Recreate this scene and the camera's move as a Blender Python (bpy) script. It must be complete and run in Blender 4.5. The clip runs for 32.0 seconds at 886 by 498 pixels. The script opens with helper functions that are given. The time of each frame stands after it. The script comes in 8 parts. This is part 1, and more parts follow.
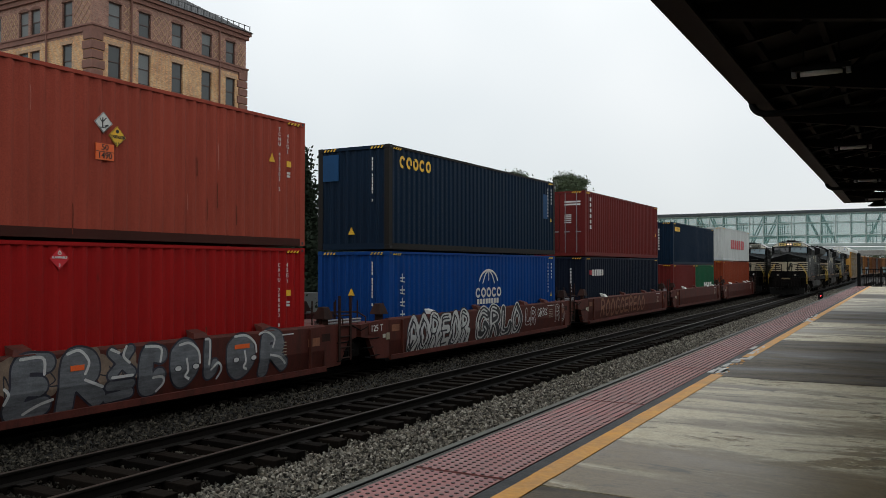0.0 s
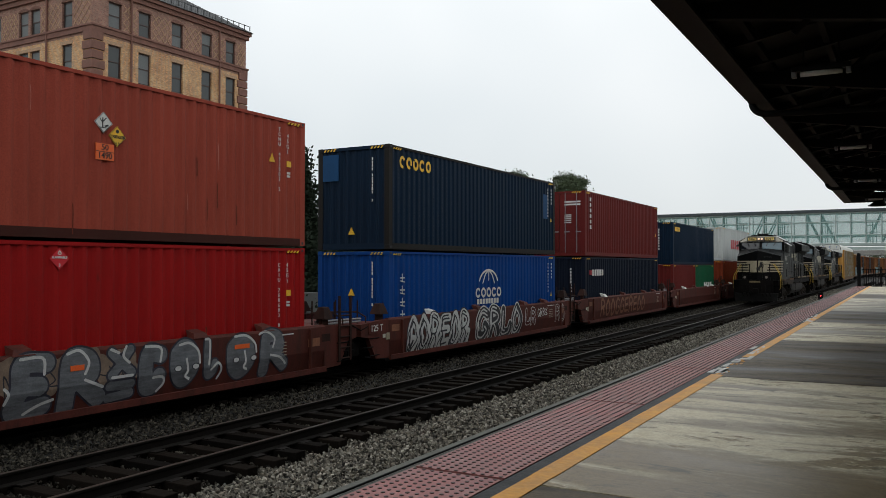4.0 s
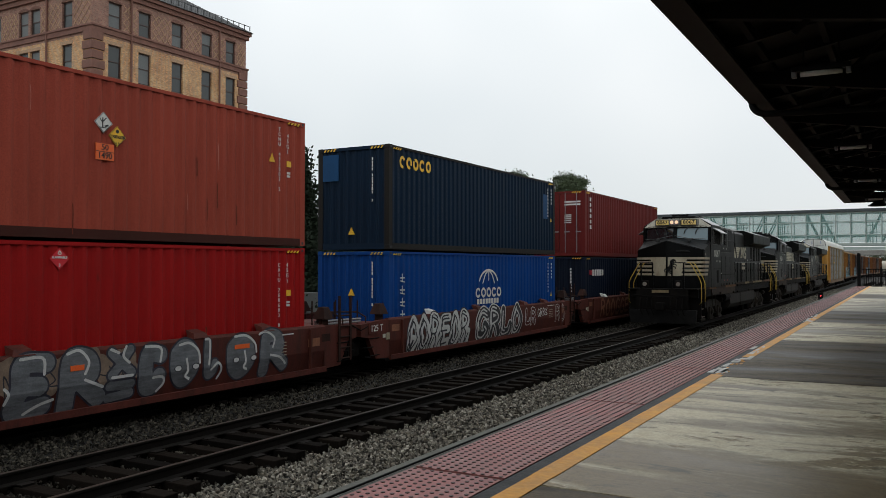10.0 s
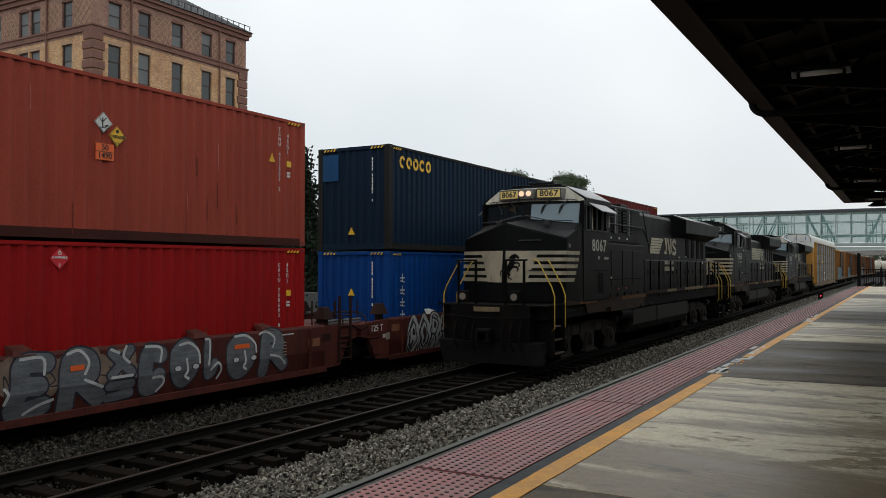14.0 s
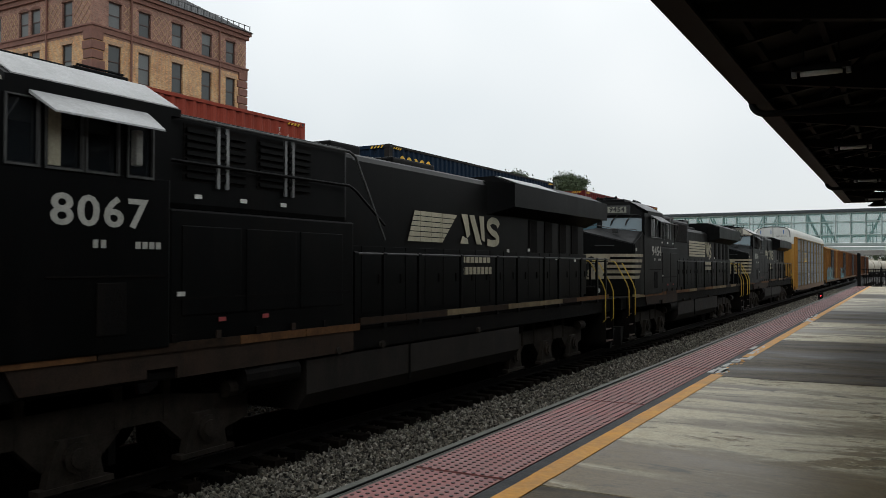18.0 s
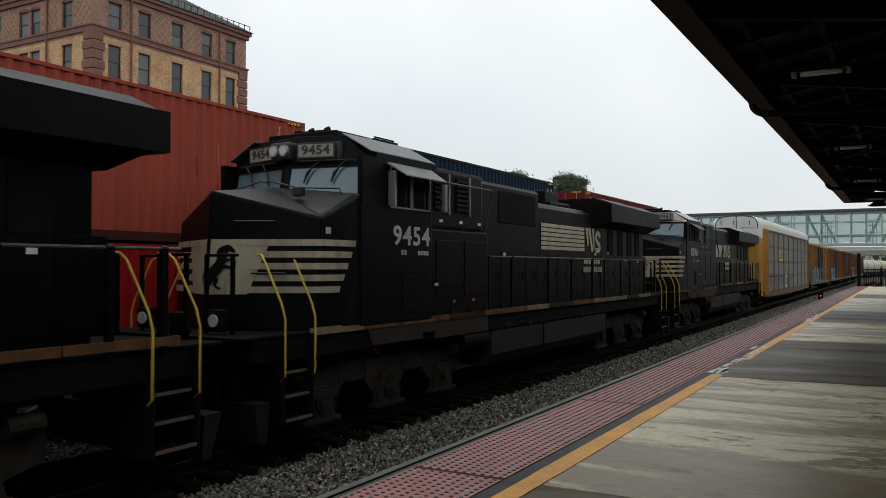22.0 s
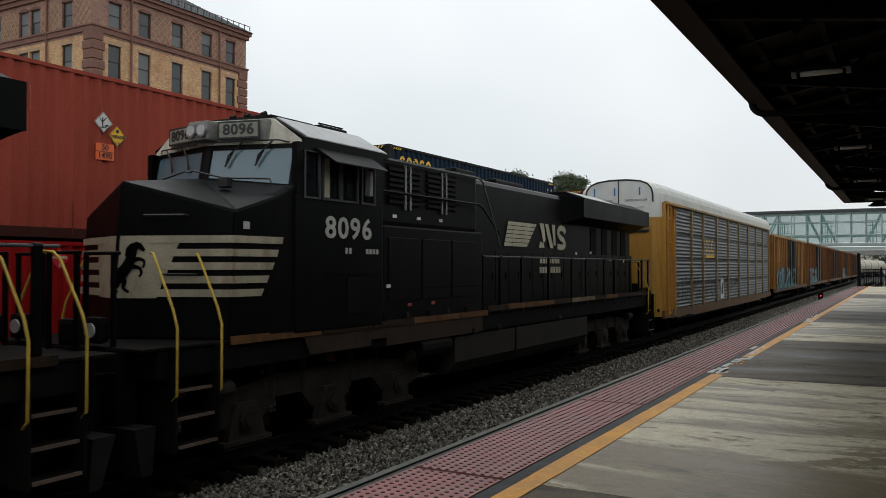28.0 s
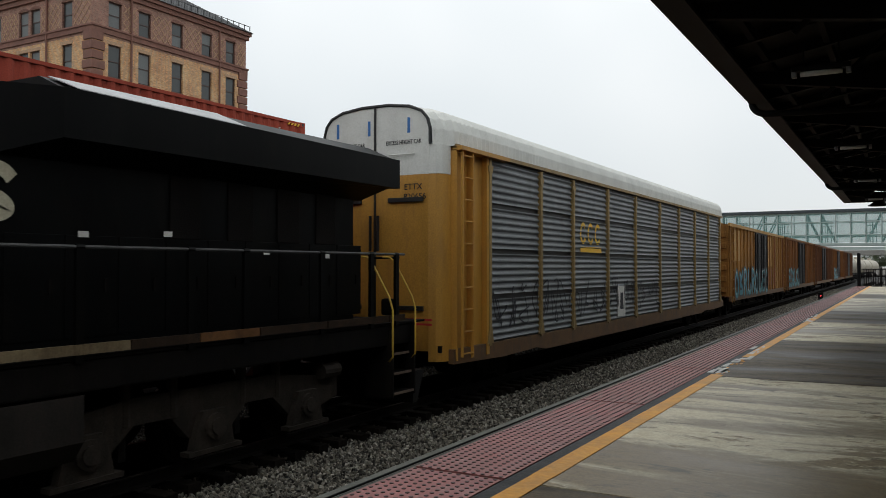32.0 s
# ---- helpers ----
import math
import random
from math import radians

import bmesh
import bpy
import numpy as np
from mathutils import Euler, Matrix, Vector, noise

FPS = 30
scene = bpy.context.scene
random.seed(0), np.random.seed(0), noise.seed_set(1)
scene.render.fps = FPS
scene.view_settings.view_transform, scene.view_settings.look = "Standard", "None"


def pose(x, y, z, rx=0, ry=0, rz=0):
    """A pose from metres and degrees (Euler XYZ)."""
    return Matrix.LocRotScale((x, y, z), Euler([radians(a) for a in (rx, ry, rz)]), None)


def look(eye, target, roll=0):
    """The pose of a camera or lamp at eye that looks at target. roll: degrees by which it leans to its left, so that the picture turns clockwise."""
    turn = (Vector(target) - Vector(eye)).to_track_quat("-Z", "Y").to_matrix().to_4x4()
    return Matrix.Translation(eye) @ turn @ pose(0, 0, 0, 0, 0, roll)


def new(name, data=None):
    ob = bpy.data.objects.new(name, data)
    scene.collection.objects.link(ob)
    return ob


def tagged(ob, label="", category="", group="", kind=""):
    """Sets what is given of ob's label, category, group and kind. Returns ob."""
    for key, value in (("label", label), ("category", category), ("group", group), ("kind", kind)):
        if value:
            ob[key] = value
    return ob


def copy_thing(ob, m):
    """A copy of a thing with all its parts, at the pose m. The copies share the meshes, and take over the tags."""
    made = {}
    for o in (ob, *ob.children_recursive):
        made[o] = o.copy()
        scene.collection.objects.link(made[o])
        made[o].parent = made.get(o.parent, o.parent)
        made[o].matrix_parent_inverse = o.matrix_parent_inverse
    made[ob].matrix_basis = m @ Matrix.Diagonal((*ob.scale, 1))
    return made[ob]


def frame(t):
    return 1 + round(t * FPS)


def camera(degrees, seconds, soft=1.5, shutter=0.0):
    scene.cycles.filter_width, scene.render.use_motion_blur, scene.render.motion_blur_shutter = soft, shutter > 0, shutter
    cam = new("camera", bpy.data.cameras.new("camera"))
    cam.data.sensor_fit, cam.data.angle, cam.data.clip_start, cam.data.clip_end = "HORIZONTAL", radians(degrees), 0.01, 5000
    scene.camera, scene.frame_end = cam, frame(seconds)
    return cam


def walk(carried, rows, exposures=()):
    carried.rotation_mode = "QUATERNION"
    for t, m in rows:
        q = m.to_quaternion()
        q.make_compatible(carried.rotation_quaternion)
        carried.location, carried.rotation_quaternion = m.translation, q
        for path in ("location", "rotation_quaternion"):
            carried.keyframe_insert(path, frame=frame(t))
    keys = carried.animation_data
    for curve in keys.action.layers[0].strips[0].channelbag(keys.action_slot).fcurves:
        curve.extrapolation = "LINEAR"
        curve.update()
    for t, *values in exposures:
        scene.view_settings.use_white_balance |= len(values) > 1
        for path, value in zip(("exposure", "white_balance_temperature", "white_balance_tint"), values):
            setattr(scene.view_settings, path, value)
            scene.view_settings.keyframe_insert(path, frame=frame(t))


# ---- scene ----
# One plan: x = across the tracks (platform side positive), y = along the tracks away from the camera, z = up, rail top = 0.
cam = camera(56.8, 32.0, soft=0.3, shutter=0.15)
EYE = (0.0, 0.0, 2.60)
CAMPOSE = pose(*EYE, 91.22, 0, 29.37)
walk(cam, [(0, CAMPOSE), (32, CAMPOSE)], exposures=[(0, 0.0), (32, 0.0)])

# ---- light: a bright overcast sky ----
world = bpy.data.worlds.new("overcast")
scene.world = world
world.use_nodes = True
wn = world.node_tree
for n in list(wn.nodes):
    wn.nodes.remove(n)
w_out = wn.nodes.new("ShaderNodeOutputWorld")
w_bg = wn.nodes.new("ShaderNodeBackground")
w_sky = wn.nodes.new("ShaderNodeTexSky")
w_sky.sky_type = "NISHITA"
w_sky.sun_disc = False
w_sky.sun_elevation = radians(48)
w_sky.sun_rotation = radians(150)
w_mix = wn.nodes.new("ShaderNodeMixRGB")
w_mix.inputs[0].default_value = 0.93
w_cloud = wn.nodes.new("ShaderNodeTexNoise")
w_cloud.inputs["Scale"].default_value = 1.6
w_cloud.inputs["Detail"].default_value = 3
w_ramp = wn.nodes.new("ShaderNodeValToRGB")
w_ramp.color_ramp.elements[0].position = 0.3
w_ramp.color_ramp.elements[0].color = (7.3, 8.0, 8.35, 1)
w_ramp.color_ramp.elements[1].position = 0.7
w_ramp.color_ramp.elements[1].color = (10.4, 10.6, 10.6, 1)
wn.links.new(w_cloud.outputs["Fac"], w_ramp.inputs[0])
wn.links.new(w_sky.outputs[0], w_mix.inputs[1])
wn.links.new(w_ramp.outputs[0], w_mix.inputs[2])
w_tc = wn.nodes.new("ShaderNodeTexCoord")
w_sep = wn.nodes.new("ShaderNodeSeparateXYZ")
w_grad = wn.nodes.new("ShaderNodeMapRange")
w_grad.inputs["From Min"].default_value, w_grad.inputs["From Max"].default_value = 0.0, 0.4
w_grad.inputs["To Min"].default_value, w_grad.inputs["To Max"].default_value = 0.78, 1.08
w_mul = wn.nodes.new("ShaderNodeVectorMath")
w_mul.operation = "SCALE"
wn.links.new(w_tc.outputs["Generated"], w_sep.inputs[0])
wn.links.new(w_sep.outputs["Z"], w_grad.inputs["Value"])
wn.links.new(w_mix.outputs[0], w_mul.inputs[0])
wn.links.new(w_grad.outputs[0], w_mul.inputs["Scale"])
wn.links.new(w_mul.outputs[0], w_bg.inputs[0])
w_bg.inputs[1].default_value = 0.105
wn.links.new(w_bg.outputs[0], w_out.inputs[0])

sun_data = bpy.data.lights.new("sun", "SUN")
sun_data.energy = 0.6
sun_data.angle = radians(40)
sun_data.color = (1.0, 0.97, 0.93)
sun = new("sun", sun_data)
sun.matrix_basis = look((-20, 10, 60), (0, 0, 0))

# ---- materials ----
MATS = {}


def mat(name, color, rough=0.6, metal=0.0, vary=0.25, scale=1.2, fine=40.0, bump=0.15, dirt=0.0, dirt_color=(0.05, 0.04, 0.03), streak=1.0, spec=0.5, spots=0.0):
    """A painted, stained surface: two scales of noise, bump, and dirt in streaks."""
    if name in MATS:
        return MATS[name]
    m = bpy.data.materials.new(name)
    m.use_nodes = True
    nt = m.node_tree
    b = nt.nodes["Principled BSDF"]
    tc = nt.nodes.new("ShaderNodeTexCoord")
    mp = nt.nodes.new("ShaderNodeMapping")
    mp.inputs["Scale"].default_value = (1, 1, 1.0 / streak)
    nt.links.new(tc.outputs["Object"], mp.inputs[0])
    n1 = nt.nodes.new("ShaderNodeTexNoise")
    n1.inputs["Scale"].default_value = scale
    n1.inputs["Detail"].default_value = 6
    n1.inputs["Roughness"].default_value = 0.65
    n2 = nt.nodes.new("ShaderNodeTexNoise")
    n2.inputs["Scale"].default_value = fine
    n2.inputs["Detail"].default_value = 4
    nt.links.new(mp.outputs[0], n1.inputs["Vector"])
    nt.links.new(tc.outputs["Object"], n2.inputs["Vector"])
    ramp = nt.nodes.new("ShaderNodeValToRGB")
    lo, hi = 1 - vary, 1 + vary
    ramp.color_ramp.elements[0].position, ramp.color_ramp.elements[1].position = 0.3, 0.72
    ramp.color_ramp.elements[0].color = (*[c * lo for c in color], 1)
    ramp.color_ramp.elements[1].color = (*[min(1, c * hi) for c in color], 1)
    nt.links.new(n1.outputs["Fac"], ramp.inputs[0])
    mx = nt.nodes.new("ShaderNodeMixRGB")
    mx.blend_type = "OVERLAY"
    mx.inputs[0].default_value = 0.35
    nt.links.new(ramp.outputs[0], mx.inputs[1])
    nt.links.new(n2.outputs["Fac"], mx.inputs[2])
    out = mx.outputs[0]
    if dirt > 0:
        n3 = nt.nodes.new("ShaderNodeTexNoise")
        n3.inputs["Scale"].default_value = 2.3
        n3.inputs["Detail"].default_value = 8
        n3.inputs["Roughness"].default_value = 0.7
        mp3 = nt.nodes.new("ShaderNodeMapping")
        mp3.inputs["Scale"].default_value = (1.6, 1.6, 0.35)
        mp3.inputs["Location"].default_value = (3.1, 7.7, 1.3)
        nt.links.new(tc.outputs["Object"], mp3.inputs[0])
        nt.links.new(mp3.outputs[0], n3.inputs["Vector"])
        r3 = nt.nodes.new("ShaderNodeValToRGB")
        r3.color_ramp.elements[0].position, r3.color_ramp.elements[1].position = 0.5, 0.75
        r3.color_ramp.elements[1].color = (dirt, dirt, dirt, 1)
        nt.links.new(n3.outputs["Fac"], r3.inputs[0])
        m3 = nt.nodes.new("ShaderNodeMixRGB")
        m3.inputs[2].default_value = (*dirt_color, 1)
        nt.links.new(r3.outputs[0], m3.inputs[0])
        nt.links.new(out, m3.inputs[1])
        out = m3.outputs[0]
    if spots > 0:
        n4 = nt.nodes.new("ShaderNodeTexNoise")
        n4.inputs["Scale"].default_value = 5.0
        n4.inputs["Detail"].default_value = 9
        n4.inputs["Roughness"].default_value = 0.75
        mp4 = nt.nodes.new("ShaderNodeMapping")
        mp4.inputs["Scale"].default_value = (1.0, 1.0, 0.3)
        nt.links.new(tc.outputs["Object"], mp4.inputs[0])
        nt.links.new(mp4.outputs[0], n4.inputs["Vector"])
        r4 = nt.nodes.new("ShaderNodeValToRGB")
        r4.color_ramp.elements[0].position, r4.color_ramp.elements[1].position = 0.63, 0.72
        r4.color_ramp.elements[1].color = (spots, spots, spots, 1)
        nt.links.new(n4.outputs["Fac"], r4.inputs[0])
        m4 = nt.nodes.new("ShaderNodeMixRGB")
        m4.inputs[2].default_value = (0.045, 0.018, 0.009, 1)
        nt.links.new(r4.outputs[0], m4.inputs[0])
        nt.links.new(out, m4.inputs[1])
        out = m4.outputs[0]
    nt.links.new(out, b.inputs["Base Color"])
    rr = nt.nodes.new("ShaderNodeMapRange")
    rr.inputs["To Min"].default_value = max(0.03, rough - 0.12)
    rr.inputs["To Max"].default_value = min(1, rough + 0.12)
    nt.links.new(n1.outputs["Fac"], rr.inputs["Value"])
    nt.links.new(rr.outputs[0], b.inputs["Roughness"])
    b.inputs["Metallic"].default_value = metal
    b.inputs["Specular IOR Level"].default_value = spec
    if bump > 0:
        bp = nt.nodes.new("ShaderNodeBump")
        bp.inputs["Strength"].default_value = bump
        bp.inputs["Distance"].default_value = 0.02
        nt.links.new(n2.outputs["Fac"], bp.inputs["Height"])
        nt.links.new(bp.outputs[0], b.inputs["Normal"])
    MATS[name] = m
    return m


def random_mat(name, colors, rough=0.8, fine=30.0, bump=0.4, island=True):
    """For heaps of pieces: each piece takes its own shade."""
    m = bpy.data.materials.new(name)
    m.use_nodes = True
    nt = m.node_tree
    b = nt.nodes["Principled BSDF"]
    if island:
        g = nt.nodes.new("ShaderNodeNewGeometry")
        rnd = g.outputs["Random Per Island"]
    else:
        g = nt.nodes.new("ShaderNodeObjectInfo")
        rnd = g.outputs["Random"]
    ramp = nt.nodes.new("ShaderNodeValToRGB")
    while len(ramp.color_ramp.elements) < len(colors):
        ramp.color_ramp.elements.new(0.5)
    for i, c in enumerate(colors):
        ramp.color_ramp.elements[i].position = i / (len(colors) - 1)
        ramp.color_ramp.elements[i].color = (*c, 1)
    nt.links.new(rnd, ramp.inputs[0])
    tc = nt.nodes.new("ShaderNodeTexCoord")
    n2 = nt.nodes.new("ShaderNodeTexNoise")
    n2.inputs["Scale"].default_value = fine
    n2.inputs["Detail"].default_value = 5
    nt.links.new(tc.outputs["Object"], n2.inputs["Vector"])
    mx = nt.nodes.new("ShaderNodeMixRGB")
    mx.blend_type = "OVERLAY"
    mx.inputs[0].default_value = 0.6
    nt.links.new(ramp.outputs[0], mx.inputs[1])
    nt.links.new(n2.outputs["Fac"], mx.inputs[2])
    nt.links.new(mx.outputs[0], b.inputs["Base Color"])
    b.inputs["Roughness"].default_value = rough
    b.inputs["Specular IOR Level"].default_value = 0.15
    bp = nt.nodes.new("ShaderNodeBump")
    bp.inputs["Strength"].default_value = bump
    bp.inputs["Distance"].default_value = 0.02
    nt.links.new(n2.outputs["Fac"], bp.inputs["Height"])
    nt.links.new(bp.outputs[0], b.inputs["Normal"])
    MATS[name] = m
    return m


def glass_mat(name, color, rough=0.06, alpha_mix=0.0):
    m = bpy.data.materials.new(name)
    m.use_nodes = True
    b = m.node_tree.nodes["Principled BSDF"]
    b.inputs["Base Color"].default_value = (*color, 1)
    b.inputs["Roughness"].default_value = rough
    b.inputs["Specular IOR Level"].default_value = 0.8
    b.inputs["Alpha"].default_value = 1 - alpha_mix
    MATS[name] = m
    return m


def glow_mat(name, color, strength):
    m = bpy.data.materials.new(name)
    m.use_nodes = True
    b = m.node_tree.nodes["Principled BSDF"]
    b.inputs["Base Color"].default_value = (*color, 1)
    b.inputs["Emission Color"].default_value = (*color, 1)
    b.inputs["Emission Strength"].default_value = strength
    MATS[name] = m
    return m


BLACK = mat("locomotive black paint", (0.0022, 0.0024, 0.0025), 0.44, vary=0.5, dirt=0.5, dirt_color=(0.0095, 0.0075, 0.0058), bump=0.06, streak=3, spec=0.08)
SOOT = mat("sooty running gear", (0.006, 0.005, 0.0045), 0.8, vary=0.5, dirt=0.5, dirt_color=(0.016, 0.012, 0.009), bump=0.3, spec=0.08)
WHITE = mat("white lettering", (0.62, 0.61, 0.57), 0.55, vary=0.1, dirt=0.3, dirt_color=(0.3, 0.27, 0.22), bump=0.05)
STRIPE = mat("cream stripe paint", (0.33, 0.285, 0.2), 0.5, vary=0.3, dirt=0.9, dirt_color=(0.13, 0.065, 0.028), bump=0.05, spots=0.35, streak=2)
SILLGOLD = mat("rusty gold sill stripe", (0.12, 0.055, 0.02), 0.75, vary=0.4, scale=3, dirt=0.8, dirt_color=(0.025, 0.012, 0.007), spec=0.2, bump=0.1)
YELLOW = mat("yellow handrail paint", (0.52, 0.34, 0.035), 0.55, vary=0.2, dirt=0.5, dirt_color=(0.2, 0.1, 0.03))
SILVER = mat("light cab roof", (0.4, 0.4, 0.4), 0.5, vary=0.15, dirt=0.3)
STEELDIM = mat("grimy handrail steel", (0.07, 0.07, 0.068), 0.6, vary=0.4, scale=3, dirt=0.5, dirt_color=(0.012, 0.011, 0.01), spec=0.3)
STEEL = mat("dull steel", (0.25, 0.25, 0.25), 0.45, metal=0.7, vary=0.2)
# windscreen glass: the bluish sky reflection is part of its base colour
SKYGLASS = glass_mat("cab glass tinted with sky reflection", (0.1, 0.165, 0.195), 0.06)
DARKGLASS = glass_mat("dark glass", (0.012, 0.014, 0.016), 0.06)
HEADLIGHT = glow_mat("lit headlamp", (1.0, 0.62, 0.4), 0.75)
LENS = mat("unlit lens", (0.5, 0.5, 0.48), 0.12, vary=0.1, bump=0)
REDLIGHT = glow_mat("red signal lamp", (1.0, 0.03, 0.04), 5)
TUBE = mat("fluorescent tube, off", (0.7, 0.7, 0.66), 0.35, vary=0.08)
RAILM = mat("worn dark rail steel", (0.009, 0.0072, 0.006), 0.75, metal=0.0, vary=0.35, scale=2, bump=0.1, spec=0.12)
RAILTOP = mat("running surface of rail", (0.035, 0.027, 0.021), 0.5, metal=0.3, vary=0.3, bump=0.05, spec=0.3)
TIE = random_mat("creosoted wooden tie", [(0.005, 0.0042, 0.0035), (0.012, 0.0092, 0.007), (0.008, 0.006, 0.0045)], 0.9, 14, 0.6, island=False)
TIE.node_tree.nodes["Principled BSDF"].inputs["Specular IOR Level"].default_value = 0.05
STONE = random_mat("ballast stone", [(0.01, 0.0095, 0.0085), (0.13, 0.12, 0.1), (0.36, 0.335, 0.28), (0.02, 0.018, 0.016), (0.22, 0.195, 0.155), (0.05, 0.045, 0.038)], 0.9, 30)
# darker shades for the stones between the ties and between the tracks
STONEDARK = random_mat("darker ballast stone", [(0.004, 0.0037, 0.0033), (0.034, 0.03, 0.024), (0.095, 0.084, 0.066), (0.01, 0.009, 0.0075)], 0.9, 30)
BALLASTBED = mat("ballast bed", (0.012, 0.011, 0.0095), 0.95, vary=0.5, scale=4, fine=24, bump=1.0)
GROUND = mat("yard earth and gravel", (0.1, 0.09, 0.075), 0.95, vary=0.4, scale=0.15, fine=12, bump=0.8)


def part(name, bm, material, parent=None, label="", smooth=False):
    me = bpy.data.meshes.new(name)
    bm.normal_update()
    bm.to_mesh(me)
    bm.free()
    if smooth:
        for p in me.polygons:
            p.use_smooth = True
    me.materials.append(material)
    ob = new(name, me)
    if parent is not None:
        ob.parent = parent
    if label:
        ob["label"] = label
    return ob


def thing(name, label, category, group="", at=(0, 0, 0)):
    ob = new(name)
    ob.empty_display_size = 0.2
    ob.location = at
    return tagged(ob, label, category, group)


def structure(ob, label, category=""):
    return tagged(ob, label, category, kind="structure")


def B():
    return bmesh.new()


def box(bm, x0, x1, y0, y1, z0, z1):
    v = [bm.verts.new(p) for p in ((x0, y0, z0), (x1, y0, z0), (x1, y1, z0), (x0, y1, z0), (x0, y0, z1), (x1, y0, z1), (x1, y1, z1), (x0, y1, z1))]
    for f in ((3, 2, 1, 0), (4, 5, 6, 7), (0, 1, 5, 4), (1, 2, 6, 5), (2, 3, 7, 6), (3, 0, 4, 7)):
        bm.faces.new([v[i] for i in f])
    return bm


def rbox(bm, x0, x1, y0, y1, z0, z1, r=0.03):
    t = bmesh.new()
    box(t, x0, x1, y0, y1, z0, z1)
    bmesh.ops.bevel(t, geom=t.edges[:], offset=r, segments=2, affect="EDGES", profile=0.6)
    join(bm, t)
    return bm


def join(bm, t):
    me = bpy.data.meshes.new("tmp")
    t.to_mesh(me)
    t.free()
    bm.from_mesh(me)
    bpy.data.meshes.remove(me)


def tube(bm, pts, r, n=8, closed_ends=True):
    """A round bar through the given points."""
    pts = [Vector(p) for p in pts]
    rings = []
    for i, p in enumerate(pts):
        d = (pts[min(i + 1, len(pts) - 1)] - pts[max(i - 1, 0)]).normalized()
        a = d.orthogonal().normalized() if abs(d.z) < 0.999 else Vector((1, 0, 0))
        if i and abs(d.dot(prev_a)) < 0.98:
            a = (prev_a - d * prev_a.dot(d)).normalized()
        prev_a = a
        c = d.cross(a)
        rings.append([bm.verts.new(p + r * (a * math.cos(2 * math.pi * k / n) + c * math.sin(2 * math.pi * k / n))) for k in range(n)])
    for r0, r1 in zip(rings, rings[1:]):
        for k in range(n):
            bm.faces.new((r0[k], r0[(k + 1) % n], r1[(k + 1) % n], r1[k]))
    if closed_ends:
        bm.faces.new(rings[0][::-1])
        bm.faces.new(rings[-1])
    return bm


def prism(bm, prof, axis, a, b):
    """Extrude a closed profile along an axis from a to b. Profile pairs are the two other coordinates in x, y, z order."""
    def pt(u, w, s):
        return {"x": (s, u, w), "y": (u, s, w), "z": (u, w, s)}[axis]
    v0 = [bm.verts.new(pt(u, w, a)) for u, w in prof]
    v1 = [bm.verts.new(pt(u, w, b)) for u, w in prof]
    n = len(prof)
    fs = [bm.faces.new(v0), bm.faces.new(v1[::-1])]
    for i in range(n):
        fs.append(bm.faces.new((v0[i], v1[i], v1[(i + 1) % n], v0[(i + 1) % n])))
    bmesh.ops.recalc_face_normals(bm, faces=fs)
    return bm


def hull(bm, lower, upper):
    """A solid between two loops with equal numbers of points."""
    v0 = [bm.verts.new(p) for p in lower]
    v1 = [bm.verts.new(p) for p in upper]
    n = len(lower)
    fs = [bm.faces.new(v0), bm.faces.new(v1)]
    for i in range(n):
        fs.append(bm.faces.new((v0[i], v1[i], v1[(i + 1) % n], v0[(i + 1) % n])))
    bmesh.ops.recalc_face_normals(bm, faces=fs)
    return bm


def lettering(name, text, size, m, material, parent=None, label="", extrude=0.004, spacing=1.0, shear=0.0, xscale=1.0, bold=0.0):
    """Flat letters; m places them: local x along the line, local y up."""
    cu = bpy.data.curves.new(name, "FONT")
    cu.body, cu.size, cu.extrude, cu.align_x, cu.align_y = text, size, extrude, "CENTER", "CENTER"
    cu.space_character, cu.shear, cu.offset, cu.resolution_u = spacing, shear, bold, 3
    t = bpy.data.objects.new("tmp", cu)
    scene.collection.objects.link(t)
    dg = bpy.context.evaluated_depsgraph_get()
    me = bpy.data.meshes.new_from_object(t.evaluated_get(dg))
    bpy.data.objects.remove(t)
    bpy.data.curves.remove(cu)
    me.transform(m @ Matrix.Diagonal((xscale, 1, 1, 1)))
    me.materials.clear()
    me.materials.append(material)
    ob = new(name, me)
    if parent is not None:
        ob.parent = parent
    if label:
        ob["label"] = label
    return ob


def on_side(x, y, z):
    """Letters on a face that looks to +x: the line runs along +y."""
    return Matrix(((0, 0, 1, x), (1, 0, 0, y), (0, 1, 0, z), (0, 0, 0, 1)))


def on_front(x, y, z):
    """Letters on a face that looks to -y: the line runs along +x."""
    return Matrix(((1, 0, 0, x), (0, 0, -1, y), (0, 1, 0, z), (0, 0, 0, 1)))


def ribbon(bm, pts, width, x, lift=0.0):
    """A painted stroke on a side that looks to +x; pts are (y, z)."""
    pts = [Vector(p) for p in pts]
    L, R = [], []
    for i, p in enumerate(pts):
        d = (pts[min(i + 1, len(pts) - 1)] - pts[max(i - 1, 0)]).normalized()
        n = Vector((-d.y, d.x)) * width / 2
        L.append(bm.verts.new((x + lift, p.x + n.x, p.y + n.y)))
        R.append(bm.verts.new((x + lift, p.x - n.x, p.y - n.y)))
    for i in range(len(pts) - 1):
        bm.faces.new((L[i], R[i], R[i + 1], L[i + 1]))


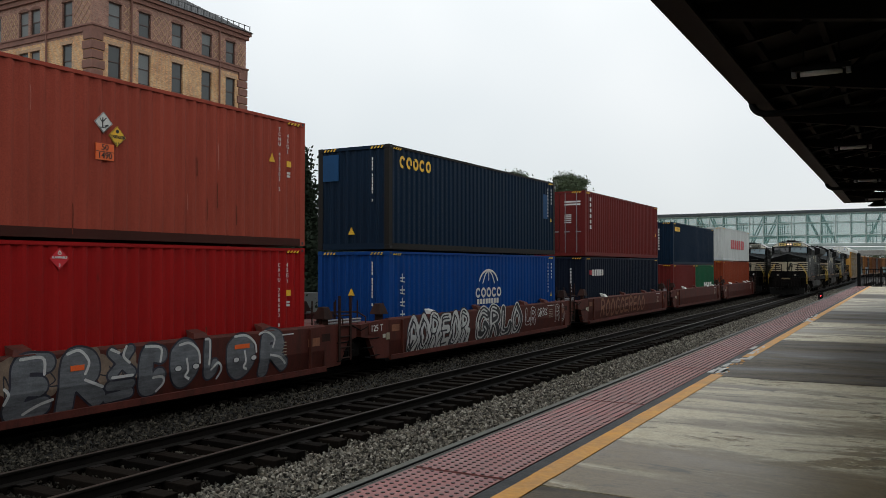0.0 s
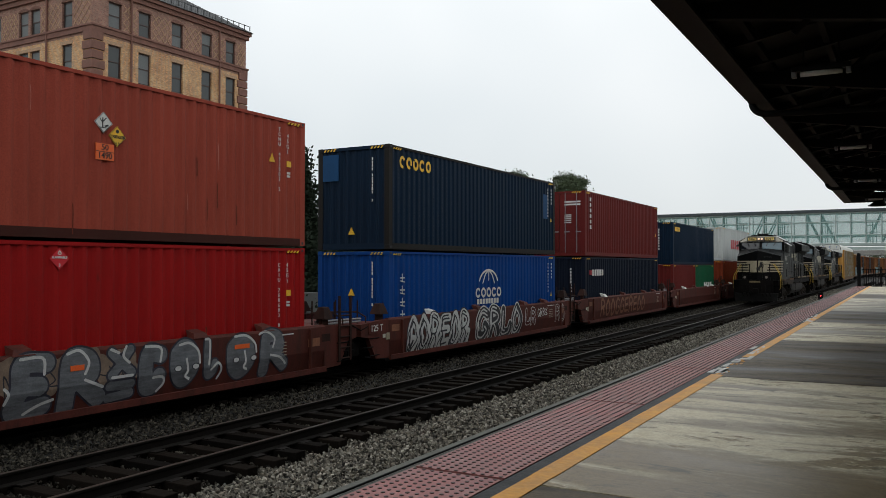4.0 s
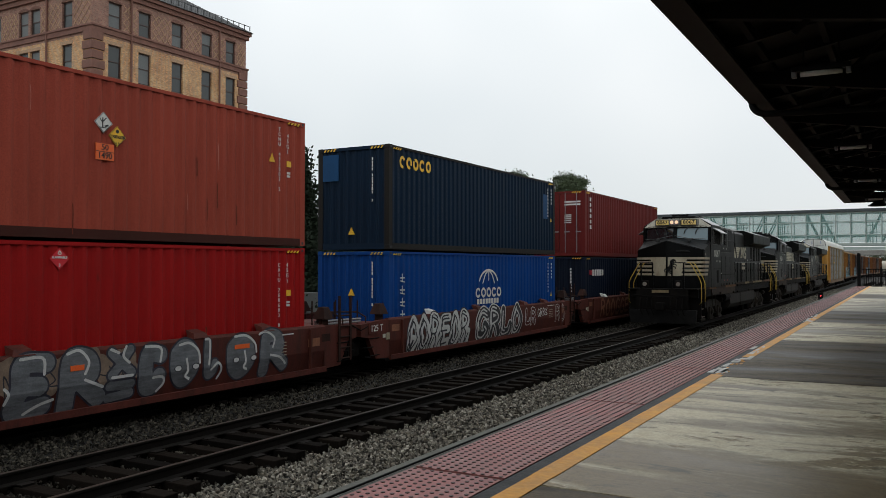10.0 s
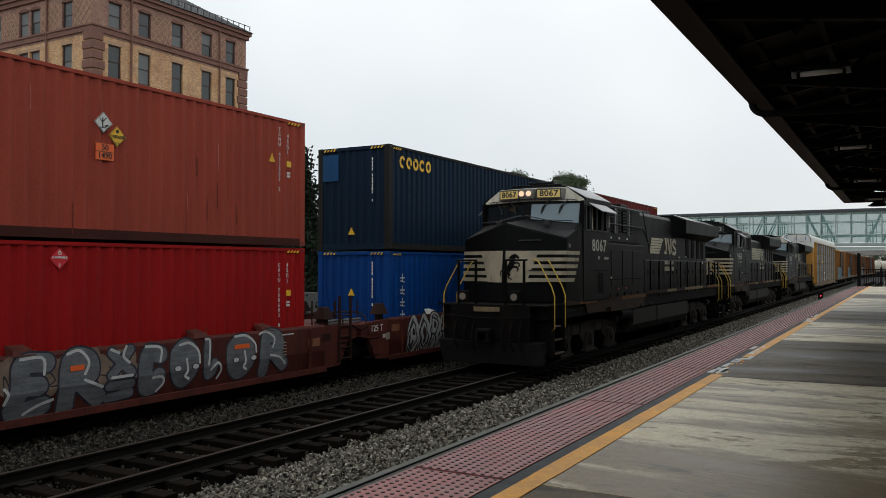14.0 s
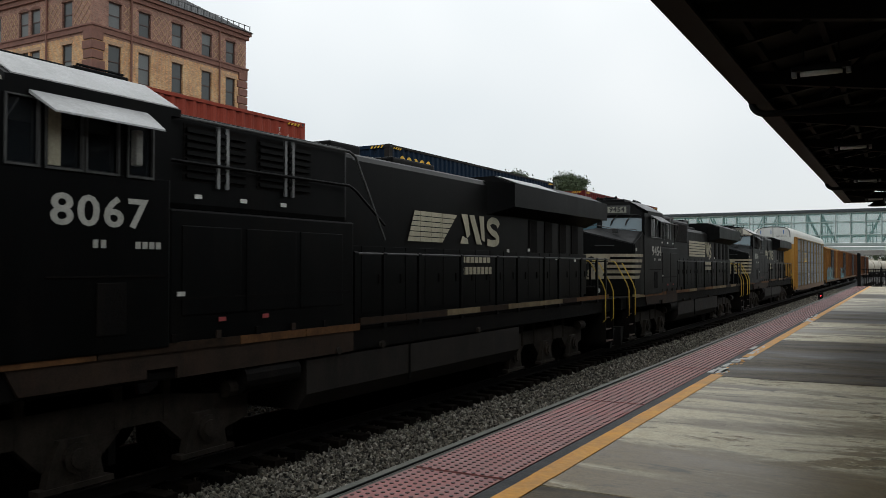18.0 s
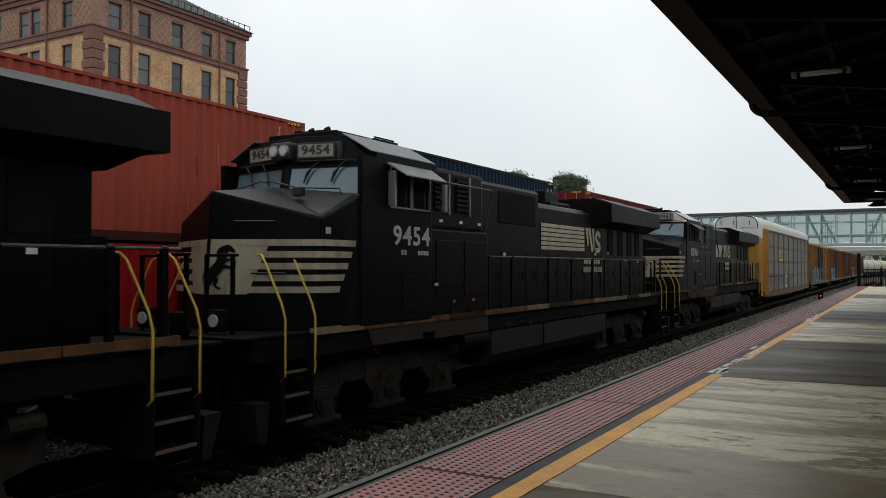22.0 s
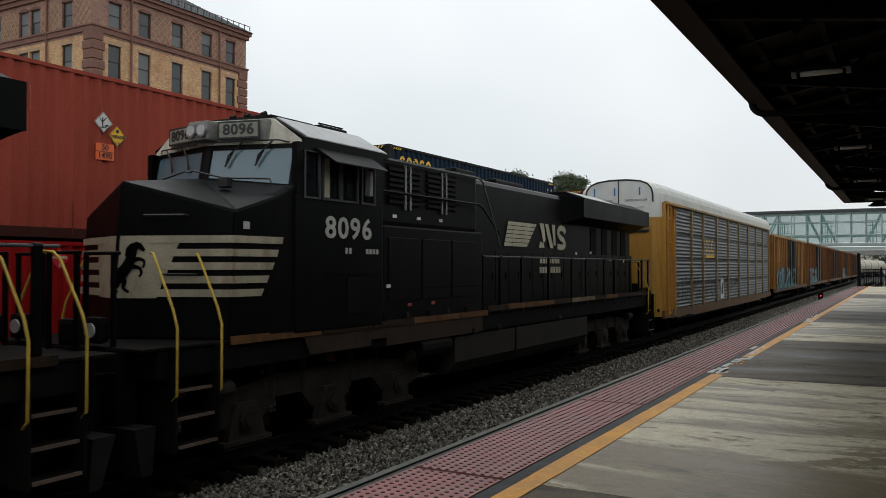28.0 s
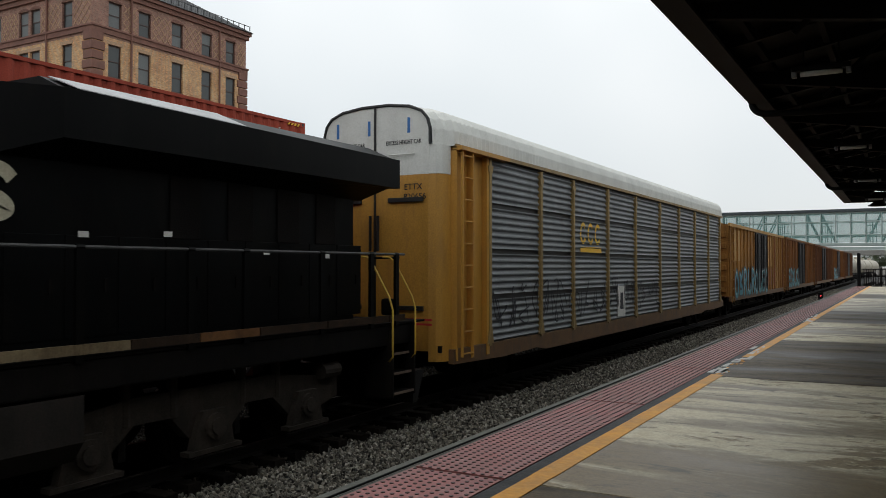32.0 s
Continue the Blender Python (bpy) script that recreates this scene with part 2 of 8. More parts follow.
def stroke_points(ctrl, steps=6):
    """A smooth line through the control points."""
    out = []
    n = len(ctrl)
    for i in range(n - 1):
        p0, p1, p2, p3 = (Vector(ctrl[max(0, min(n - 1, i + k))]) for k in (-1, 0, 1, 2))
        for s in range(steps):
            t = s / steps
            out.append(0.5 * (2 * p1 + (p2 - p0) * t + (2 * p0 - 5 * p1 + 4 * p2 - p3) * t * t + (3 * p1 - p0 - 3 * p2 + p3) * t ** 3))
    out.append(Vector(ctrl[-1]))
    return out


# ---- setting: ground, tracks, platform ----
X1, X2, X0 = -9.15, -13.49, -4.55      # centre lines: passing train, standing train, platform track
PLAT_Z = 1.34

bm = B()
S = 2500
box(bm, -S, S, -S, S, -1.2, -0.62)
ground = structure(part("ground", bm, GROUND), "flat gravelly yard ground reaching the horizon", "ground")


def curve_x(y):
    """Sideways shift of the tracks, which bend away past 185 m."""
    return 0.0 if y < 185 else (y - 185) ** 2 / (2 * 700.0)


def swept(bm, prof, x, y0, y1, straight=40.0):
    ys = [y0]
    while ys[-1] < y1:
        ys.append(min(y1, ys[-1] + (straight if ys[-1] < 180 else 12.0)))
    rings = [[bm.verts.new((x + u + curve_x(y), y, w)) for u, w in prof] for y in ys]
    n = len(prof)
    fs = []
    for r0, r1 in zip(rings, rings[1:]):
        for k in range(n):
            fs.append(bm.faces.new((r0[k], r0[(k + 1) % n], r1[(k + 1) % n], r1[k])))
    fs.append(bm.faces.new(rings[0]))
    fs.append(bm.faces.new(rings[-1]))
    bmesh.ops.recalc_face_normals(bm, faces=fs)


bm = B()
swept(bm, [(-22, -0.65), (-2.6, -0.63), (-1.6, -0.34), (6.4, -0.34), (9.5, -0.62), (9.5, -0.9), (-22, -0.9)], X2, -30, 420)
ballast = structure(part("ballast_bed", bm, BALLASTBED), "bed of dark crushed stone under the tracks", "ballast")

RAILPROF = [(-0.075, -0.17), (0.075, -0.17), (0.075, -0.155), (0.015, -0.135), (0.012, -0.045), (0.036, -0.03), (0.036, -0.004), (-0.036, -0.004), (-0.036, -0.03), (-0.012, -0.045), (-0.015, -0.135), (-0.075, -0.155)]
HEADPROF = [(-0.034, -0.006), (0.034, -0.006), (0.03, 0.0), (-0.03, 0.0)]
for x, lab in ((X1, "main track under the passing train"), (X2, "track under the standing container train"), (X0, "track beside the platform")):
    trk = structure(thing("railway_track", lab, "track"), lab, "track")
    for s in (-0.753, 0.753):
        bm = B()
        swept(bm, RAILPROF, x + s, -30, 420)
        r = part("rail", bm, RAILM, trk, "dark rusty steel rail")
        bm = B()
        swept(bm, HEADPROF, x + s, -30, 420)
        part("rail_head", bm, RAILTOP, r, "worn brighter running surface")
    tb = B()
    rbox(tb, -1.3, 1.3, -0.115, 0.115, -0.36, -0.175, 0.015)
    tie_me = bpy.data.meshes.new("tie")
    tb.to_mesh(tie_me)
    tb.free()
    tie_me.materials.append(TIE)
    rnd = random.Random(4)
    y = -3.0 if x == X1 else 12.0
    last = 72 if x == X1 else 14.0
    while y < last:
        t = new("tie", tie_me)
        t.parent = trk
        t.location = (x + rnd.uniform(-0.06, 0.06), y + rnd.uniform(-0.03, 0.03), rnd.uniform(-0.015, 0.01))
        t.rotation_euler = (0, 0, rnd.uniform(-0.02, 0.02))
        y += 0.53
    if x == X1:
        pm = B()
        rbox(pm, -0.19, 0.19, -0.1, 0.1, -0.178, -0.158, 0.004)
        plate_me = bpy.data.meshes.new("tie_plate")
        pm.to_mesh(plate_me)
        pm.free()
        plate_me.materials.append(RAILM)
        y = -3.0
        while y < 40:
            for s in (-0.753, 0.753):
                t = new("tie_plate", plate_me)
                t.parent = trk
                t.location = (x + s, y, 0)
            y += 0.53
    bm = B()
    y = last
    while y < 170:
        box(bm, x - 1.3, x + 1.3, y - 0.11, y + 0.11, -0.36, -0.18)
        y += 0.53
    tagged(part("far_ties", bm, TIE, trk), kind="stuff")


def stone_field(name, count, place, parent_label, seed, material=None):
    """Crushed stones: place(rng) gives (x, y, z, size)."""
    rng = np.random.default_rng(seed)
    base = np.array([(-1, -1, -1), (1, -1, -1), (1, 1, -1), (-1, 1, -1), (-1, -1, 1), (1, -1, 1), (1, 1, 1), (-1, 1, 1)]) * 0.62
    tri = np.array([(0, 2, 1), (0, 3, 2), (4, 5, 6), (4, 6, 7), (0, 1, 5), (0, 5, 4), (1, 2, 6), (1, 6, 5), (2, 3, 7), (2, 7, 6), (3, 0, 4), (3, 4, 7)])
    P = place(rng, count)
    n = len(P)
    shape = base[None] * rng.uniform(0.55, 1.3, (n, 8, 1)) * rng.uniform(0.6, 1.3, (n, 1, 3))
    q = rng.normal(size=(n, 4))
    q /= np.linalg.norm(q, axis=1, keepdims=True)
    w, x, y, z = q.T
    R = np.stack([1 - 2 * (y * y + z * z), 2 * (x * y - z * w), 2 * (x * z + y * w), 2 * (x * y + z * w), 1 - 2 * (x * x + z * z), 2 * (y * z - x * w), 2 * (x * z - y * w), 2 * (y * z + x * w), 1 - 2 * (x * x + y * y)], 1).reshape(n, 3, 3)
    V = np.einsum("nij,nkj->nki", R, shape) * P[:, None, 3:4] * 0.5 + P[:, None, :3]
    F = (tri[None] + 8 * np.arange(n)[:, None, None]).reshape(-1, 3)
    me = bpy.data.meshes.new(name)
    me.from_pydata(V.reshape(-1, 3).tolist(), [], F.tolist())
    me.materials.append(material or STONE)
    return tagged(new(name, me), parent_label, "ballast", kind="stuff")


def heap(x0, x1, y0, y1, z0, z1, s0, s1, power=1.6):
    def place(rng, n):
        u = rng.uniform(0, 1, n) ** power
        x = rng.uniform(x0, x1, n)
        y = y0 + (y1 - y0) * u
        z = z0 + (z1 - z0) * (x - x0) / (x1 - x0) + rng.uniform(-0.03, 0.02, n)
        return np.stack([x, y, z, rng.uniform(s0, s1, n)], 1)
    return place


stone_field("ballast_stones", 84000, heap(X1 + 1.08, -5.3, 2, 115, -0.31, -0.25, 0.036, 0.08, 2.2), "loose grey crushed stone on the shoulder beside the track", 1)
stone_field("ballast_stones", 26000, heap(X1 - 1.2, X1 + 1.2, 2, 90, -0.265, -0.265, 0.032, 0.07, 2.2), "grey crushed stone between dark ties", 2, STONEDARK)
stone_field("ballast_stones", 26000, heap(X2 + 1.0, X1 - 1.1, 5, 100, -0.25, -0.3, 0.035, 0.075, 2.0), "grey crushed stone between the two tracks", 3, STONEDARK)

# platform ------------------------------------------------------------
def concrete_mat(name, light, mid, brown, smudge, rough0, rough1, spec):
    """Platform concrete: long brown stains across the slab, blotches, grain and small dark scuffs."""
    m = bpy.data.materials.new(name)
    m.use_nodes = True
    nt = m.node_tree
    b = nt.nodes["Principled BSDF"]
    g = nt.nodes.new("ShaderNodeNewGeometry")

    def noise_(sx, sy, scale, detail, rough, off, dist=0.0):
        mp = nt.nodes.new("ShaderNodeMapping")
        mp.inputs["Scale"].default_value = (sx, sy, 1)
        mp.inputs["Location"].default_value = (off, off * 1.7, 0)
        nt.links.new(g.outputs["Position"], mp.inputs[0])
        n = nt.nodes.new("ShaderNodeTexNoise")
        n.inputs["Scale"].default_value, n.inputs["Detail"].default_value = scale, detail
        n.inputs["Roughness"].default_value, n.inputs["Distortion"].default_value = rough, dist
        nt.links.new(mp.outputs[0], n.inputs["Vector"])
        return n.outputs["Fac"]

    def ramp(fac, stops):
        r = nt.nodes.new("ShaderNodeValToRGB")
        while len(r.color_ramp.elements) < len(stops):
            r.color_ramp.elements.new(0.5)
        for el, (p, c) in zip(r.color_ramp.elements, stops):
            el.position, el.color = p, (*c, 1)
        nt.links.new(fac, r.inputs[0])
        return r.outputs[0]

    def mix(fac, c1, c2, mode="MIX"):
        x = nt.nodes.new("ShaderNodeMixRGB")
        x.blend_type = mode
        if hasattr(fac, "is_output"):
            nt.links.new(fac, x.inputs[0])
        else:
            x.inputs[0].default_value = fac
        nt.links.new(c1, x.inputs[1])
        if hasattr(c2, "is_output"):
            nt.links.new(c2, x.inputs[2])
        else:
            x.inputs[2].default_value = (*c2, 1)
        return x.outputs[0]

    blot = noise_(0.5, 1.0, 0.9, 10, 0.68, 2.0, 0.5)
    base = ramp(blot, [(0.38, mid), (0.52, light)])
    streak = noise_(0.34, 1.2, 0.85, 10, 0.62, 7.0, 0.8)
    sm = ramp(streak, [(0.49, (0, 0, 0)), (0.54, (0.6, 0.6, 0.6)), (0.6, (1, 1, 1))])
    col = mix(sm, base, brown)
    fine = noise_(0.9, 1.7, 1.7, 12, 0.74, 13.0, 0.7)
    fm = ramp(fine, [(0.57, (0, 0, 0)), (0.63, (0.85, 0.85, 0.85))])
    col = mix(fm, col, smudge)
    grain = noise_(1, 1, 60, 6, 0.7, 0.0)
    patch = noise_(0.55, 1.0, 1.5, 12, 0.72, 47.0, 0.8)
    col = mix(ramp(patch, [(0.54, (0, 0, 0)), (0.585, (0.85, 0.85, 0.85))]), col, brown)
    scuff = noise_(1.0, 1.0, 9.0, 10, 0.8, 31.0)
    col = mix(0.55, col, ramp(scuff, [(0.3, (0.16, 0.15, 0.13)), (0.5, (0.5, 0.5, 0.5)), (0.7, (0.72, 0.72, 0.72))]), "OVERLAY")
    col = mix(0.5, col, ramp(grain, [(0.25, (0.2, 0.2, 0.2)), (0.75, (0.8, 0.8, 0.8))]), "OVERLAY")
    oi = nt.nodes.new("ShaderNodeObjectInfo")
    mr = nt.nodes.new("ShaderNodeMapRange")
    mr.inputs["To Min"].default_value, mr.inputs["To Max"].default_value = 0.85, 1.08
    nt.links.new(oi.outputs["Random"], mr.inputs["Value"])
    hs = nt.nodes.new("ShaderNodeHueSaturation")
    nt.links.new(mr.outputs[0], hs.inputs["Value"])
    nt.links.new(col, hs.inputs["Color"])
    nt.links.new(hs.outputs[0], b.inputs["Base Color"])
    rr = nt.nodes.new("ShaderNodeMapRange")
    rr.inputs["From Min"].default_value, rr.inputs["From Max"].default_value = 0.35, 0.65
    rr.inputs["To Min"].default_value, rr.inputs["To Max"].default_value = rough0, rough1
    nt.links.new(streak, rr.inputs["Value"])
    nt.links.new(rr.outputs[0], b.inputs["Roughness"])
    b.inputs["Specular IOR Level"].default_value = spec
    bp = nt.nodes.new("ShaderNodeBump")
    bp.inputs["Strength"].default_value, bp.inputs["Distance"].default_value = 0.15, 0.006
    nt.links.new(grain, bp.inputs["Height"])
    nt.links.new(bp.outputs[0], b.inputs["Normal"])
    return m


CONCRETE = concrete_mat("stained platform concrete", (0.6, 0.545, 0.4), (0.46, 0.405, 0.275), (0.17, 0.122, 0.058), (0.055, 0.04, 0.02), 0.6, 0.3, 0.18)
CONCRETE_WET = concrete_mat("rain-wet platform concrete", (0.095, 0.072, 0.042), (0.052, 0.037, 0.02), (0.03, 0.02, 0.009), (0.018, 0.013, 0.007), 0.55, 0.3, 0.06)
TACTILE = mat("red tactile paving", (0.26, 0.083, 0.075), 0.5, vary=0.3, scale=1.5, fine=60, dirt=0.45, dirt_color=(0.3, 0.22, 0.2), bump=0.1)
DOME = mat("worn dark dome tops", (0.055, 0.022, 0.022), 0.5, vary=0.3)
EDGEGREY = mat("grey platform edge rubber", (0.1, 0.1, 0.085), 0.65, vary=0.25, scale=3, dirt=0.5, dirt_color=(0.04, 0.04, 0.035), spec=0.25)
TARRED = mat("dark sealed joint band", (0.011, 0.012, 0.013), 0.55, vary=0.6, scale=3, dirt=0.6, dirt_color=(0.05, 0.05, 0.05), spec=0.16)
LINEPAINT = mat("yellow line paint", (0.62, 0.275, 0.014), 0.5, vary=0.25, scale=2, fine=25, dirt=0.3, spec=0.3, dirt_color=(0.32, 0.22, 0.12))
WALLCONC = mat("platform wall concrete", (0.25, 0.24, 0.22), 0.85, vary=0.3, dirt=0.5)

EDGE = -2.78
PLAT_END = 58.0
bm = B()
box(bm, EDGE + 0.08, 9, -60, PLAT_END, -0.7, PLAT_Z - 0.14)
platform = structure(part("platform", bm, WALLCONC), "raised concrete station platform", "platform")
bm = B()
rbox(bm, EDGE - 0.07, EDGE + 0.04, -60, PLAT_END, PLAT_Z - 0.16, PLAT_Z - 0.012, 0.008)
part("edge_fender", bm, EDGEGREY, platform, "grey rubber edge strip")
bm = B()
rbox(bm, EDGE + 0.045, EDGE + 0.084, -60, PLAT_END, PLAT_Z - 0.14, PLAT_Z, 0.006)
part("edge_nosing", bm, EDGEGREY, platform, "grey concrete nosing")
# joint filler under the tactile panels
bm = B()
box(bm, EDGE + 0.088, EDGE + 0.70, -60, PLAT_END, PLAT_Z - 0.14, PLAT_Z - 0.012)
part("joint_filler", bm, mat("brown joint filler", (0.05, 0.035, 0.025), 0.8, vary=0.3), platform)
for xg in (EDGE + 0.02, EDGE + 0.062):
    bm = B()
    box(bm, xg - 0.004, xg + 0.004, -60, PLAT_END, PLAT_Z - 0.03, PLAT_Z + 0.0015)
    part("edge_groove", bm, TARRED, platform, "dark groove")
# tactile panels with domes
TX0, TX1 = EDGE + 0.088, EDGE + 0.70
pm = B()
box(pm, TX0, TX1, 0.02, 2.98, PLAT_Z - 0.14, PLAT_Z + 0.003)
tac_me = bpy.data.meshes.new("tactile_panel")
pm.to_mesh(tac_me)
pm.free()
tac_me.materials.append(TACTILE)
verts, faces = [], []
for j in range(49):
    for i in range(10):
        cx, cy = TX0 + 0.031 + i * 0.0611, 0.035 + j * 0.0609
        k = len(verts)
        for r, h in ((0.0135, 0.0032), (0.0125, 0.008)):
            for a in range(7):
                verts.append((cx + r * math.cos(a * 2 * math.pi / 7), cy + r * math.sin(a * 2 * math.pi / 7), PLAT_Z + h))
        for a in range(7):
            faces.append((k + a, k + (a + 1) % 7, k + 7 + (a + 1) % 7, k + 7 + a))
        faces.append(tuple(k + 7 + a for a in range(7)))
dome_me = bpy.data.meshes.new("domes")
dome_me.from_pydata(verts, [], faces)
dome_me.materials.append(DOME)
for k in range(-5, 18):
    t = new("tactile_panel", tac_me)
    t.parent = platform
    t.location = (0, 4.42 + 3.0 * k, 0)
    d = new("domes", dome_me)
    d.parent = t
    d["kind"] = "stuff"
bm = B()
box(bm, TX1 + 0.004, TX1 + 0.098, -60, PLAT_END, PLAT_Z - 0.14, PLAT_Z - 0.002)
part("sealed_joint", bm, TARRED, platform, "dark tarred joint band")
# slabs
sx0, sx1 = TX1 + 0.102, 9.0
y = 4.42 - 3 * 5.35
slab_no = 0
while y < PLAT_END:
    y1 = min(y + 5.35, PLAT_END)
    bm = B()
    rbox(bm, sx0, sx1, y + 0.008, y1 - 0.008, PLAT_Z - 0.14, PLAT_Z, 0.008)
    part("slab", bm, CONCRETE_WET if slab_no in (2, 4, 6, 9) else CONCRETE, platform, "darker rain-wet slab" if slab_no in (2, 4, 6, 9) else "")
    slab_no += 1
    y += 5.35
# the yellow line, with its worn stretch
rnd = random.Random(8)
ly0, ly1 = sx0 + 0.002, sx0 + 0.142
y = -6.0
while y < PLAT_END - 0.2:
    L = 1.06
    bm = B()
    if 9.7 < y < 11.6:
        for k in range(9):
            a = y + rnd.uniform(0, L - 0.2)
            xx = rnd.uniform(ly0, ly1 - 0.03)
            box(bm, xx, xx + rnd.uniform(0.02, 0.05), a, a + rnd.uniform(0.05, 0.22), PLAT_Z - 0.01, PLAT_Z + 0.004)
    else:
        wob = [rnd.uniform(-0.004, 0.004) for _ in range(4)]
        hull(bm, [(ly0 + wob[0], y, PLAT_Z - 0.01), (ly1 + wob[1], y, PLAT_Z - 0.01), (ly1 + wob[2], y + L, PLAT_Z - 0.01), (ly0 + wob[3], y + L, PLAT_Z - 0.01)],
             [(ly0 + wob[0], y, PLAT_Z + 0.004), (ly1 + wob[1], y, PLAT_Z + 0.004), (ly1 + wob[2], y + L, PLAT_Z + 0.004), (ly0 + wob[3], y + L, PLAT_Z + 0.004)])
    part("yellow_line", bm, LINEPAINT, platform, "worn yellow safety line")
    y += L

# fence at the platform's far end
FENCE = mat("black fence paint", (0.005, 0.005, 0.0055), 0.6, vary=0.2, spec=0.12)
fence = thing("fence", "black steel picket fence across the platform's far end", "fence")
bm = B()
rbox(bm, -2.58, -2.38, 57.62, 57.82, PLAT_Z, PLAT_Z + 2.1, 0.03)
part("gate_post", bm, FENCE, fence, "thick dark post")
x = -2.2
k = 0
while x < 6:
    bm = B()
    box(bm, x - 0.02, x + 0.02, 57.7, 57.73, PLAT_Z + 0.08, PLAT_Z + 1.12)
    part("picket", bm, FENCE, fence)
    x += 0.13
for z in (0.14, 0.62, 1.06):
    bm = B()
    box(bm, -2.34, 6.1, 57.69, 57.735, PLAT_Z + z, PLAT_Z + z + 0.045)
    part("rail", bm, FENCE, fence)
for x in (-1.25, 0.2, 2.4, 4.8):
    bm = B()
    rbox(bm, x - 0.04, x + 0.04, 57.66, 57.76, PLAT_Z, PLAT_Z + 1.25, 0.01)
    part("post", bm, FENCE, fence)

# dwarf signal with a red lamp between the tracks
sig = thing("dwarf_signal", "small dark trackside signal showing a red light", "signal", at=(-6.3, 77.5, 0))
bm = B()
rbox(bm, -0.2, 0.2, 0.0, 0.3, -0.4, -0.16, 0.02)
part("base", bm, SOOT, sig)
bm = B()
rbox(bm, -0.2, 0.2, 0.03, 0.3, -0.16, 0.34, 0.04)
part("housing", bm, FENCE, sig)
bm = B()
tube(bm, [(0, 0.04, 0.08), (0, 0.0, 0.08)], 0.065, 14)
part("lens", bm, REDLIGHT, sig, "lit red lens")

# pale remains of old paint along the line
OLDPAINT = mat("pale worn line paint", (0.5, 0.5, 0.48), 0.55, vary=0.25, scale=4, dirt=0.5, dirt_color=(0.2, 0.19, 0.17))
rnd = random.Random(12)
for k in range(26):
    yy = rnd.uniform(9.9, 13.6) if k < 15 else rnd.uniform(19.5, 23.5)
    xx = TX1 + rnd.uniform(-0.02, 0.2)
    bm = B()
    w, l = rnd.uniform(0.03, 0.09), rnd.uniform(0.12, 0.5)
    j = [rnd.uniform(-0.02, 0.02) for _ in range(4)]
    hull(bm, [(xx + j[0], yy, PLAT_Z - 0.004), (xx + w, yy + j[1], PLAT_Z - 0.004), (xx + w + j[2], yy + l, PLAT_Z - 0.004), (xx, yy + l + j[3], PLAT_Z - 0.004)],
         [(xx + j[0], yy, PLAT_Z + 0.005), (xx + w, yy + j[1], PLAT_Z + 0.005), (xx + w + j[2], yy + l, PLAT_Z + 0.005), (xx, yy + l + j[3], PLAT_Z + 0.005)])
    part("paint_remnant", bm, OLDPAINT, platform, "pale worn paint remnant")

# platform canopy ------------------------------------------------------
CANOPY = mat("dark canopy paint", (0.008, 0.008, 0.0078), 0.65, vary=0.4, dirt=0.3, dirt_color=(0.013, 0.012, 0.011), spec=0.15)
FASCIA = mat("brown canopy fascia", (0.03, 0.028, 0.027), 0.6, vary=0.3, scale=2, dirt=0.4, dirt_color=(0.03, 0.025, 0.022), spec=0.3)
canopy = structure(thing("canopy", "", ""), "dark station platform canopy on steel beams", "canopy")
CX, CZ, C_END = -2.2, 5.28, 38.2
bm = B()
prism(bm, [(CX, CZ + 0.32), (CX + 0.02, CZ + 0.38), (3.6, CZ + 1.48), (9.0, CZ + 0.5), (9.0, CZ + 0.42), (3.6, CZ + 1.4), (CX + 0.03, CZ + 0.29)], "y", -60, C_END)
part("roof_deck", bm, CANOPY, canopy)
bm = B()
prism(bm, [(CX, CZ), (CX, CZ + 0.34), (CX + 0.05, CZ + 0.34), (CX + 0.05, CZ + 0.05), (CX + 0.3, CZ + 0.05), (CX + 0.3, CZ)], "y", -60, C_END)
part("fascia", bm, FASCIA, canopy, "brown fascia and gutter")
y = -12.92
while y < C_END:
    bm = B()
    prism(bm, [(CX + 0.17, CZ + 0.27), (CX + 0.17, CZ + 0.1), (1.2, CZ - 0.38), (3.5, CZ - 0.5), (3.5, CZ - 0.19)], "y", y - 0.06, y + 0.06)
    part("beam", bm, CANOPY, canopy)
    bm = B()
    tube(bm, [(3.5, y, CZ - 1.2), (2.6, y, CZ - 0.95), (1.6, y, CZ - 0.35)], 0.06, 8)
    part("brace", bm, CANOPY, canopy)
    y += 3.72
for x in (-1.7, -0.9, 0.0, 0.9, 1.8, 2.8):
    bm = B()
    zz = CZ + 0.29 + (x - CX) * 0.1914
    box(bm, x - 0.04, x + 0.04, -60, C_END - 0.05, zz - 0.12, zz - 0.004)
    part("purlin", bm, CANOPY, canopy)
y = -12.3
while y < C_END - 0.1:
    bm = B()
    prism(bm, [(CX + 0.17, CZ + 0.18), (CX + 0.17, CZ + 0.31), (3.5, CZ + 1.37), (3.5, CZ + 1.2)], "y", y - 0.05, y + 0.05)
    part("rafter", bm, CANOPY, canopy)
    y += 1.24
y = -12.92
while y < C_END:
    for x0, x1 in ((-1.0, -0.1), (0.9, 0.3), (0.9, 1.9)):
        bm = B()
        tube(bm, [(x0, y, CZ - 0.2 - 0.05 * max(0, x0)), (x1, y, CZ + 0.28 + (x1 - CX) * 0.19)], 0.035, 6)
        part("truss_web", bm, CANOPY, canopy)
    y += 3.72
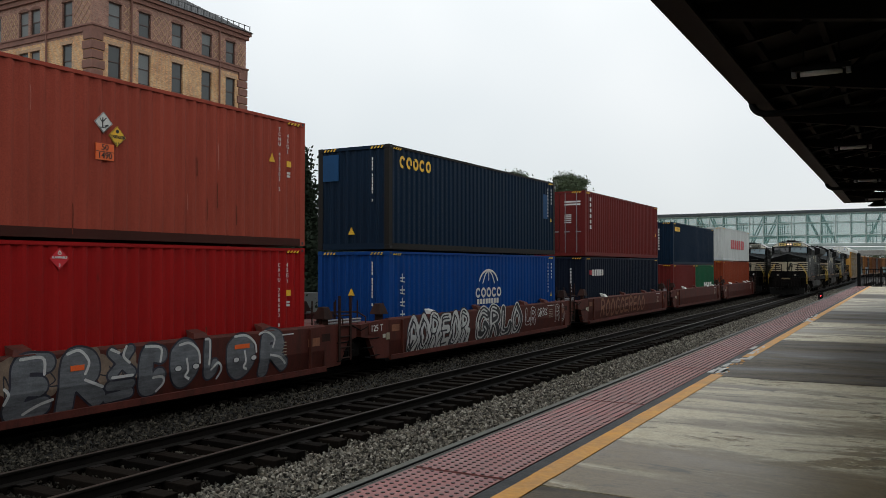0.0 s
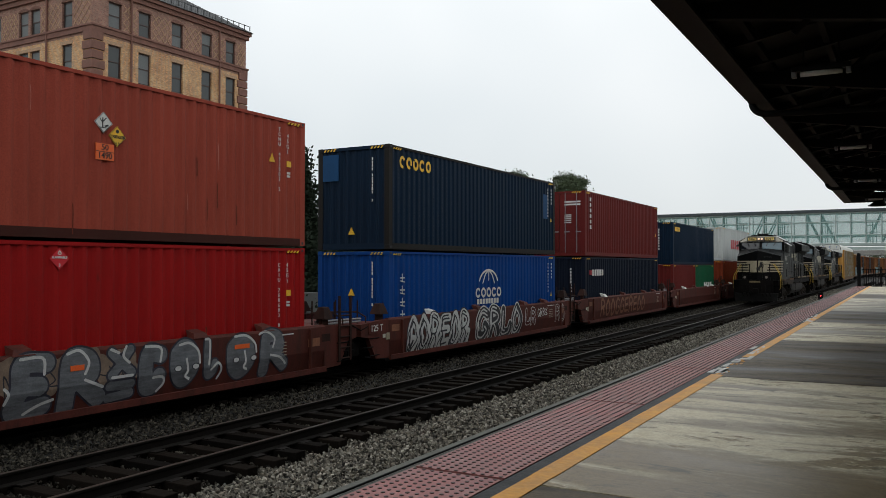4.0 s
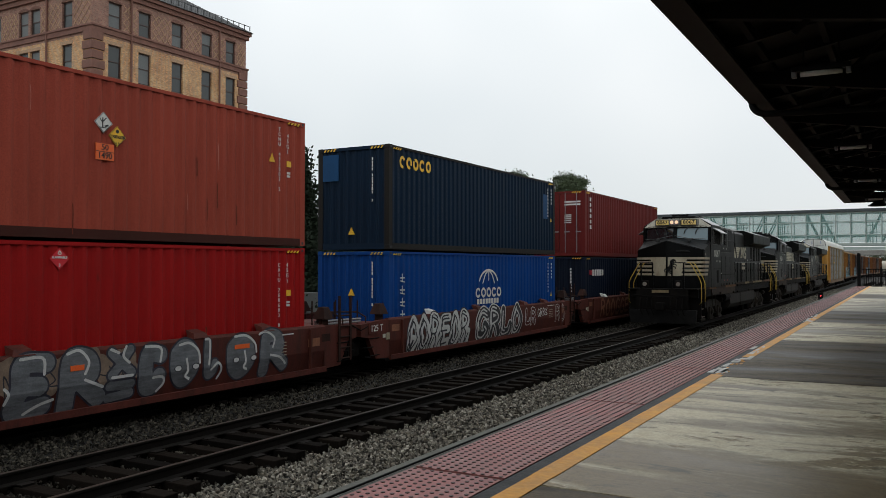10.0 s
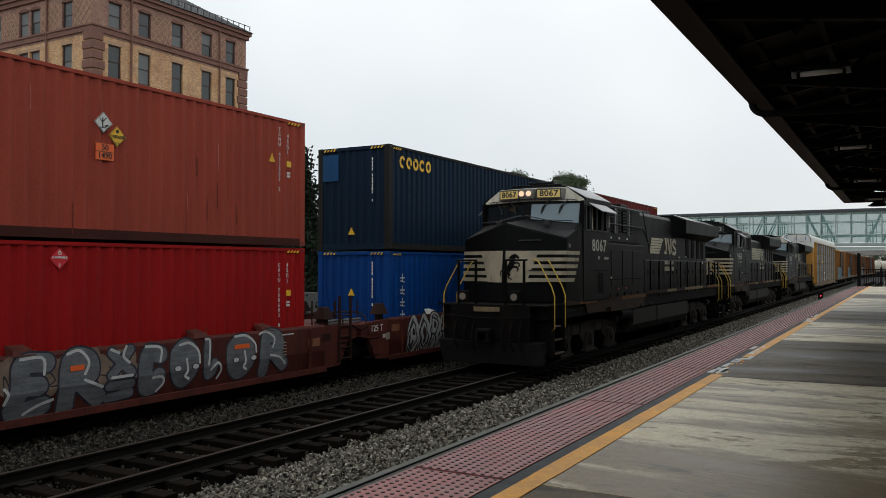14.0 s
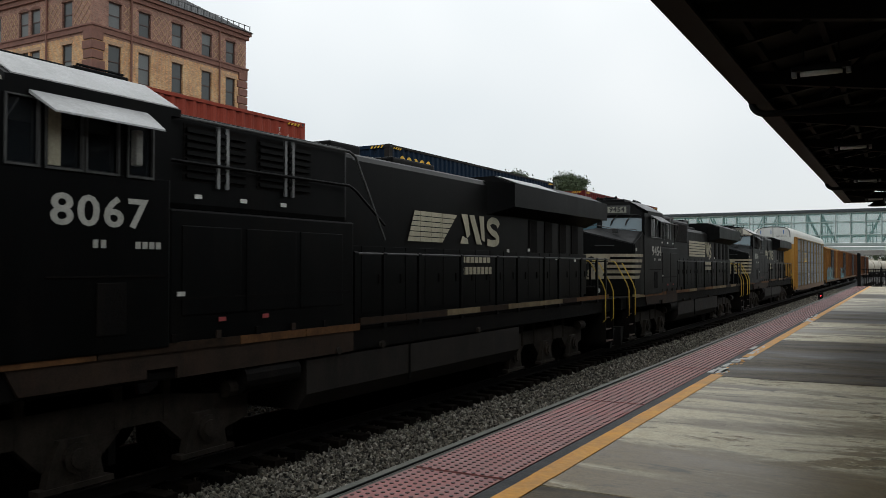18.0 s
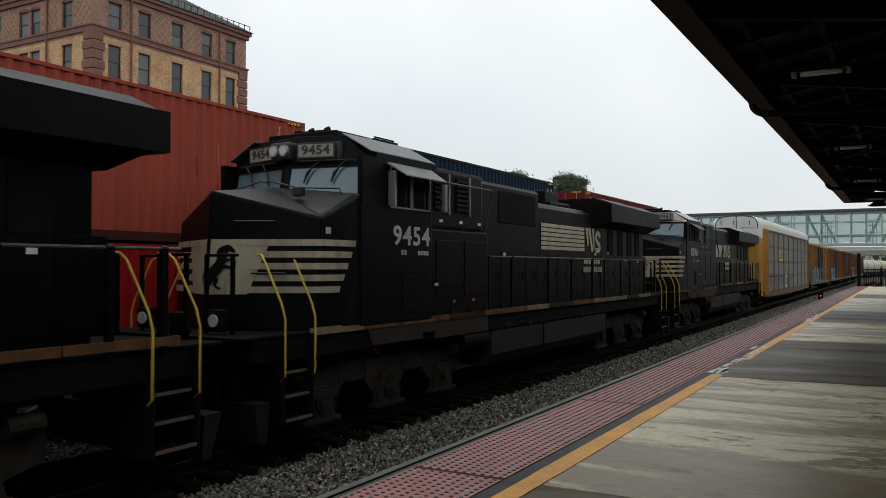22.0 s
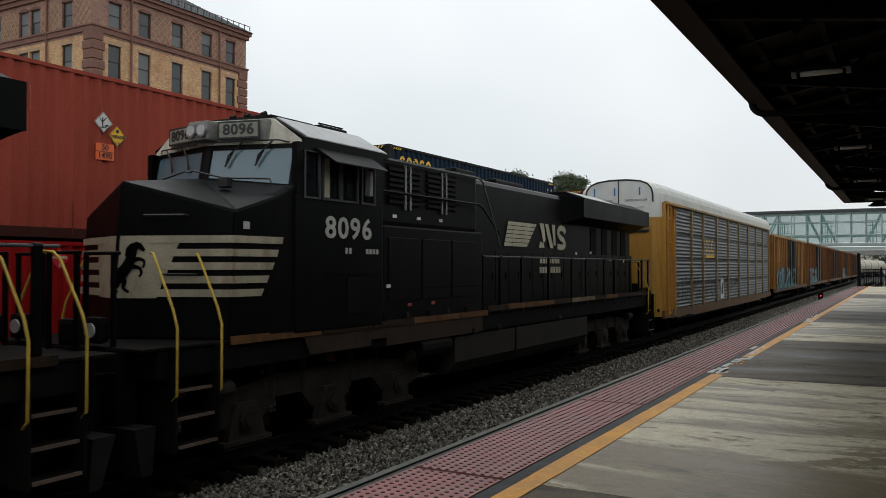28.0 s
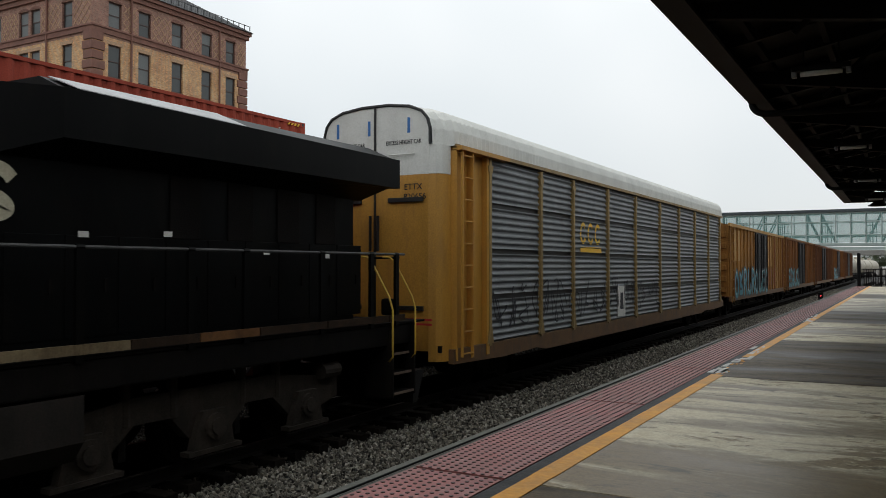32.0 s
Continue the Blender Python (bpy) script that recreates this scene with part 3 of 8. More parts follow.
for y in (-54, -39, -24, -9.3, -1.9, 5.6, 13.0, 20.4, 27.9, 35.3):
    bm = B()
    rbox(bm, 3.4, 3.64, y - 0.12, y + 0.12, PLAT_Z, CZ + 1.38, 0.02)
    part("column", bm, CANOPY, canopy)
for y in (-0.6, 14.3, 29.2):
    bm = B()
    arc = [(CX + 0.02, y, CZ + 0.2), (CX + 0.02, y, CZ + 0.05)]
    for k in range(7):
        a = math.pi * (1 + 0.5 * k / 6)
        arc.append((CX + 0.25 + 0.22 * math.cos(a), y, CZ + 0.03 + 0.2 * math.sin(a)))
    arc += [(CX + 0.9, y, CZ - 0.2), (3.4, y, CZ - 0.34)]
    tube(bm, arc, 0.055, 10)
    part("downpipe", bm, CANOPY, canopy, "curved dark rainwater pipe", smooth=True)
bm = B()
rbox(bm, CX + 0.02, 3.5, C_END + 0.004, C_END + 0.12, CZ - 0.02, CZ + 0.3, 0.02)
part("end_fascia", bm, FASCIA, canopy, "fascia across the canopy end")
fl = thing("fluorescent_light", "unlit white fluorescent batten under the dark canopy", "ceiling light", "canopy lights", at=(-0.88, 3.8, 5.06))
bm = B()
rbox(bm, -0.34, 0.34, -0.05, 0.05, 0.0, 0.06, 0.01)
part("batten", bm, CANOPY, fl)
bm = B()
tube(bm, [(-0.24, 0, -0.035), (0.24, 0, -0.035)], 0.035, 10)
part("tube", bm, TUBE, fl, "white glass tube", smooth=True)
for s in (-1, 1):
    bm = B()
    rbox(bm, s * 0.31 - 0.03, s * 0.31 + 0.03, -0.04, 0.04, -0.075, 0.0, 0.008)
    part("socket", bm, STEEL, fl)
    bm = B()
    tube(bm, [(s * 0.2, 0, 0.06), (s * 0.2, 0, 0.34)], 0.01, 6)
    part("hanger", bm, CANOPY, fl)
for y in (11.2, 18.6, 26.0, 33.4):
    copy_thing(fl, pose(-0.88, y, 5.06))
lamp = thing("pendant_lamp", "dark bell-shaped pendant lamp hanging at the canopy's end", "lamp", at=(-0.85, 37.2, 0))
bm = B()
prof = [(0.03, 5.5), (0.1, 5.48), (0.16, 5.38), (0.19, 5.26), (0.21, 5.18), (0.4, 5.06), (0.4, 5.03)]
rings = [[bm.verts.new((r * math.cos(k * math.pi / 9), r * math.sin(k * math.pi / 9), z)) for k in range(18)] for r, z in prof]
for a, b in zip(rings, rings[1:]):
    for k in range(18):
        bm.faces.new((a[k], a[(k + 1) % 18], b[(k + 1) % 18], b[k]))
bm.faces.new(rings[0])
part("shade", bm, FENCE, lamp, smooth=True)
bm = B()
tube(bm, [(0, 0, 5.48), (0, 0, 5.6)], 0.02, 6)
for sx in (-1, 1):
    tube(bm, [(0, 0, 5.3), (sx * 0.45, 0, 5.34), (sx * 0.5, 0, 5.44)], 0.025, 6)
part("rod", bm, FENCE, lamp)

# low wall glimpsed between the stacks
bm = B()
rbox(bm, -24.2, -23.8, 20, 44, -0.7, 1.4, 0.04)
structure(part("wall_low", bm, mat("pale wall concrete", (0.1, 0.104, 0.1), 0.8, vary=0.2)), "low pale concrete wall behind the tracks", "wall")

# an unseen wall, added along the platform's back to dim light on the trains
bm = B()
box(bm, 9.0, 9.4, -60, 90, -0.7, 9.5)
structure(part("wall_east", bm, WALLCONC), "plain unseen wall added to hold back sky light from the platform side", "wall")

# brick building -------------------------------------------------------
def brick_mat(name, c1, c2, mortar, k=1.0):
    """Brickwork: courses of 70 mm with pale joints, uneven bricks and soot."""
    m = bpy.data.materials.new(name)
    m.use_nodes = True
    nt = m.node_tree
    bs = nt.nodes["Principled BSDF"]
    g = nt.nodes.new("ShaderNodeNewGeometry")
    sep = nt.nodes.new("ShaderNodeSeparateXYZ")
    add = nt.nodes.new("ShaderNodeMath")
    com = nt.nodes.new("ShaderNodeCombineXYZ")
    nt.links.new(g.outputs["Position"], sep.inputs[0])
    nt.links.new(sep.outputs["X"], add.inputs[0])
    nt.links.new(sep.outputs["Y"], add.inputs[1])
    nt.links.new(add.outputs[0], com.inputs["X"])
    nt.links.new(sep.outputs["Z"], com.inputs["Y"])
    br = nt.nodes.new("ShaderNodeTexBrick")
    br.inputs["Color1"].default_value = (*c1, 1)
    br.inputs["Color2"].default_value = (*c2, 1)
    br.inputs["Mortar"].default_value = (*mortar, 1)
    br.inputs["Scale"].default_value = 1.0
    br.inputs["Brick Width"].default_value = 0.24 * k
    br.inputs["Row Height"].default_value = 0.08 * k
    br.inputs["Mortar Size"].default_value = 0.012
    nt.links.new(com.outputs[0], br.inputs["Vector"])
    no = nt.nodes.new("ShaderNodeTexNoise")
    no.inputs["Scale"].default_value, no.inputs["Detail"].default_value = 0.7, 9
    no.inputs["Roughness"].default_value = 0.75
    nt.links.new(g.outputs["Position"], no.inputs["Vector"])
    mx = nt.nodes.new("ShaderNodeMixRGB")
    mx.blend_type = "OVERLAY"
    mx.inputs[0].default_value = 0.75
    nt.links.new(br.outputs["Color"], mx.inputs[1])
    nt.links.new(no.outputs["Fac"], mx.inputs[2])
    nt.links.new(mx.outputs[0], bs.inputs["Base Color"])
    bs.inputs["Roughness"].default_value = 0.9
    bs.inputs["Specular IOR Level"].default_value = 0.2
    bp = nt.nodes.new("ShaderNodeBump")
    bp.inputs["Strength"].default_value, bp.inputs["Distance"].default_value = 0.6, 0.01
    nt.links.new(br.outputs["Fac"], bp.inputs["Height"])
    bp.invert = True
    nt.links.new(bp.outputs[0], bs.inputs["Normal"])
    return m


TANBRICK = brick_mat("tan brick", (0.78, 0.44, 0.21), (0.52, 0.27, 0.12), (0.45, 0.36, 0.27))
REDBRICK = brick_mat("red-brown brick", (0.42, 0.22, 0.165), (0.25, 0.13, 0.105), (0.33, 0.23, 0.18))
LATTICE = mat("buff lattice brick", (0.46, 0.29, 0.18), 0.85, vary=0.2, scale=5)
TRIM = mat("brownstone trim", (0.21, 0.098, 0.072), 0.8, vary=0.2, scale=3, dirt=0.2)
SLATE = mat("dark slate roof", (0.05, 0.05, 0.052), 0.6, vary=0.4, scale=3, fine=10, bump=0.5)
WINFRAME = mat("dark window frame", (0.05, 0.024, 0.018), 0.5, vary=0.2)
WINGLASS = glass_mat("window glass", (0.05, 0.056, 0.056), 0.05)
WINGLASS.node_tree.nodes["Principled BSDF"].inputs["Specular IOR Level"].default_value = 0.45
BLIND = mat("pale window blind", (0.15, 0.16, 0.16), 0.6, vary=0.1)
bld = thing("brick_building", "tall old tan and red brick building with lattice top storey", "building")
BX, BY0, BY1, BDEEP = -51.0, 38.9, 54.75, 34.0
ROWS = [(2.9, 5.3), (6.3, 8.7), (9.7, 12.1), (13.1, 15.5), (16.6, 19.02), (20.28, 22.22)]
COLS_E = [40.86, 43.59, 46.86, 50.06, 52.85]
COLS_S = [-53.85, -57.6, -59.02, -62.5, -66.2, -67.7, -71.2, -74.9, -76.4, -79.9, -82.8]
WW = 1.16


def facade(axis, fixed, thick, a0, a1, cols):
    """A wall with real openings: piers and spandrels, then windows set back in them."""
    def bx(u0, u1, z0, z1, m, name, d0=0.0, d1=None):
        b = B()
        d1 = thick if d1 is None else d1
        if axis == "y":
            box(b, fixed - d1, fixed - d0, u0, u1, z0, z1)
        else:
            box(b, u0, u1, fixed + d0, fixed + d1, z0, z1)
        return part(name, b, m, bld)
    cs = sorted(cols)
    zs = [-0.6] + [z for r in ROWS for z in r] + [23.2]
    # spandrel bands
    for i in range(0, len(zs), 2):
        top = zs[i + 1]
        m = TANBRICK if top < 20 else REDBRICK
        if zs[i] < 19.5 < top:
            bx(a0, a1, zs[i], 19.5, TANBRICK, "wall")
            bx(a0, a1, 19.5, top, REDBRICK, "wall")
        else:
            bx(a0, a1, zs[i], top, m, "wall")
    for z0, z1 in ROWS:
        m = TANBRICK if z1 < 20 else REDBRICK
        edges = [a0] + [v for c in cs for v in (c - WW / 2, c + WW / 2)] + [a1]
        for i in range(0, len(edges), 2):
            bx(edges[i], edges[i + 1], z0, z1, m, "wall")
        for c in cs:
            w = B()
            rnd2 = random.Random(int(c * 10) + int(z0))
            def wb(bmm, u0, u1, q0, q1, d0, d1):
                if axis == "y":
                    box(bmm, fixed - d1, fixed - d0, u0, u1, q0, q1)
                else:
                    box(bmm, u0, u1, fixed + d0, fixed + d1, q0, q1)
            zm = (z0 + z1) / 2
            for u0, u1, q0, q1 in ((c - WW / 2, c - WW / 2 + 0.1, z0, z1), (c + WW / 2 - 0.1, c + WW / 2, z0, z1), (c - WW / 2 + 0.1, c + WW / 2 - 0.1, z0, z0 + 0.1), (c - WW / 2 + 0.1, c + WW / 2 - 0.1, z1 - 0.12, z1), (c - WW / 2 + 0.1, c + WW / 2 - 0.1, zm - 0.04, zm + 0.04)):
                wb(w, u0, u1, q0, q1, 0.14, 0.24)
            win = part("window", w, WINFRAME, bld, "dark framed sash window")
            p = B()
            wb(p, c - WW / 2 + 0.1, c + WW / 2 - 0.1, z0 + 0.1, zm - 0.04, 0.18, 0.2)
            part("pane", p, BLIND if rnd2.random() < 0.3 else WINGLASS, win)
            p = B()
            wb(p, c - WW / 2 + 0.1, c + WW / 2 - 0.1, zm + 0.04, z1 - 0.12, 0.16, 0.18)
            part("pane", p, BLIND if rnd2.random() < 0.2 else WINGLASS, win)
            s = B()
            wb(s, c - WW / 2 - 0.06, c + WW / 2 + 0.06, z0 - 0.1, z0, -0.06, 0.1)
            part("sill", s, TRIM, win)
            s = B()
            if z1 > 20:
                # shallow arch of red brick over the top storey's windows
                arch = [(c + (WW / 2 + 0.14) * math.cos(q), z1 - 0.06 + 0.3 * math.sin(q)) for q in [math.pi * j / 10 for j in range(11)]]
                inner = [(c + (WW / 2) * math.cos(q), z1 - 0.06 + 0.14 * math.sin(q)) for q in [math.pi * j / 10 for j in range(11)]]
                for j in range(10):
                    quad = [arch[j], arch[j + 1], inner[j + 1], inner[j]]
                    if axis == "y":
                        hull(s, [(fixed - 0.12, u, w) for u, w in quad], [(fixed + 0.035, u, w) for u, w in quad])
                    else:
                        hull(s, [(u, fixed + 0.12, w) for u, w in quad], [(u, fixed - 0.035, w) for u, w in quad])
                part("arch", s, TRIM, win)
            else:
                wb(s, c - WW / 2 - 0.12, c + WW / 2 + 0.12, z1, z1 + 0.24, -0.02, 0.1)
                part("lintel", s, LATTICE, win)
    # lattice of buff bricks between the top windows
    edges = [a0 + 0.2] + [v for c in cs for v in (c - WW / 2 - 0.15, c + WW / 2 + 0.15)] + [a1 - 0.2]
    for i in range(0, len(edges), 2):
        u0, u1 = edges[i], edges[i + 1]
        if u1 - u0 < 0.7:
            continue
        b = B()
        n = max(1, round((u1 - u0) / 0.56))
        cw = (u1 - u0) / n
        ch = 0.66
        for a in range(n):
            for r in range(3):
                q0 = 20.3 + r * ch
                for p0, p1 in (((u0 + a * cw, q0), (u0 + (a + 1) * cw, q0 + ch)), ((u0 + a * cw, q0 + ch), (u0 + (a + 1) * cw, q0))):
                    d = Vector((p1[0] - p0[0], p1[1] - p0[1])).normalized()
                    nn = Vector((-d.y, d.x)) * 0.034
                    lo, hi = [], []
                    for q, sg in ((p0, 1), (p0, -1), (p1, -1), (p1, 1)):
                        uu, zz = q[0] + nn.x * sg, q[1] + nn.y * sg
                        if axis == "y":
                            lo.append((fixed - 0.02, uu, zz)); hi.append((fixed + 0.03, uu, zz))
                        else:
                            lo.append((uu, fixed + 0.02, zz)); hi.append((uu, fixed - 0.03, zz))
                    hull(b, lo, hi)
        part("lattice", b, LATTICE, bld, "diamond lattice of buff brick")


facade("y", BX, 0.45, BY0 + 0.45, BY1, COLS_E)
facade("x", BY0, 0.45, BX - BDEEP, BX, COLS_S)
bm = B()
box(bm, BX - BDEEP, BX - 0.45, BY1 - 0.4, BY1, -0.6, 23.2)
part("wall", bm, TANBRICK, bld)
for z0, z1, o in ((19.7, 20.08, 0.12), (20.08, 20.2, 0.2), (22.75, 23.1, 0.2), (23.1, 23.4, 0.36), (15.95, 16.2, 0.1)):
    bm = B()
    box(bm, BX - BDEEP, BX + o, BY0 - o, BY1 + o, z0, z1)
    part("cornice", bm, TRIM, bld, "brownstone band")
for cx, cy in ((BX, BY0), (BX, BY1)):
    z = -0.5
    k = 0
    while z < 19.4:
        w = 1.02 if k % 2 else 0.88
        bm = B()
        if cy == BY0:
            rbox(bm, cx - w, cx + 0.12, cy - 0.12, cy + w, z, z + 0.62, 0.05)
        else:
            rbox(bm, cx - w, cx + 0.12, cy - w * 1.05, cy + 0.12, z, z + 0.62, 0.05)
        part("quoin", bm, TRIM, bld)
        z += 0.7
        k += 1
for yy in (42.25, 51.42):
    bm = B()
    tube(bm, [(BX + 0.14, yy, -0.5), (BX + 0.14, yy, 22.8)], 0.08, 8)
    part("rain_pipe", bm, TRIM, bld, "red-brown rain pipe")
bm = B()
tube(bm, [(-56.05, BY0 - 0.14, -0.5), (-56.05, BY0 - 0.14, 22.8)], 0.08, 8)
part("rain_pipe", bm, TRIM, bld)
bm = B()
hull(bm, [(BX - BDEEP, BY0 - 0.5, 23.4), (BX + 0.5, BY0 - 0.5, 23.4), (BX + 0.5, BY1 + 0.5, 23.4), (BX - BDEEP, BY1 + 0.5, 23.4)],
     [(BX - BDEEP, BY0 + 6.0, 27.4), (BX - 6.0, BY0 + 6.0, 27.4), (BX - 6.0, BY1 - 6.0, 27.4), (BX - BDEEP, BY1 - 6.0, 27.4)])
roof = part("roof", bm, SLATE, bld, "dark slate hipped roof")
bm = B()
for r in range(11):
    z = 23.5 + r * 0.27
    o = 0.5 - (z - 23.4) * 6.5 / 4.0
    box(bm, BX + o - 0.06, BX + o + 0.03, BY0 - o + 0.02, BY1 + o - 0.02, z - 0.03, z + 0.02)
part("slate_course", bm, SLATE, roof)
for k in range(24):
    bm = B()
    yy = BY0 + 0.2 + k * 0.69
    box(bm, BX + 0.2, BX + 0.26, yy, yy + 0.05, 23.6, 24.05)
    part("snow_guard", bm, SLATE, roof)
bm = B()
tube(bm, [(BX + 0.23, BY0 - 0.1, 24.0), (BX + 0.23, BY1 + 0.1, 24.0)], 0.03, 6)
part("snow_rail", bm, SLATE, roof)

# glazed footbridge and road overpass beyond it ------------------------
BRFRAME = mat("pale green bridge steel", (0.33, 0.39, 0.37), 0.5, vary=0.12)
BRROOF = mat("dark bridge roof", (0.045, 0.055, 0.06), 0.5, vary=0.2)
BRDARK = mat("dark green truss steel", (0.025, 0.04, 0.037), 0.5, vary=0.2)
BRGLASS = glass_mat("greenish bridge glazing", (0.16, 0.34, 0.31), 0.05, 0.55)
bridge = thing("glazed_footbridge", "long glazed steel footbridge crossing high over the tracks", "bridge")
GY, GW, G0, G1 = 157.0, 4.0, -62.0, 30.0
GZ0, GZ1 = 6.6, 12.3
for nm, z0, z1, o, m in (("roof", 12.0, 12.5, 0.35, BRROOF), ("floor_beam", 6.15, 6.65, 0.1, BRFRAME), ("eaves_rail", 11.75, 12.0, 0.02, BRFRAME)):
    bm = B()
    rbox(bm, G0, G1, GY - o, GY + GW + o, z0, z1, 0.04)
    part(nm, bm, m, bridge)
for z in (8.05, 10.3):
    for yy in (GY, GY + GW):
        bm = B()
        box(bm, G0, G1, yy - 0.06, yy + 0.06, z - 0.07, z + 0.07)
        part("transom", bm, BRFRAME, bridge)
n = int((G1 - G0) / 2.35)
for k in range(n + 1):
    x = G0 + k * 2.35
    for yy in (GY, GY + GW):
        bm = B()
        box(bm, x - 0.07, x + 0.07, yy - 0.09, yy + 0.09, GZ0, 11.8)
        part("mullion", bm, BRFRAME, bridge)
    if k < n:
        for za, zb in ((6.7, 7.98), (8.12, 10.23), (10.37, 11.75)):
            bm = B()
            box(bm, x + 0.08, x + 2.27, GY - 0.015, GY + 0.015, za, zb)
            part("pane", bm, BRGLASS, bridge)
        if k % 4 in (0, 1):
            for yy in (GY + 0.6, GY + GW - 0.6):
                bm = B()
                s = 1 if k % 8 < 4 else -1
                tube(bm, [(x + 1.17 - s * 1.1, yy, 6.8), (x + 1.17 + s * 1.1, yy, 11.6)], 0.13, 6)
                part("diagonal", bm, BRDARK, bridge)
        if k % 3 != 1:
            bm = B()
            box(bm, x - 0.15, x + 0.15, GY + 1.2, GY + 1.5, 6.7, 11.9)
            part("inner_post", bm, BRDARK, bridge)
        if k % 3 == 0:
            for dx, w in ((0.55, 0.05), (0.95, 0.09), (1.5, 0.05)):
                bm = B()
                box(bm, x + dx - w, x + dx + w, GY + 2.2, GY + 2.35, 6.7, 10.6)
                part("screen_post", bm, BRDARK, bridge)
            for zz in (8.5, 9.7, 10.6):
                bm = B()
                box(bm, x, x + 2.2, GY + 2.22, GY + 2.33, zz - 0.06, zz + 0.06)
                part("screen_rail", bm, BRDARK, bridge)
for yy in (GY + 0.8, GY + GW - 0.8):
    bm = B()
    box(bm, G0, G1, yy - 0.05, yy + 0.05, 7.7, 7.85)
    part("handrail", bm, BRDARK, bridge)
for x in (-58.0, -24.0, 22.0):
    bm = B()
    rbox(bm, x - 0.5, x + 0.5, GY + 1, GY + 3, -0.7, 6.2, 0.05)
    part("pier", bm, WALLCONC, bridge)
over = thing("road_overpass", "grey concrete road overpass far behind the footbridge", "bridge")
bm = B()
rbox(bm, -120, 140, 300, 312, 6.3, 7.9, 0.05)
part("deck", bm, WALLCONC, over)
bm = B()
box(bm, -120, 140, 299.8, 300.2, 8.0, 9.0)
part("parapet", bm, BRFRAME, over)
for x in (-60, -28, 42, 80):
    bm = B()
    rbox(bm, x - 0.8, x + 0.8, 303, 309, -0.7, 6.3, 0.1)
    part("pier", bm, WALLCONC, over)

# trees ----------------------------------------------------------------
BARK = mat("bark", (0.06, 0.045, 0.035), 0.9, vary=0.3)
LEAF = random_mat("leaves", [(0.024, 0.036, 0.018), (0.07, 0.09, 0.045), (0.045, 0.062, 0.03)], 0.75, 5, 0.1)
LEAFDARK = random_mat("conifer needles", [(0.007, 0.012, 0.007), (0.02, 0.03, 0.017), (0.012, 0.018, 0.01)], 0.8, 5, 0.1)


def tree(x, y, height, width, label, seed, conifer=False):
    rng = random.Random(seed)
    ob = thing("tree", label, "tree", "trees behind the tracks", at=(x, y, -0.65))
    b = B()
    top = height * (0.97 if conifer else 0.72)
    tube(b, [(0, 0, 0), (0.1, 0.05, top * 0.5), (0, 0, top)], height * 0.016, 8)
    limbs = []
    for k in range(14):
        a = rng.uniform(0, 6.28)
        z0 = top * rng.uniform(0.35, 0.85)
        r = width * 0.5 * rng.uniform(0.5, 0.9) * (1 - 0.8 * z0 / height if conifer else 1)
        z1 = z0 + (rng.uniform(-0.1, 0.2) if conifer else rng.uniform(0.5, 2.2))
        tube(b, [(0, 0, z0), (r * 0.5 * math.cos(a), r * 0.5 * math.sin(a), (z0 + z1) / 2 + 0.2), (r * math.cos(a), r * math.sin(a), z1)], height * 0.006, 5)
        limbs.append((r * math.cos(a), r * math.sin(a), z1))
    part("trunk", b, BARK, ob)
    V, F = [], []
    clumps = []
    for k in range(85):
        if conifer:
            z = height * rng.uniform(0.12, 1.0)
            rr = width * 0.5 * (1.05 - z / height) * rng.uniform(0.55, 1.05)
        else:
            t = rng.uniform(-1, 1)
            z = height * (0.68 + 0.27 * t)
            rr = width * 0.5 * math.sqrt(max(0, 1 - t * t)) * rng.uniform(0.4, 1.0)
        a = rng.uniform(0, 6.28)
        clumps.append((rr * math.cos(a), rr * math.sin(a), z, width * rng.uniform(0.09, 0.17)))
    for cx, cy, cz, cr in clumps:
        for k in range(300):
            p = Vector((rng.gauss(0, 0.36), rng.gauss(0, 0.36), rng.gauss(0, 0.3))) * cr * 1.1 + Vector((cx, cy, cz))
            u = Vector((rng.gauss(0, 1), rng.gauss(0, 1), rng.gauss(0, 1))).normalized()
            v = u.orthogonal().normalized()
            s = rng.uniform(0.07, 0.14)
            i = len(V)
            V += [p + u * s, p + v * s * 0.5, p - u * s, p - v * s * 0.5]
            F.append((i, i + 1, i + 2, i + 3))
    me = bpy.data.meshes.new("crown")
    me.from_pydata([tuple(v) for v in V], [], F)
    me.materials.append(LEAFDARK if conifer else LEAF)
    c = new("crown", me)
    c.parent = ob
    return ob


tree(-30, 79.5, 13.0, 6.5, "leafy broad tree standing behind the container train", 1)
tree(-31, 69.0, 12.2, 6.0, "small leafy tree standing behind the container train", 2)
tree(-26.6, 31.8, 9.0, 6.4, "dark conifer glimpsed between stacked containers", 3, True)
tree(-30, 36.5, 8.0, 4.0, "dark conifer glimpsed between stacked containers", 4, True)
for k in range(9):
    tree(-8 + k * 13 + (k % 2) * 3, 345 + (k % 3) * 12, 9 + (k % 4), 12, "leafy tree far beyond the overpass", 20 + k)


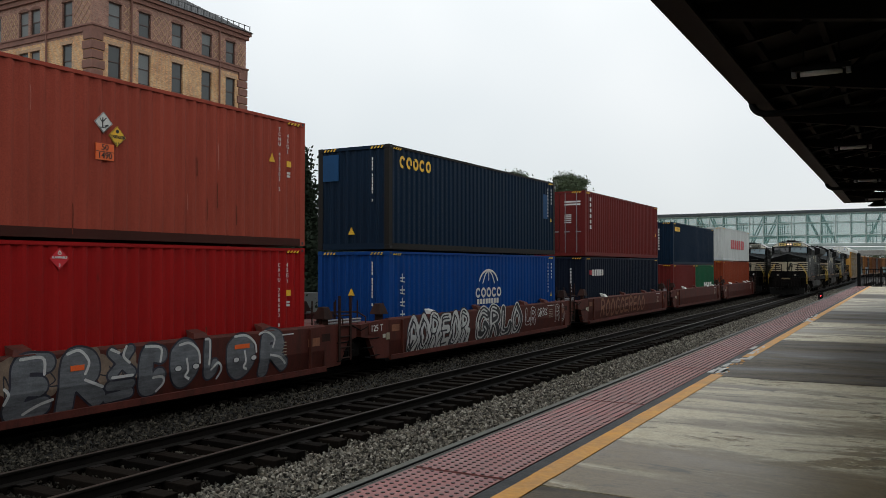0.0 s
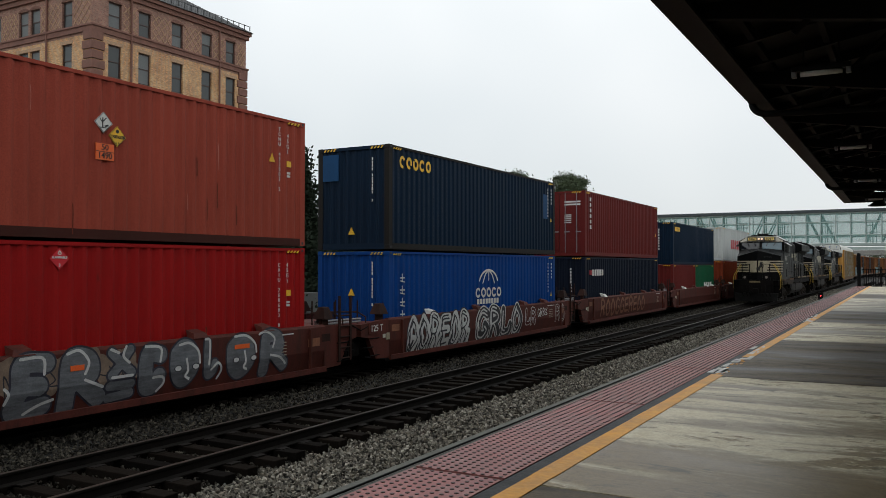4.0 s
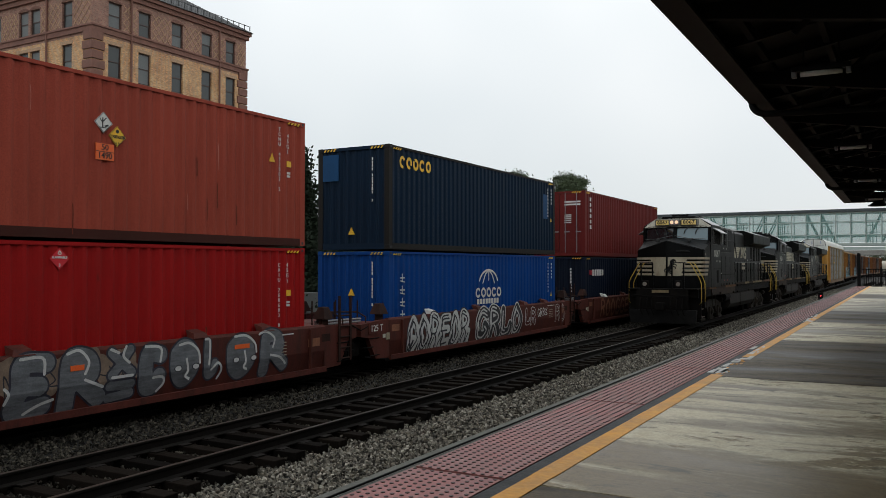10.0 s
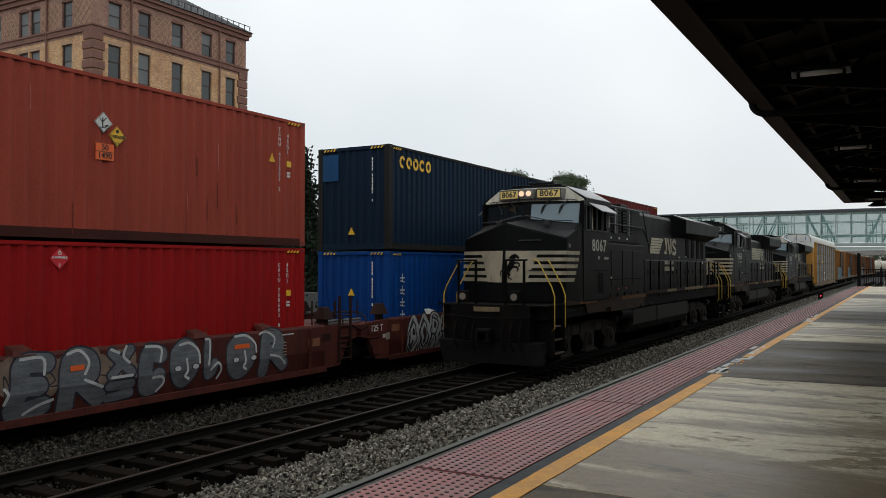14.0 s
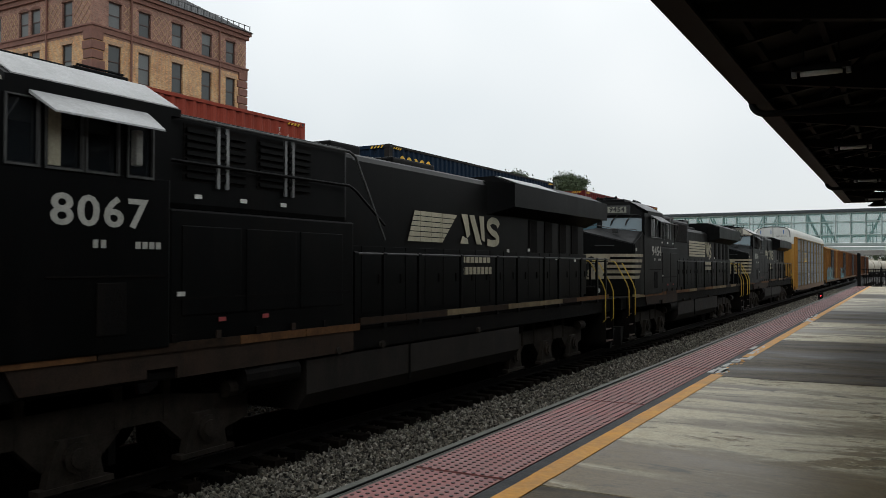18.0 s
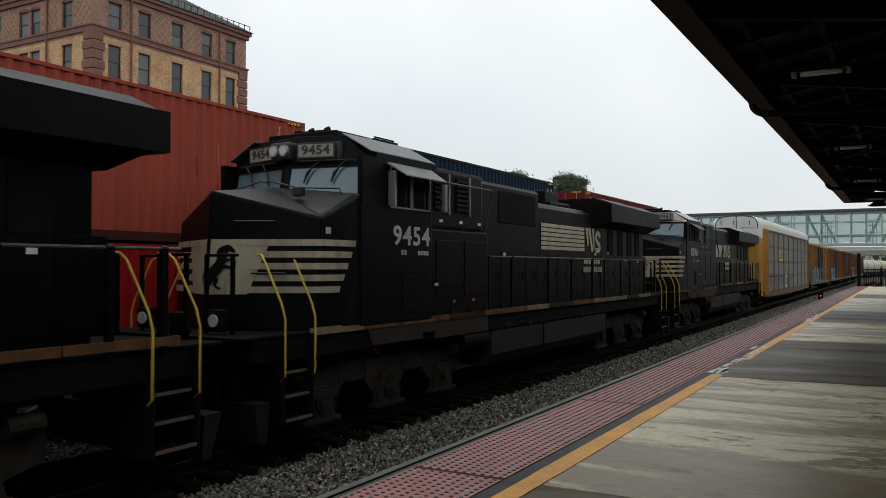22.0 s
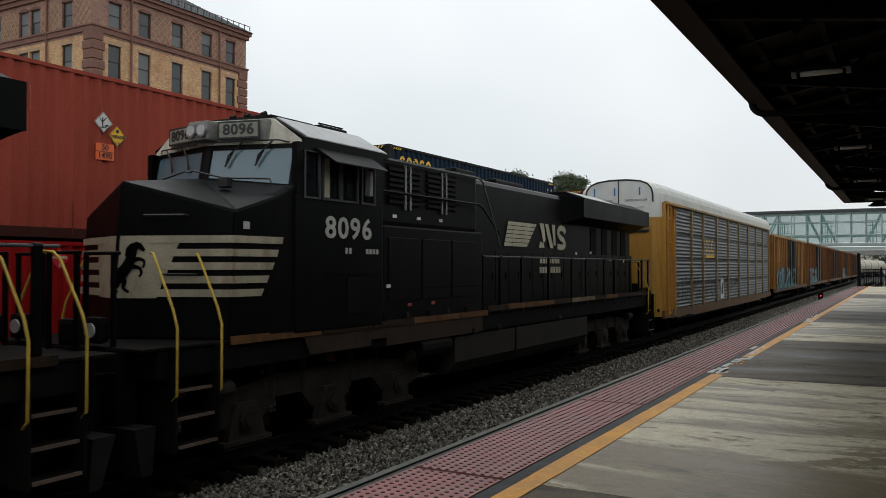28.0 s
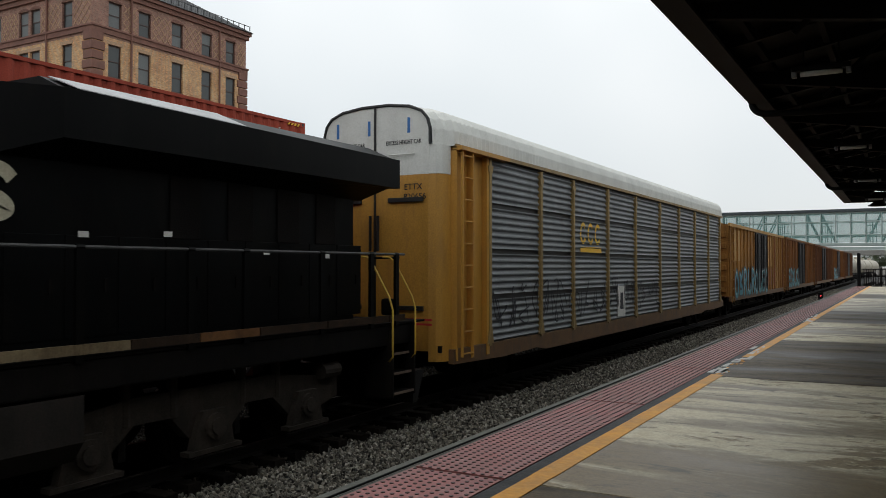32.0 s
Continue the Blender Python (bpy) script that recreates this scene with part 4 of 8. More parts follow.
def wood(x0, x1, y0, y1, height, n, seed):
    """A belt of trees and bushes, seen only through gaps."""
    rng = np.random.default_rng(seed)
    cl = np.stack([rng.uniform(x0, x1, n), rng.uniform(y0, y1, n), rng.uniform(0.3, height, n)], 1)
    m = 60
    P = np.repeat(cl, m, 0) + rng.normal(size=(n * m, 3)) * (0.9, 0.9, 0.6)
    u = rng.normal(size=(n * m, 3))
    u /= np.linalg.norm(u, axis=1, keepdims=True)
    v = np.cross(u, (0.3, 0.5, 0.8))
    v /= np.linalg.norm(v, axis=1, keepdims=True)
    sz = rng.uniform(0.15, 0.35, (n * m, 1))
    V = np.stack([P + u * sz, P + v * sz * 0.6, P - u * sz, P - v * sz * 0.6], 1).reshape(-1, 3)
    F = np.arange(len(V)).reshape(-1, 4)
    me = bpy.data.meshes.new("tree_belt")
    me.from_pydata(V.tolist(), [], F.tolist())
    me.materials.append(LEAF)
    return tagged(new("tree_belt", me), "dark belt of trees and bushes behind the tracks", "trees", kind="stuff")


wood(-44, -36, -10, 130, 6.5, 900, 5)

# ---- standing double-stack train ----
def paint(name, c, **k):
    return mat(name, c, 0.6, spec=0.12, vary=0.16, scale=0.9, fine=50, bump=0.06, dirt=k.get("dirt", 0.35), dirt_color=k.get("dc", (0.06, 0.03, 0.022)), streak=4, spots=k.get("spots", 0.5))


P_BROWNRED = paint("faded brown-red container paint", (0.31, 0.056, 0.034), spots=0.45, dirt=0.25, dc=(0.16, 0.032, 0.02))
# much darker brown for the upper red box's bottom side rails
P_RAILDARK = paint("dark brown rail paint", (0.05, 0.014, 0.01))
P_RED = paint("bright red container paint", (0.31, 0.0075, 0.0075), dirt=0.2)
P_NAVY = paint("navy container paint", (0.0032, 0.0145, 0.034), dirt=0.3, dc=(0.006, 0.012, 0.018))
P_BLUE = paint("blue container paint", (0.0015, 0.044, 0.2), dirt=0.2, dc=(0.006, 0.025, 0.09))
P_MAROON = paint("maroon container paint", (0.13, 0.016, 0.014))
P_DARKNAVY = paint("dark navy container paint", (0.005, 0.009, 0.02), dirt=0.2, dc=(0.008, 0.008, 0.012))
P_WHITE = paint("white container paint", (0.55, 0.57, 0.55), dc=(0.3, 0.28, 0.25))
P_ORANGE = paint("orange-red container paint", (0.22, 0.04, 0.015))
P_GREEN = paint("green container paint", (0.01, 0.09, 0.04))
P_LIGHTBLUE = paint("pale blue patch", (0.012, 0.06, 0.15))
WELLRED = mat("red-brown well car paint", (0.085, 0.02, 0.0135), 0.7, vary=0.3, scale=1.5, dirt=0.75, dirt_color=(0.02, 0.012, 0.009), streak=3, spec=0.2)
WELLDIRT = mat("grimy well car steel", (0.03, 0.0125, 0.009), 0.75, vary=0.4, scale=3, dirt=0.6, dirt_color=(0.01, 0.008, 0.007), spec=0.15)
MARKYELLOW = mat("yellow marking", (0.78, 0.45, 0.02), 0.5, vary=0.1)
MARKORANGE = mat("orange placard", (0.8, 0.13, 0.022), 0.5, vary=0.05)
MARKBLACK = mat("black marking", (0.012, 0.012, 0.012), 0.5, vary=0.1)
MARKRED = mat("red marking", (0.5, 0.02, 0.03), 0.5, vary=0.1)

PLACRED = mat("red placard", (0.62, 0.02, 0.03), 0.45, vary=0.05, bump=0)
SCRAPE = mat("pale paint scrape", (0.42, 0.15, 0.11), 0.6, vary=0.3, scale=6)
W2 = 1.219
POSTDARK = paint("grimy dark post paint", (0.016, 0.0145, 0.013), dirt=0.4, dc=(0.03, 0.018, 0.012))


def corrugated(bm, axis, fixed, a0, a1, z0, z1, depth, period, sign):
    """A corrugated sheet: outer flats at fixed, troughs set in by depth."""
    n = max(1, round((a1 - a0) / period))
    p = (a1 - a0) / n
    line = []
    for i in range(n):
        s = a0 + i * p
        line += [(s, 0), (s + 0.26 * p, 0), (s + 0.5 * p, -depth), (s + 0.76 * p, -depth)]
    line.append((a1, 0))
    lo, hi = [], []
    for s, d in line:
        q = fixed + sign * d
        pt = (q, s) if axis == "x" else (s, q)
        lo.append(bm.verts.new((*pt, z0)))
        hi.append(bm.verts.new((*pt, z1)))
    for i in range(len(line) - 1):
        f = (lo[i], lo[i + 1], hi[i + 1], hi[i])
        bm.faces.new(f if (sign > 0) == (axis == "x") else f[::-1])


def bars(parent, name, material, x, y, z, n, w, h, gap, vertical=True, face="side"):
    """Writing that cannot be read: a row of plain bars."""
    single = name in ("logo_block", "lettering_block")
    b = B()
    for k in range(n):
        if single and k:
            part(name, b, material, parent)
            b = B()
        o = k * (h + gap)
        if face == "side":
            if vertical:
                box(b, x - 0.003, x + 0.004, y, y + w, z - o - h, z - o)
            else:
                box(b, x - 0.003, x + 0.004, y + o, y + o + h, z, z + w)
        else:
            if vertical:
                box(b, x, x + w, y - 0.004, y + 0.003, z - o - h, z - o)
            else:
                box(b, x + o, x + o + h, y - 0.004, y + 0.003, z, z + w)
    return part(name, b, material, parent)


def container(y0, z0, height, paint_mat, label, length=12.192, doors=False, stripes=True, period=0.278, post=None, sill=None):
    """A steel box; its origin is the middle of the near end's foot."""
    c = thing("shipping_container", label, "container", "stacked containers", at=(X2, y0, z0))
    L, H = length, height
    for s in (1, -1):
        bm = B()
        corrugated(bm, "x", s * (W2 - 0.012), 0.16, L - 0.16, 0.16, H - 0.07, 0.036, period, s)
        part("side_wall", bm, paint_mat, c)
        bm = B()
        box(bm, s * W2 - 0.06 if s > 0 else s * W2, s * W2 if s > 0 else s * W2 + 0.06, 0.17, L - 0.17, H - 0.075, H - 0.01)
        part("top_rail", bm, post or paint_mat, c)
        bm = B()
        box(bm, s * W2 - 0.07 if s > 0 else s * W2, s * W2 if s > 0 else s * W2 + 0.07, 0.17, L - 0.17, 0.0, 0.17)
        part("bottom_rail", bm, sill or paint_mat, c)
    for e in (0, 1):
        yy = 0.03 if e == 0 else L - 0.03
        sg = -1 if e == 0 else 1
        bm = B()
        if e == 0 and doors:
            pass
        else:
            corrugated(bm, "y", yy, -W2 + 0.16, W2 - 0.16, 0.17, H - 0.09, 0.045, 0.25, sg)
        if bm.verts:
            part("end_wall", bm, paint_mat, c)
        else:
            bm.free()
        for z0b, z1b in ((0.0, 0.17), (H - 0.1, H - 0.01)):
            bm = B()
            box(bm, -W2 + 0.17, W2 - 0.17, yy - 0.03, yy + 0.04, z0b, z1b)
            part("end_rail", bm, paint_mat, c)
        for s in (1, -1):
            bm = B()
            xa, xb = sorted((s * W2, s * (W2 - 0.16)))
            ya, yb = (0.0, 0.165) if e == 0 else (L - 0.165, L)
            box(bm, xa, xb, ya, yb, 0.12, H - 0.12)
            part("corner_post", bm, post or paint_mat, c)
            for za in (0.0, H - 0.118):
                bm = B()
                rbox(bm, xa - (0.004 if s < 0 else 0), xb + (0.004 if s > 0 else 0), ya - 0.004, yb + 0.004, za, za + 0.118, 0.012)
                cc = part("corner_casting", bm, post or paint_mat, c)
                bm = B()
                xo = s * (W2 + 0.005)
                box(bm, min(xo, xo - s * 0.01), max(xo, xo - s * 0.01), ya + 0.05, yb - 0.05, za + 0.03, za + 0.09)
                part("casting_hole", bm, MARKBLACK, cc)
    if doors:
        for k, (xa, xb) in enumerate(((-W2 + 0.17, -0.01), (0.01, W2 - 0.17))):
            bm = B()
            rbox(bm, xa, xb, 0.02, 0.08, 0.18, H - 0.11, 0.012)
            for q in range(5):
                zq = 0.35 + q * (H - 0.7) / 5
                rbox(bm, xa + 0.08, xb - 0.08, 0.008, 0.03, zq, zq + 0.38, 0.008)
            d = part("door", bm, paint_mat, c)
            for xr in (xa + 0.28, xb - 0.22):
                bm = B()
                tube(bm, [(xr, -0.012, 0.14), (xr, -0.012, H - 0.08)], 0.018, 8)
                box(bm, xr - 0.05, xr + 0.2, -0.022, 0.0, 1.05, 1.1)
                part("lock_rod", bm, STEEL, d, "galvanised lock rod")
        bars(c, "marking", WHITE, 0.25, 0.004, H - 0.45, 2, 0.75, 0.07, 0.05, face="front")
        bars(c, "marking", WHITE, 0.25, 0.004, H - 1.05, 5, 0.32, 0.045, 0.04, face="front")
        bars(c, "marking", WHITE, -0.85, 0.004, H - 1.05, 4, 0.35, 0.06, 0.04, face="front")
    bm = B()
    n = int(L / 0.26)
    for k in range(n):
        a = 0.1 + k * (L - 0.2) / n
        box(bm, -W2 + 0.06, W2 - 0.06, a, a + 0.14, H - 0.03, H - 0.008)
    box(bm, -W2 + 0.06, W2 - 0.06, 0.06, L - 0.06, H - 0.05, H - 0.03)
    part("roof", bm, paint_mat, c)
    bm = B()
    box(bm, -W2 + 0.1, W2 - 0.1, 0.1, L - 0.1, 0.1, 0.17)
    part("floor", bm, MARKBLACK, c)
    if stripes:
        for yb in (0.2, L - 0.62):
            bm = B()
            for k in range(4):
                o = yb + k * 0.11
                hull(bm, [(W2 - 0.01, o, H - 0.115), (W2 - 0.01, o + 0.05, H - 0.115), (W2 - 0.01, o + 0.1, H - 0.06), (W2 - 0.01, o + 0.05, H - 0.06)],
                     [(W2 + 0.006, o, H - 0.115), (W2 + 0.006, o + 0.05, H - 0.115), (W2 + 0.006, o + 0.1, H - 0.06), (W2 + 0.006, o + 0.05, H - 0.06)])
            part("warning_stripe", bm, MARKYELLOW, c, "yellow warning stripe")
        for xb in (-W2 + 0.2, W2 - 0.62):
            bm = B()
            for k in range(4):
                o = xb + k * 0.11
                hull(bm, [(o, -0.006, H - 0.1), (o + 0.05, -0.006, H - 0.1), (o + 0.1, -0.006, H - 0.03), (o + 0.05, -0.006, H - 0.03)],
                     [(o, 0.02, H - 0.1), (o + 0.05, 0.02, H - 0.1), (o + 0.1, 0.02, H - 0.03), (o + 0.05, 0.02, H - 0.03)])
            part("warning_stripe", bm, MARKYELLOW, c)
    return c


def vertical_text(parent, text, size, y, z, step, material=WHITE, x=W2 + 0.004):
    for k, ch in enumerate(text):
        lettering("marking", ch, size, on_side(x, y, z - k * step), material, parent)


def diamond(parent, y, z, r, material, name="placard", border=None):
    bm = B()
    hull(bm, [(W2 + 0.001, y, z - r), (W2 + 0.001, y + r, z), (W2 + 0.001, y, z + r), (W2 + 0.001, y - r, z)],
         [(W2 + 0.007, y, z - r), (W2 + 0.007, y + r, z), (W2 + 0.007, y, z + r), (W2 + 0.007, y - r, z)])
    p = part(name, bm, material, parent, "diamond hazard placard")
    if border is not None:
        bm = B()
        q = r * 0.93
        pts = [(y, z - q), (y + q, z), (y, z + q), (y - q, z), (y, z - q)]
        ribbon(bm, pts, 0.012, W2 + 0.009)
        part("placard_border", bm, border, p)
    return p


def warning_triangle(parent, y, z, s, face="side", x=0.0):
    bm = B()
    if face == "side":
        hull(bm, [(W2, y - s / 2, z), (W2, y + s / 2, z), (W2, y, z + s)], [(W2 + 0.006, y - s / 2, z), (W2 + 0.006, y + s / 2, z), (W2 + 0.006, y, z + s)])
    else:
        hull(bm, [(x - s / 2, 0.03, z), (x + s / 2, 0.03, z), (x, 0.03, z + s)], [(x - s / 2, -0.012, z), (x + s / 2, -0.012, z), (x, -0.012, z + s)])
    part("warning_triangle", bm, MARKYELLOW, parent, "yellow warning triangle")


HC, STD = 2.896, 2.591
ZB = 0.13
PITCH = 15.82
YC = [2.98 + PITCH * k for k in range(5)]

# first pair: two red boxes
low = container(YC[0], ZB, HC, P_RED, "bright red shipping container sitting in the well car")
up = container(YC[0], ZB + HC + 0.05, HC, P_BROWNRED, "faded brown-red shipping container stacked on another red one", sill=P_RAILDARK)


def yred(px):
    return 1909 * 12.27 / (1600 - px) - 0.5627 * 12.27 - YC[0]


L12 = 12.192
d = diamond(up, yred(181), 2.06, 0.19, WHITE, border=MARKBLACK)
bm = B()
yq, zq = yred(181), 2.04
ribbon(bm, [(yq - 0.1, zq - 0.07), (yq + 0.11, zq - 0.07)], 0.016, W2 + 0.009)
ribbon(bm, [(yq - 0.02, zq - 0.07), (yq - 0.02, zq + 0.11)], 0.026, W2 + 0.0095)
ribbon(bm, [(yq - 0.02, zq + 0.01), (yq - 0.08, zq + 0.09)], 0.018, W2 + 0.0096)
ribbon(bm, [(yq - 0.02, zq + 0.03), (yq + 0.055, zq + 0.11)], 0.018, W2 + 0.0097)
ribbon(bm, [(yq + 0.02, zq - 0.045), (yq + 0.1, zq - 0.02)], 0.03, W2 + 0.0098)
part("placard_symbol", bm, MARKBLACK, d)
d = diamond(up, yred(205.5), 1.85, 0.19, MARKYELLOW, border=MARKBLACK)
lettering("placard_text", "OXIDIZER", 0.075, on_side(W2 + 0.008, yred(205.5), 1.84), MARKBLACK, d, bold=0.002)
lettering("placard_text", "5.1", 0.06, on_side(W2 + 0.008, yred(205.5), 1.73), MARKBLACK, d)
bm = B()
tube(bm, [(W2 + 0.004, yred(205.5), 1.94), (W2 + 0.012, yred(205.5), 1.94)], 0.035, 10)
part("placard_symbol", bm, MARKBLACK, d)
bm = B()
yq = yred(184)
box(bm, W2 - 0.01, W2 + 0.006, yq - 0.19, yq + 0.19, 1.4, 1.69)
pl = part("number_placard", bm, MARKORANGE, up, "orange hazard number plate")
lettering("placard_text", "50", 0.15, on_side(W2 + 0.008, yq, 1.62), MARKBLACK, pl, bold=0.002)
lettering("placard_text", "1490", 0.15, on_side(W2 + 0.008, yq, 1.475), MARKBLACK, pl, bold=0.002)
bm = B()
ribbon(bm, [(yq - 0.19, 1.545), (yq + 0.19, 1.545)], 0.012, W2 + 0.009)
part("placard_bar", bm, MARKBLACK, pl)
for c, txt in ((up, "45G1"), (low, "45G1")):
    vertical_text(c, txt, 0.13, L12 - 0.62, 2.5, 0.12)
    vertical_text(c, "TCNU 493802 2" if c is up else "CAIU 768683 0", 0.12, L12 - 0.9, 2.62 if c is up else 2.5, 0.113)
    bm = B()
    box(bm, W2 - 0.01, W2 + 0.006, L12 - 0.64, L12 - 0.5, 1.8, 1.93)
    part("label_plate", bm, MARKYELLOW, c, "yellow label")
    bars(c, "label_plate", WHITE, W2, L12 - 0.64, 1.68, 2, 0.11, 0.05, 0.02)
warning_triangle(up, L12 - 1.15, 1.86, 0.2)
RUST = mat("dark rust streak", (0.15, 0.034, 0.02), 0.85, vary=0.4, scale=6, spec=0.1)
rs = random.Random(21)
for q in range(12):
    c = (up, up, low)[q % 3]
    yy = 1.0 + 0.279 * round(rs.uniform(0, 10.2) / 0.279)
    za = rs.uniform(0.5, 1.0) if q < 8 else rs.uniform(1.0, 2.2)
    bm = B()
    ribbon(bm, [(yy, za), (yy + 0.012, za - rs.uniform(0.12, 0.3)), (yy + 0.005, za - rs.uniform(0.35, 0.55))], rs.uniform(0.015, 0.045), W2 + 0.003)
    part("rust_streak", bm, RUST, c, "dark rust streak")
for q in range(8):
    yy = 1.0 + 0.279 * round(rs.uniform(0, 10.2) / 0.279) + 0.04
    za = rs.uniform(0.5, 2.5)
    bm = B()
    ribbon(bm, [(yy, za), (yy + rs.uniform(-0.02, 0.02), za - rs.uniform(0.08, 0.2)), (yy + rs.uniform(-0.02, 0.02), za - rs.uniform(0.25, 0.6))], rs.uniform(0.006, 0.014), W2 + 0.002)
    part("paint_scrape", bm, SCRAPE, up, "pale scrape")
d = diamond(low, yred(105), 2.6, 0.18, PLACRED)
bm = B()
ribbon(bm, stroke_points([(yred(105) - 0.03, 2.68), (yred(105), 2.73), (yred(105) + 0.03, 2.68), (yred(105) - 0.02, 2.67)], 4), 0.018, W2 + 0.009)
part("placard_symbol", bm, WHITE, d)
lettering("placard_text", "FLAMMABLE", 0.052, on_side(W2 + 0.008, yred(105), 2.62), WHITE, d, bold=0.002)
lettering("placard_text", "3", 0.07, on_side(W2 + 0.008, yred(105), 2.49), WHITE, d, bold=0.002)

# second pair: navy over blue
low = container(YC[1], ZB, HC, P_BLUE, "blue shipping container with a white emblem in the well car")
up = container(YC[1], ZB + HC + 0.05, HC, P_NAVY, "navy shipping container with an orange-yellow logo stacked on a blue one", post=POSTDARK, sill=POSTDARK)
bm = B()
box(bm, -W2 + 0.17, -W2 + 0.72, -0.006, 0.02, 1.95, 2.7)
part("paint_patch", bm, P_LIGHTBLUE, up, "paler blue repaint patch")
bm = B()
box(bm, W2 - 0.02, W2 - 0.004, L12 - 1.2, L12 - 0.75, 1.4, 2.35)
part("paint_patch", bm, P_LIGHTBLUE, up)
# logo: five rounded letter shapes
for k in range(5):
    bm = B()
    yk = 0.52 + k * 0.36
    w, h = 0.3, (0.42 if k in (0, 4) else 0.36)
    ring = []
    for a in range(17):
        t = (0.5, -0.4, 2.4, 0.6, 0.0)[k] + a / 16 * (4.6, 5.6, 6.0, 5.0, 6.28)[k]
        ring.append((yk + w / 2 + 0.11 * math.cos(t), 2.46 + 0.13 * math.sin(t)))
    ribbon(bm, ring, 0.085, W2 + 0.006)
    part("logo_shape", bm, MARKYELLOW, up, "rounded orange-yellow logo stroke")
for c in (up, low):
    bars(c, "marking", WHITE, 0.645, -0.002, 2.55 if c is up else 2.6, 4, 0.042, 0.075, 0.02, face="front")
    bars(c, "marking", WHITE, 0.645, -0.002, 2.1 if c is up else 2.15, 6, 0.042, 0.075, 0.02, face="front")
    bars(c, "marking", WHITE, 0.645, -0.002, 1.4 if c is up else 1.45, 1, 0.042, 0.075, 0.02, face="front")
    warning_triangle(c, 0, 0.42 if c is up else 1.65, 0.2, "front", x=-0.05)
    bars(c, "marking", WHITE, W2, L12 - 0.75, 2.6, 9, 0.05, 0.08, 0.05)
    bars(c, "marking", WHITE, W2, L12 - 0.4, 2.6, 5, 0.06, 0.08, 0.05)
    warning_triangle(c, L12 - 0.42, 1.3, 0.16)
for k in range(4):
    bm = B()
    z = 2.15 - k * 0.34
    ribbon(bm, [(0.55, z), (0.8, z)], 0.035, W2 + 0.006)
    ribbon(bm, [(0.67, z + 0.12), (0.67, z - 0.12)], 0.035, W2 + 0.006)
    ribbon(bm, [(0.57, z - 0.08), (0.8, z - 0.12)], 0.03, W2 + 0.006)
    part("logo_shape", bm, WHITE, low, "white brush-stroke sign")
eb = B()
yl = 6.15
ribbon(eb, [(yl + 0.72 * math.cos(a), 1.85 + 0.5 * math.sin(a)) for a in [0.25 + 2.64 * k / 14 for k in range(15)]], 0.07, W2 + 0.006)
ribbon(eb, stroke_points([(yl - 0.45, 1.9), (yl - 0.25, 2.2), (yl, 2.34)]), 0.06, W2 + 0.0065)
ribbon(eb, stroke_points([(yl + 0.45, 1.9), (yl + 0.25, 2.2), (yl, 2.34)]), 0.06, W2 + 0.007)
ribbon(eb, [(yl, 1.98), (yl, 2.34)], 0.06, W2 + 0.0075)
part("emblem", eb, WHITE, low, "white globe-like emblem")
for k in range(5):
    bm = B()
    yk = yl - 0.95 + k * 0.4
    ribbon(bm, [(yk + 0.16 + 0.14 * math.cos(t), 1.6 + 0.13 * math.sin(t)) for t in [0.6 + (5.1 if k % 3 == 0 else 6.28) * a / 14 for a in range(15)]], 0.08, W2 + 0.006)
    part("logo_shape", bm, WHITE, low, "white rounded logo stroke")
bars(low, "logo_block", WHITE, W2, yl - 0.85, 1.22, 8, 0.17, 0.15, 0.06, vertical=False)

# third pair: maroon with doors over dark navy
low = container(YC[2], ZB, HC, P_DARKNAVY, "dark navy shipping container with a small white logo")
up = container(YC[2], ZB + HC + 0.05, HC, P_MAROON, "maroon shipping container with closed doors and white lettering", doors=True)
bars(up, "logo_block", WHITE, W2, 0.62, 2.62, 6, 0.2, 0.16, 0.09)
bars(low, "logo_block", WHITE, W2, 0.9, 2.05, 5, 0.28, 0.25, 0.08, vertical=False)
bars(low, "logo_block", MARKRED, W2, 0.55, 2.1, 2, 0.2, 0.12, 0.05, vertical=False)
bars(low, "marking", WHITE, 0.5, 0.005, 2.4, 8, 0.07, 0.1, 0.04, face="front")
warning_triangle(up, L12 - 0.5, 1.2, 0.2)

# fourth: navy over two short boxes
low = container(YC[3], ZB, STD, P_MAROON, "short red shipping container in the well car", length=6.058)
lo2 = container(YC[3] + 6.1, ZB, STD, P_GREEN, "short green shipping container with large white lettering", length=6.058)
up = container(YC[3], ZB + STD + 0.008, STD, P_NAVY, "navy shipping container with yellow logo on two short boxes")
bars(lo2, "logo_block", WHITE, W2, 2.6, 0.75, 4, 0.6, 0.5, 0.18, vertical=False)
bars(up, "logo_block", MARKYELLOW, W2, 0.45, 2.05, 4, 0.26, 0.28, 0.05, vertical=False)
bars(up, "marking", WHITE, 0.3, 0.005, 2.2, 8, 0.08, 0.12, 0.05, face="front")
# fifth: white over orange
low = container(YC[4], ZB, HC, P_ORANGE, "orange-red shipping container in the well car")
up = container(YC[4], ZB + HC + 0.05, STD, P_WHITE, "white shipping container with red lettering stacked on an orange one")
bars(up, "logo_block", MARKRED, W2, 3.4, 0.95, 7, 0.75, 0.62, 0.28, vertical=False)
bars(up, "marking", MARKBLACK, -0.2, 0.005, 2.2, 6, 0.1, 0.12, 0.06, face="front")


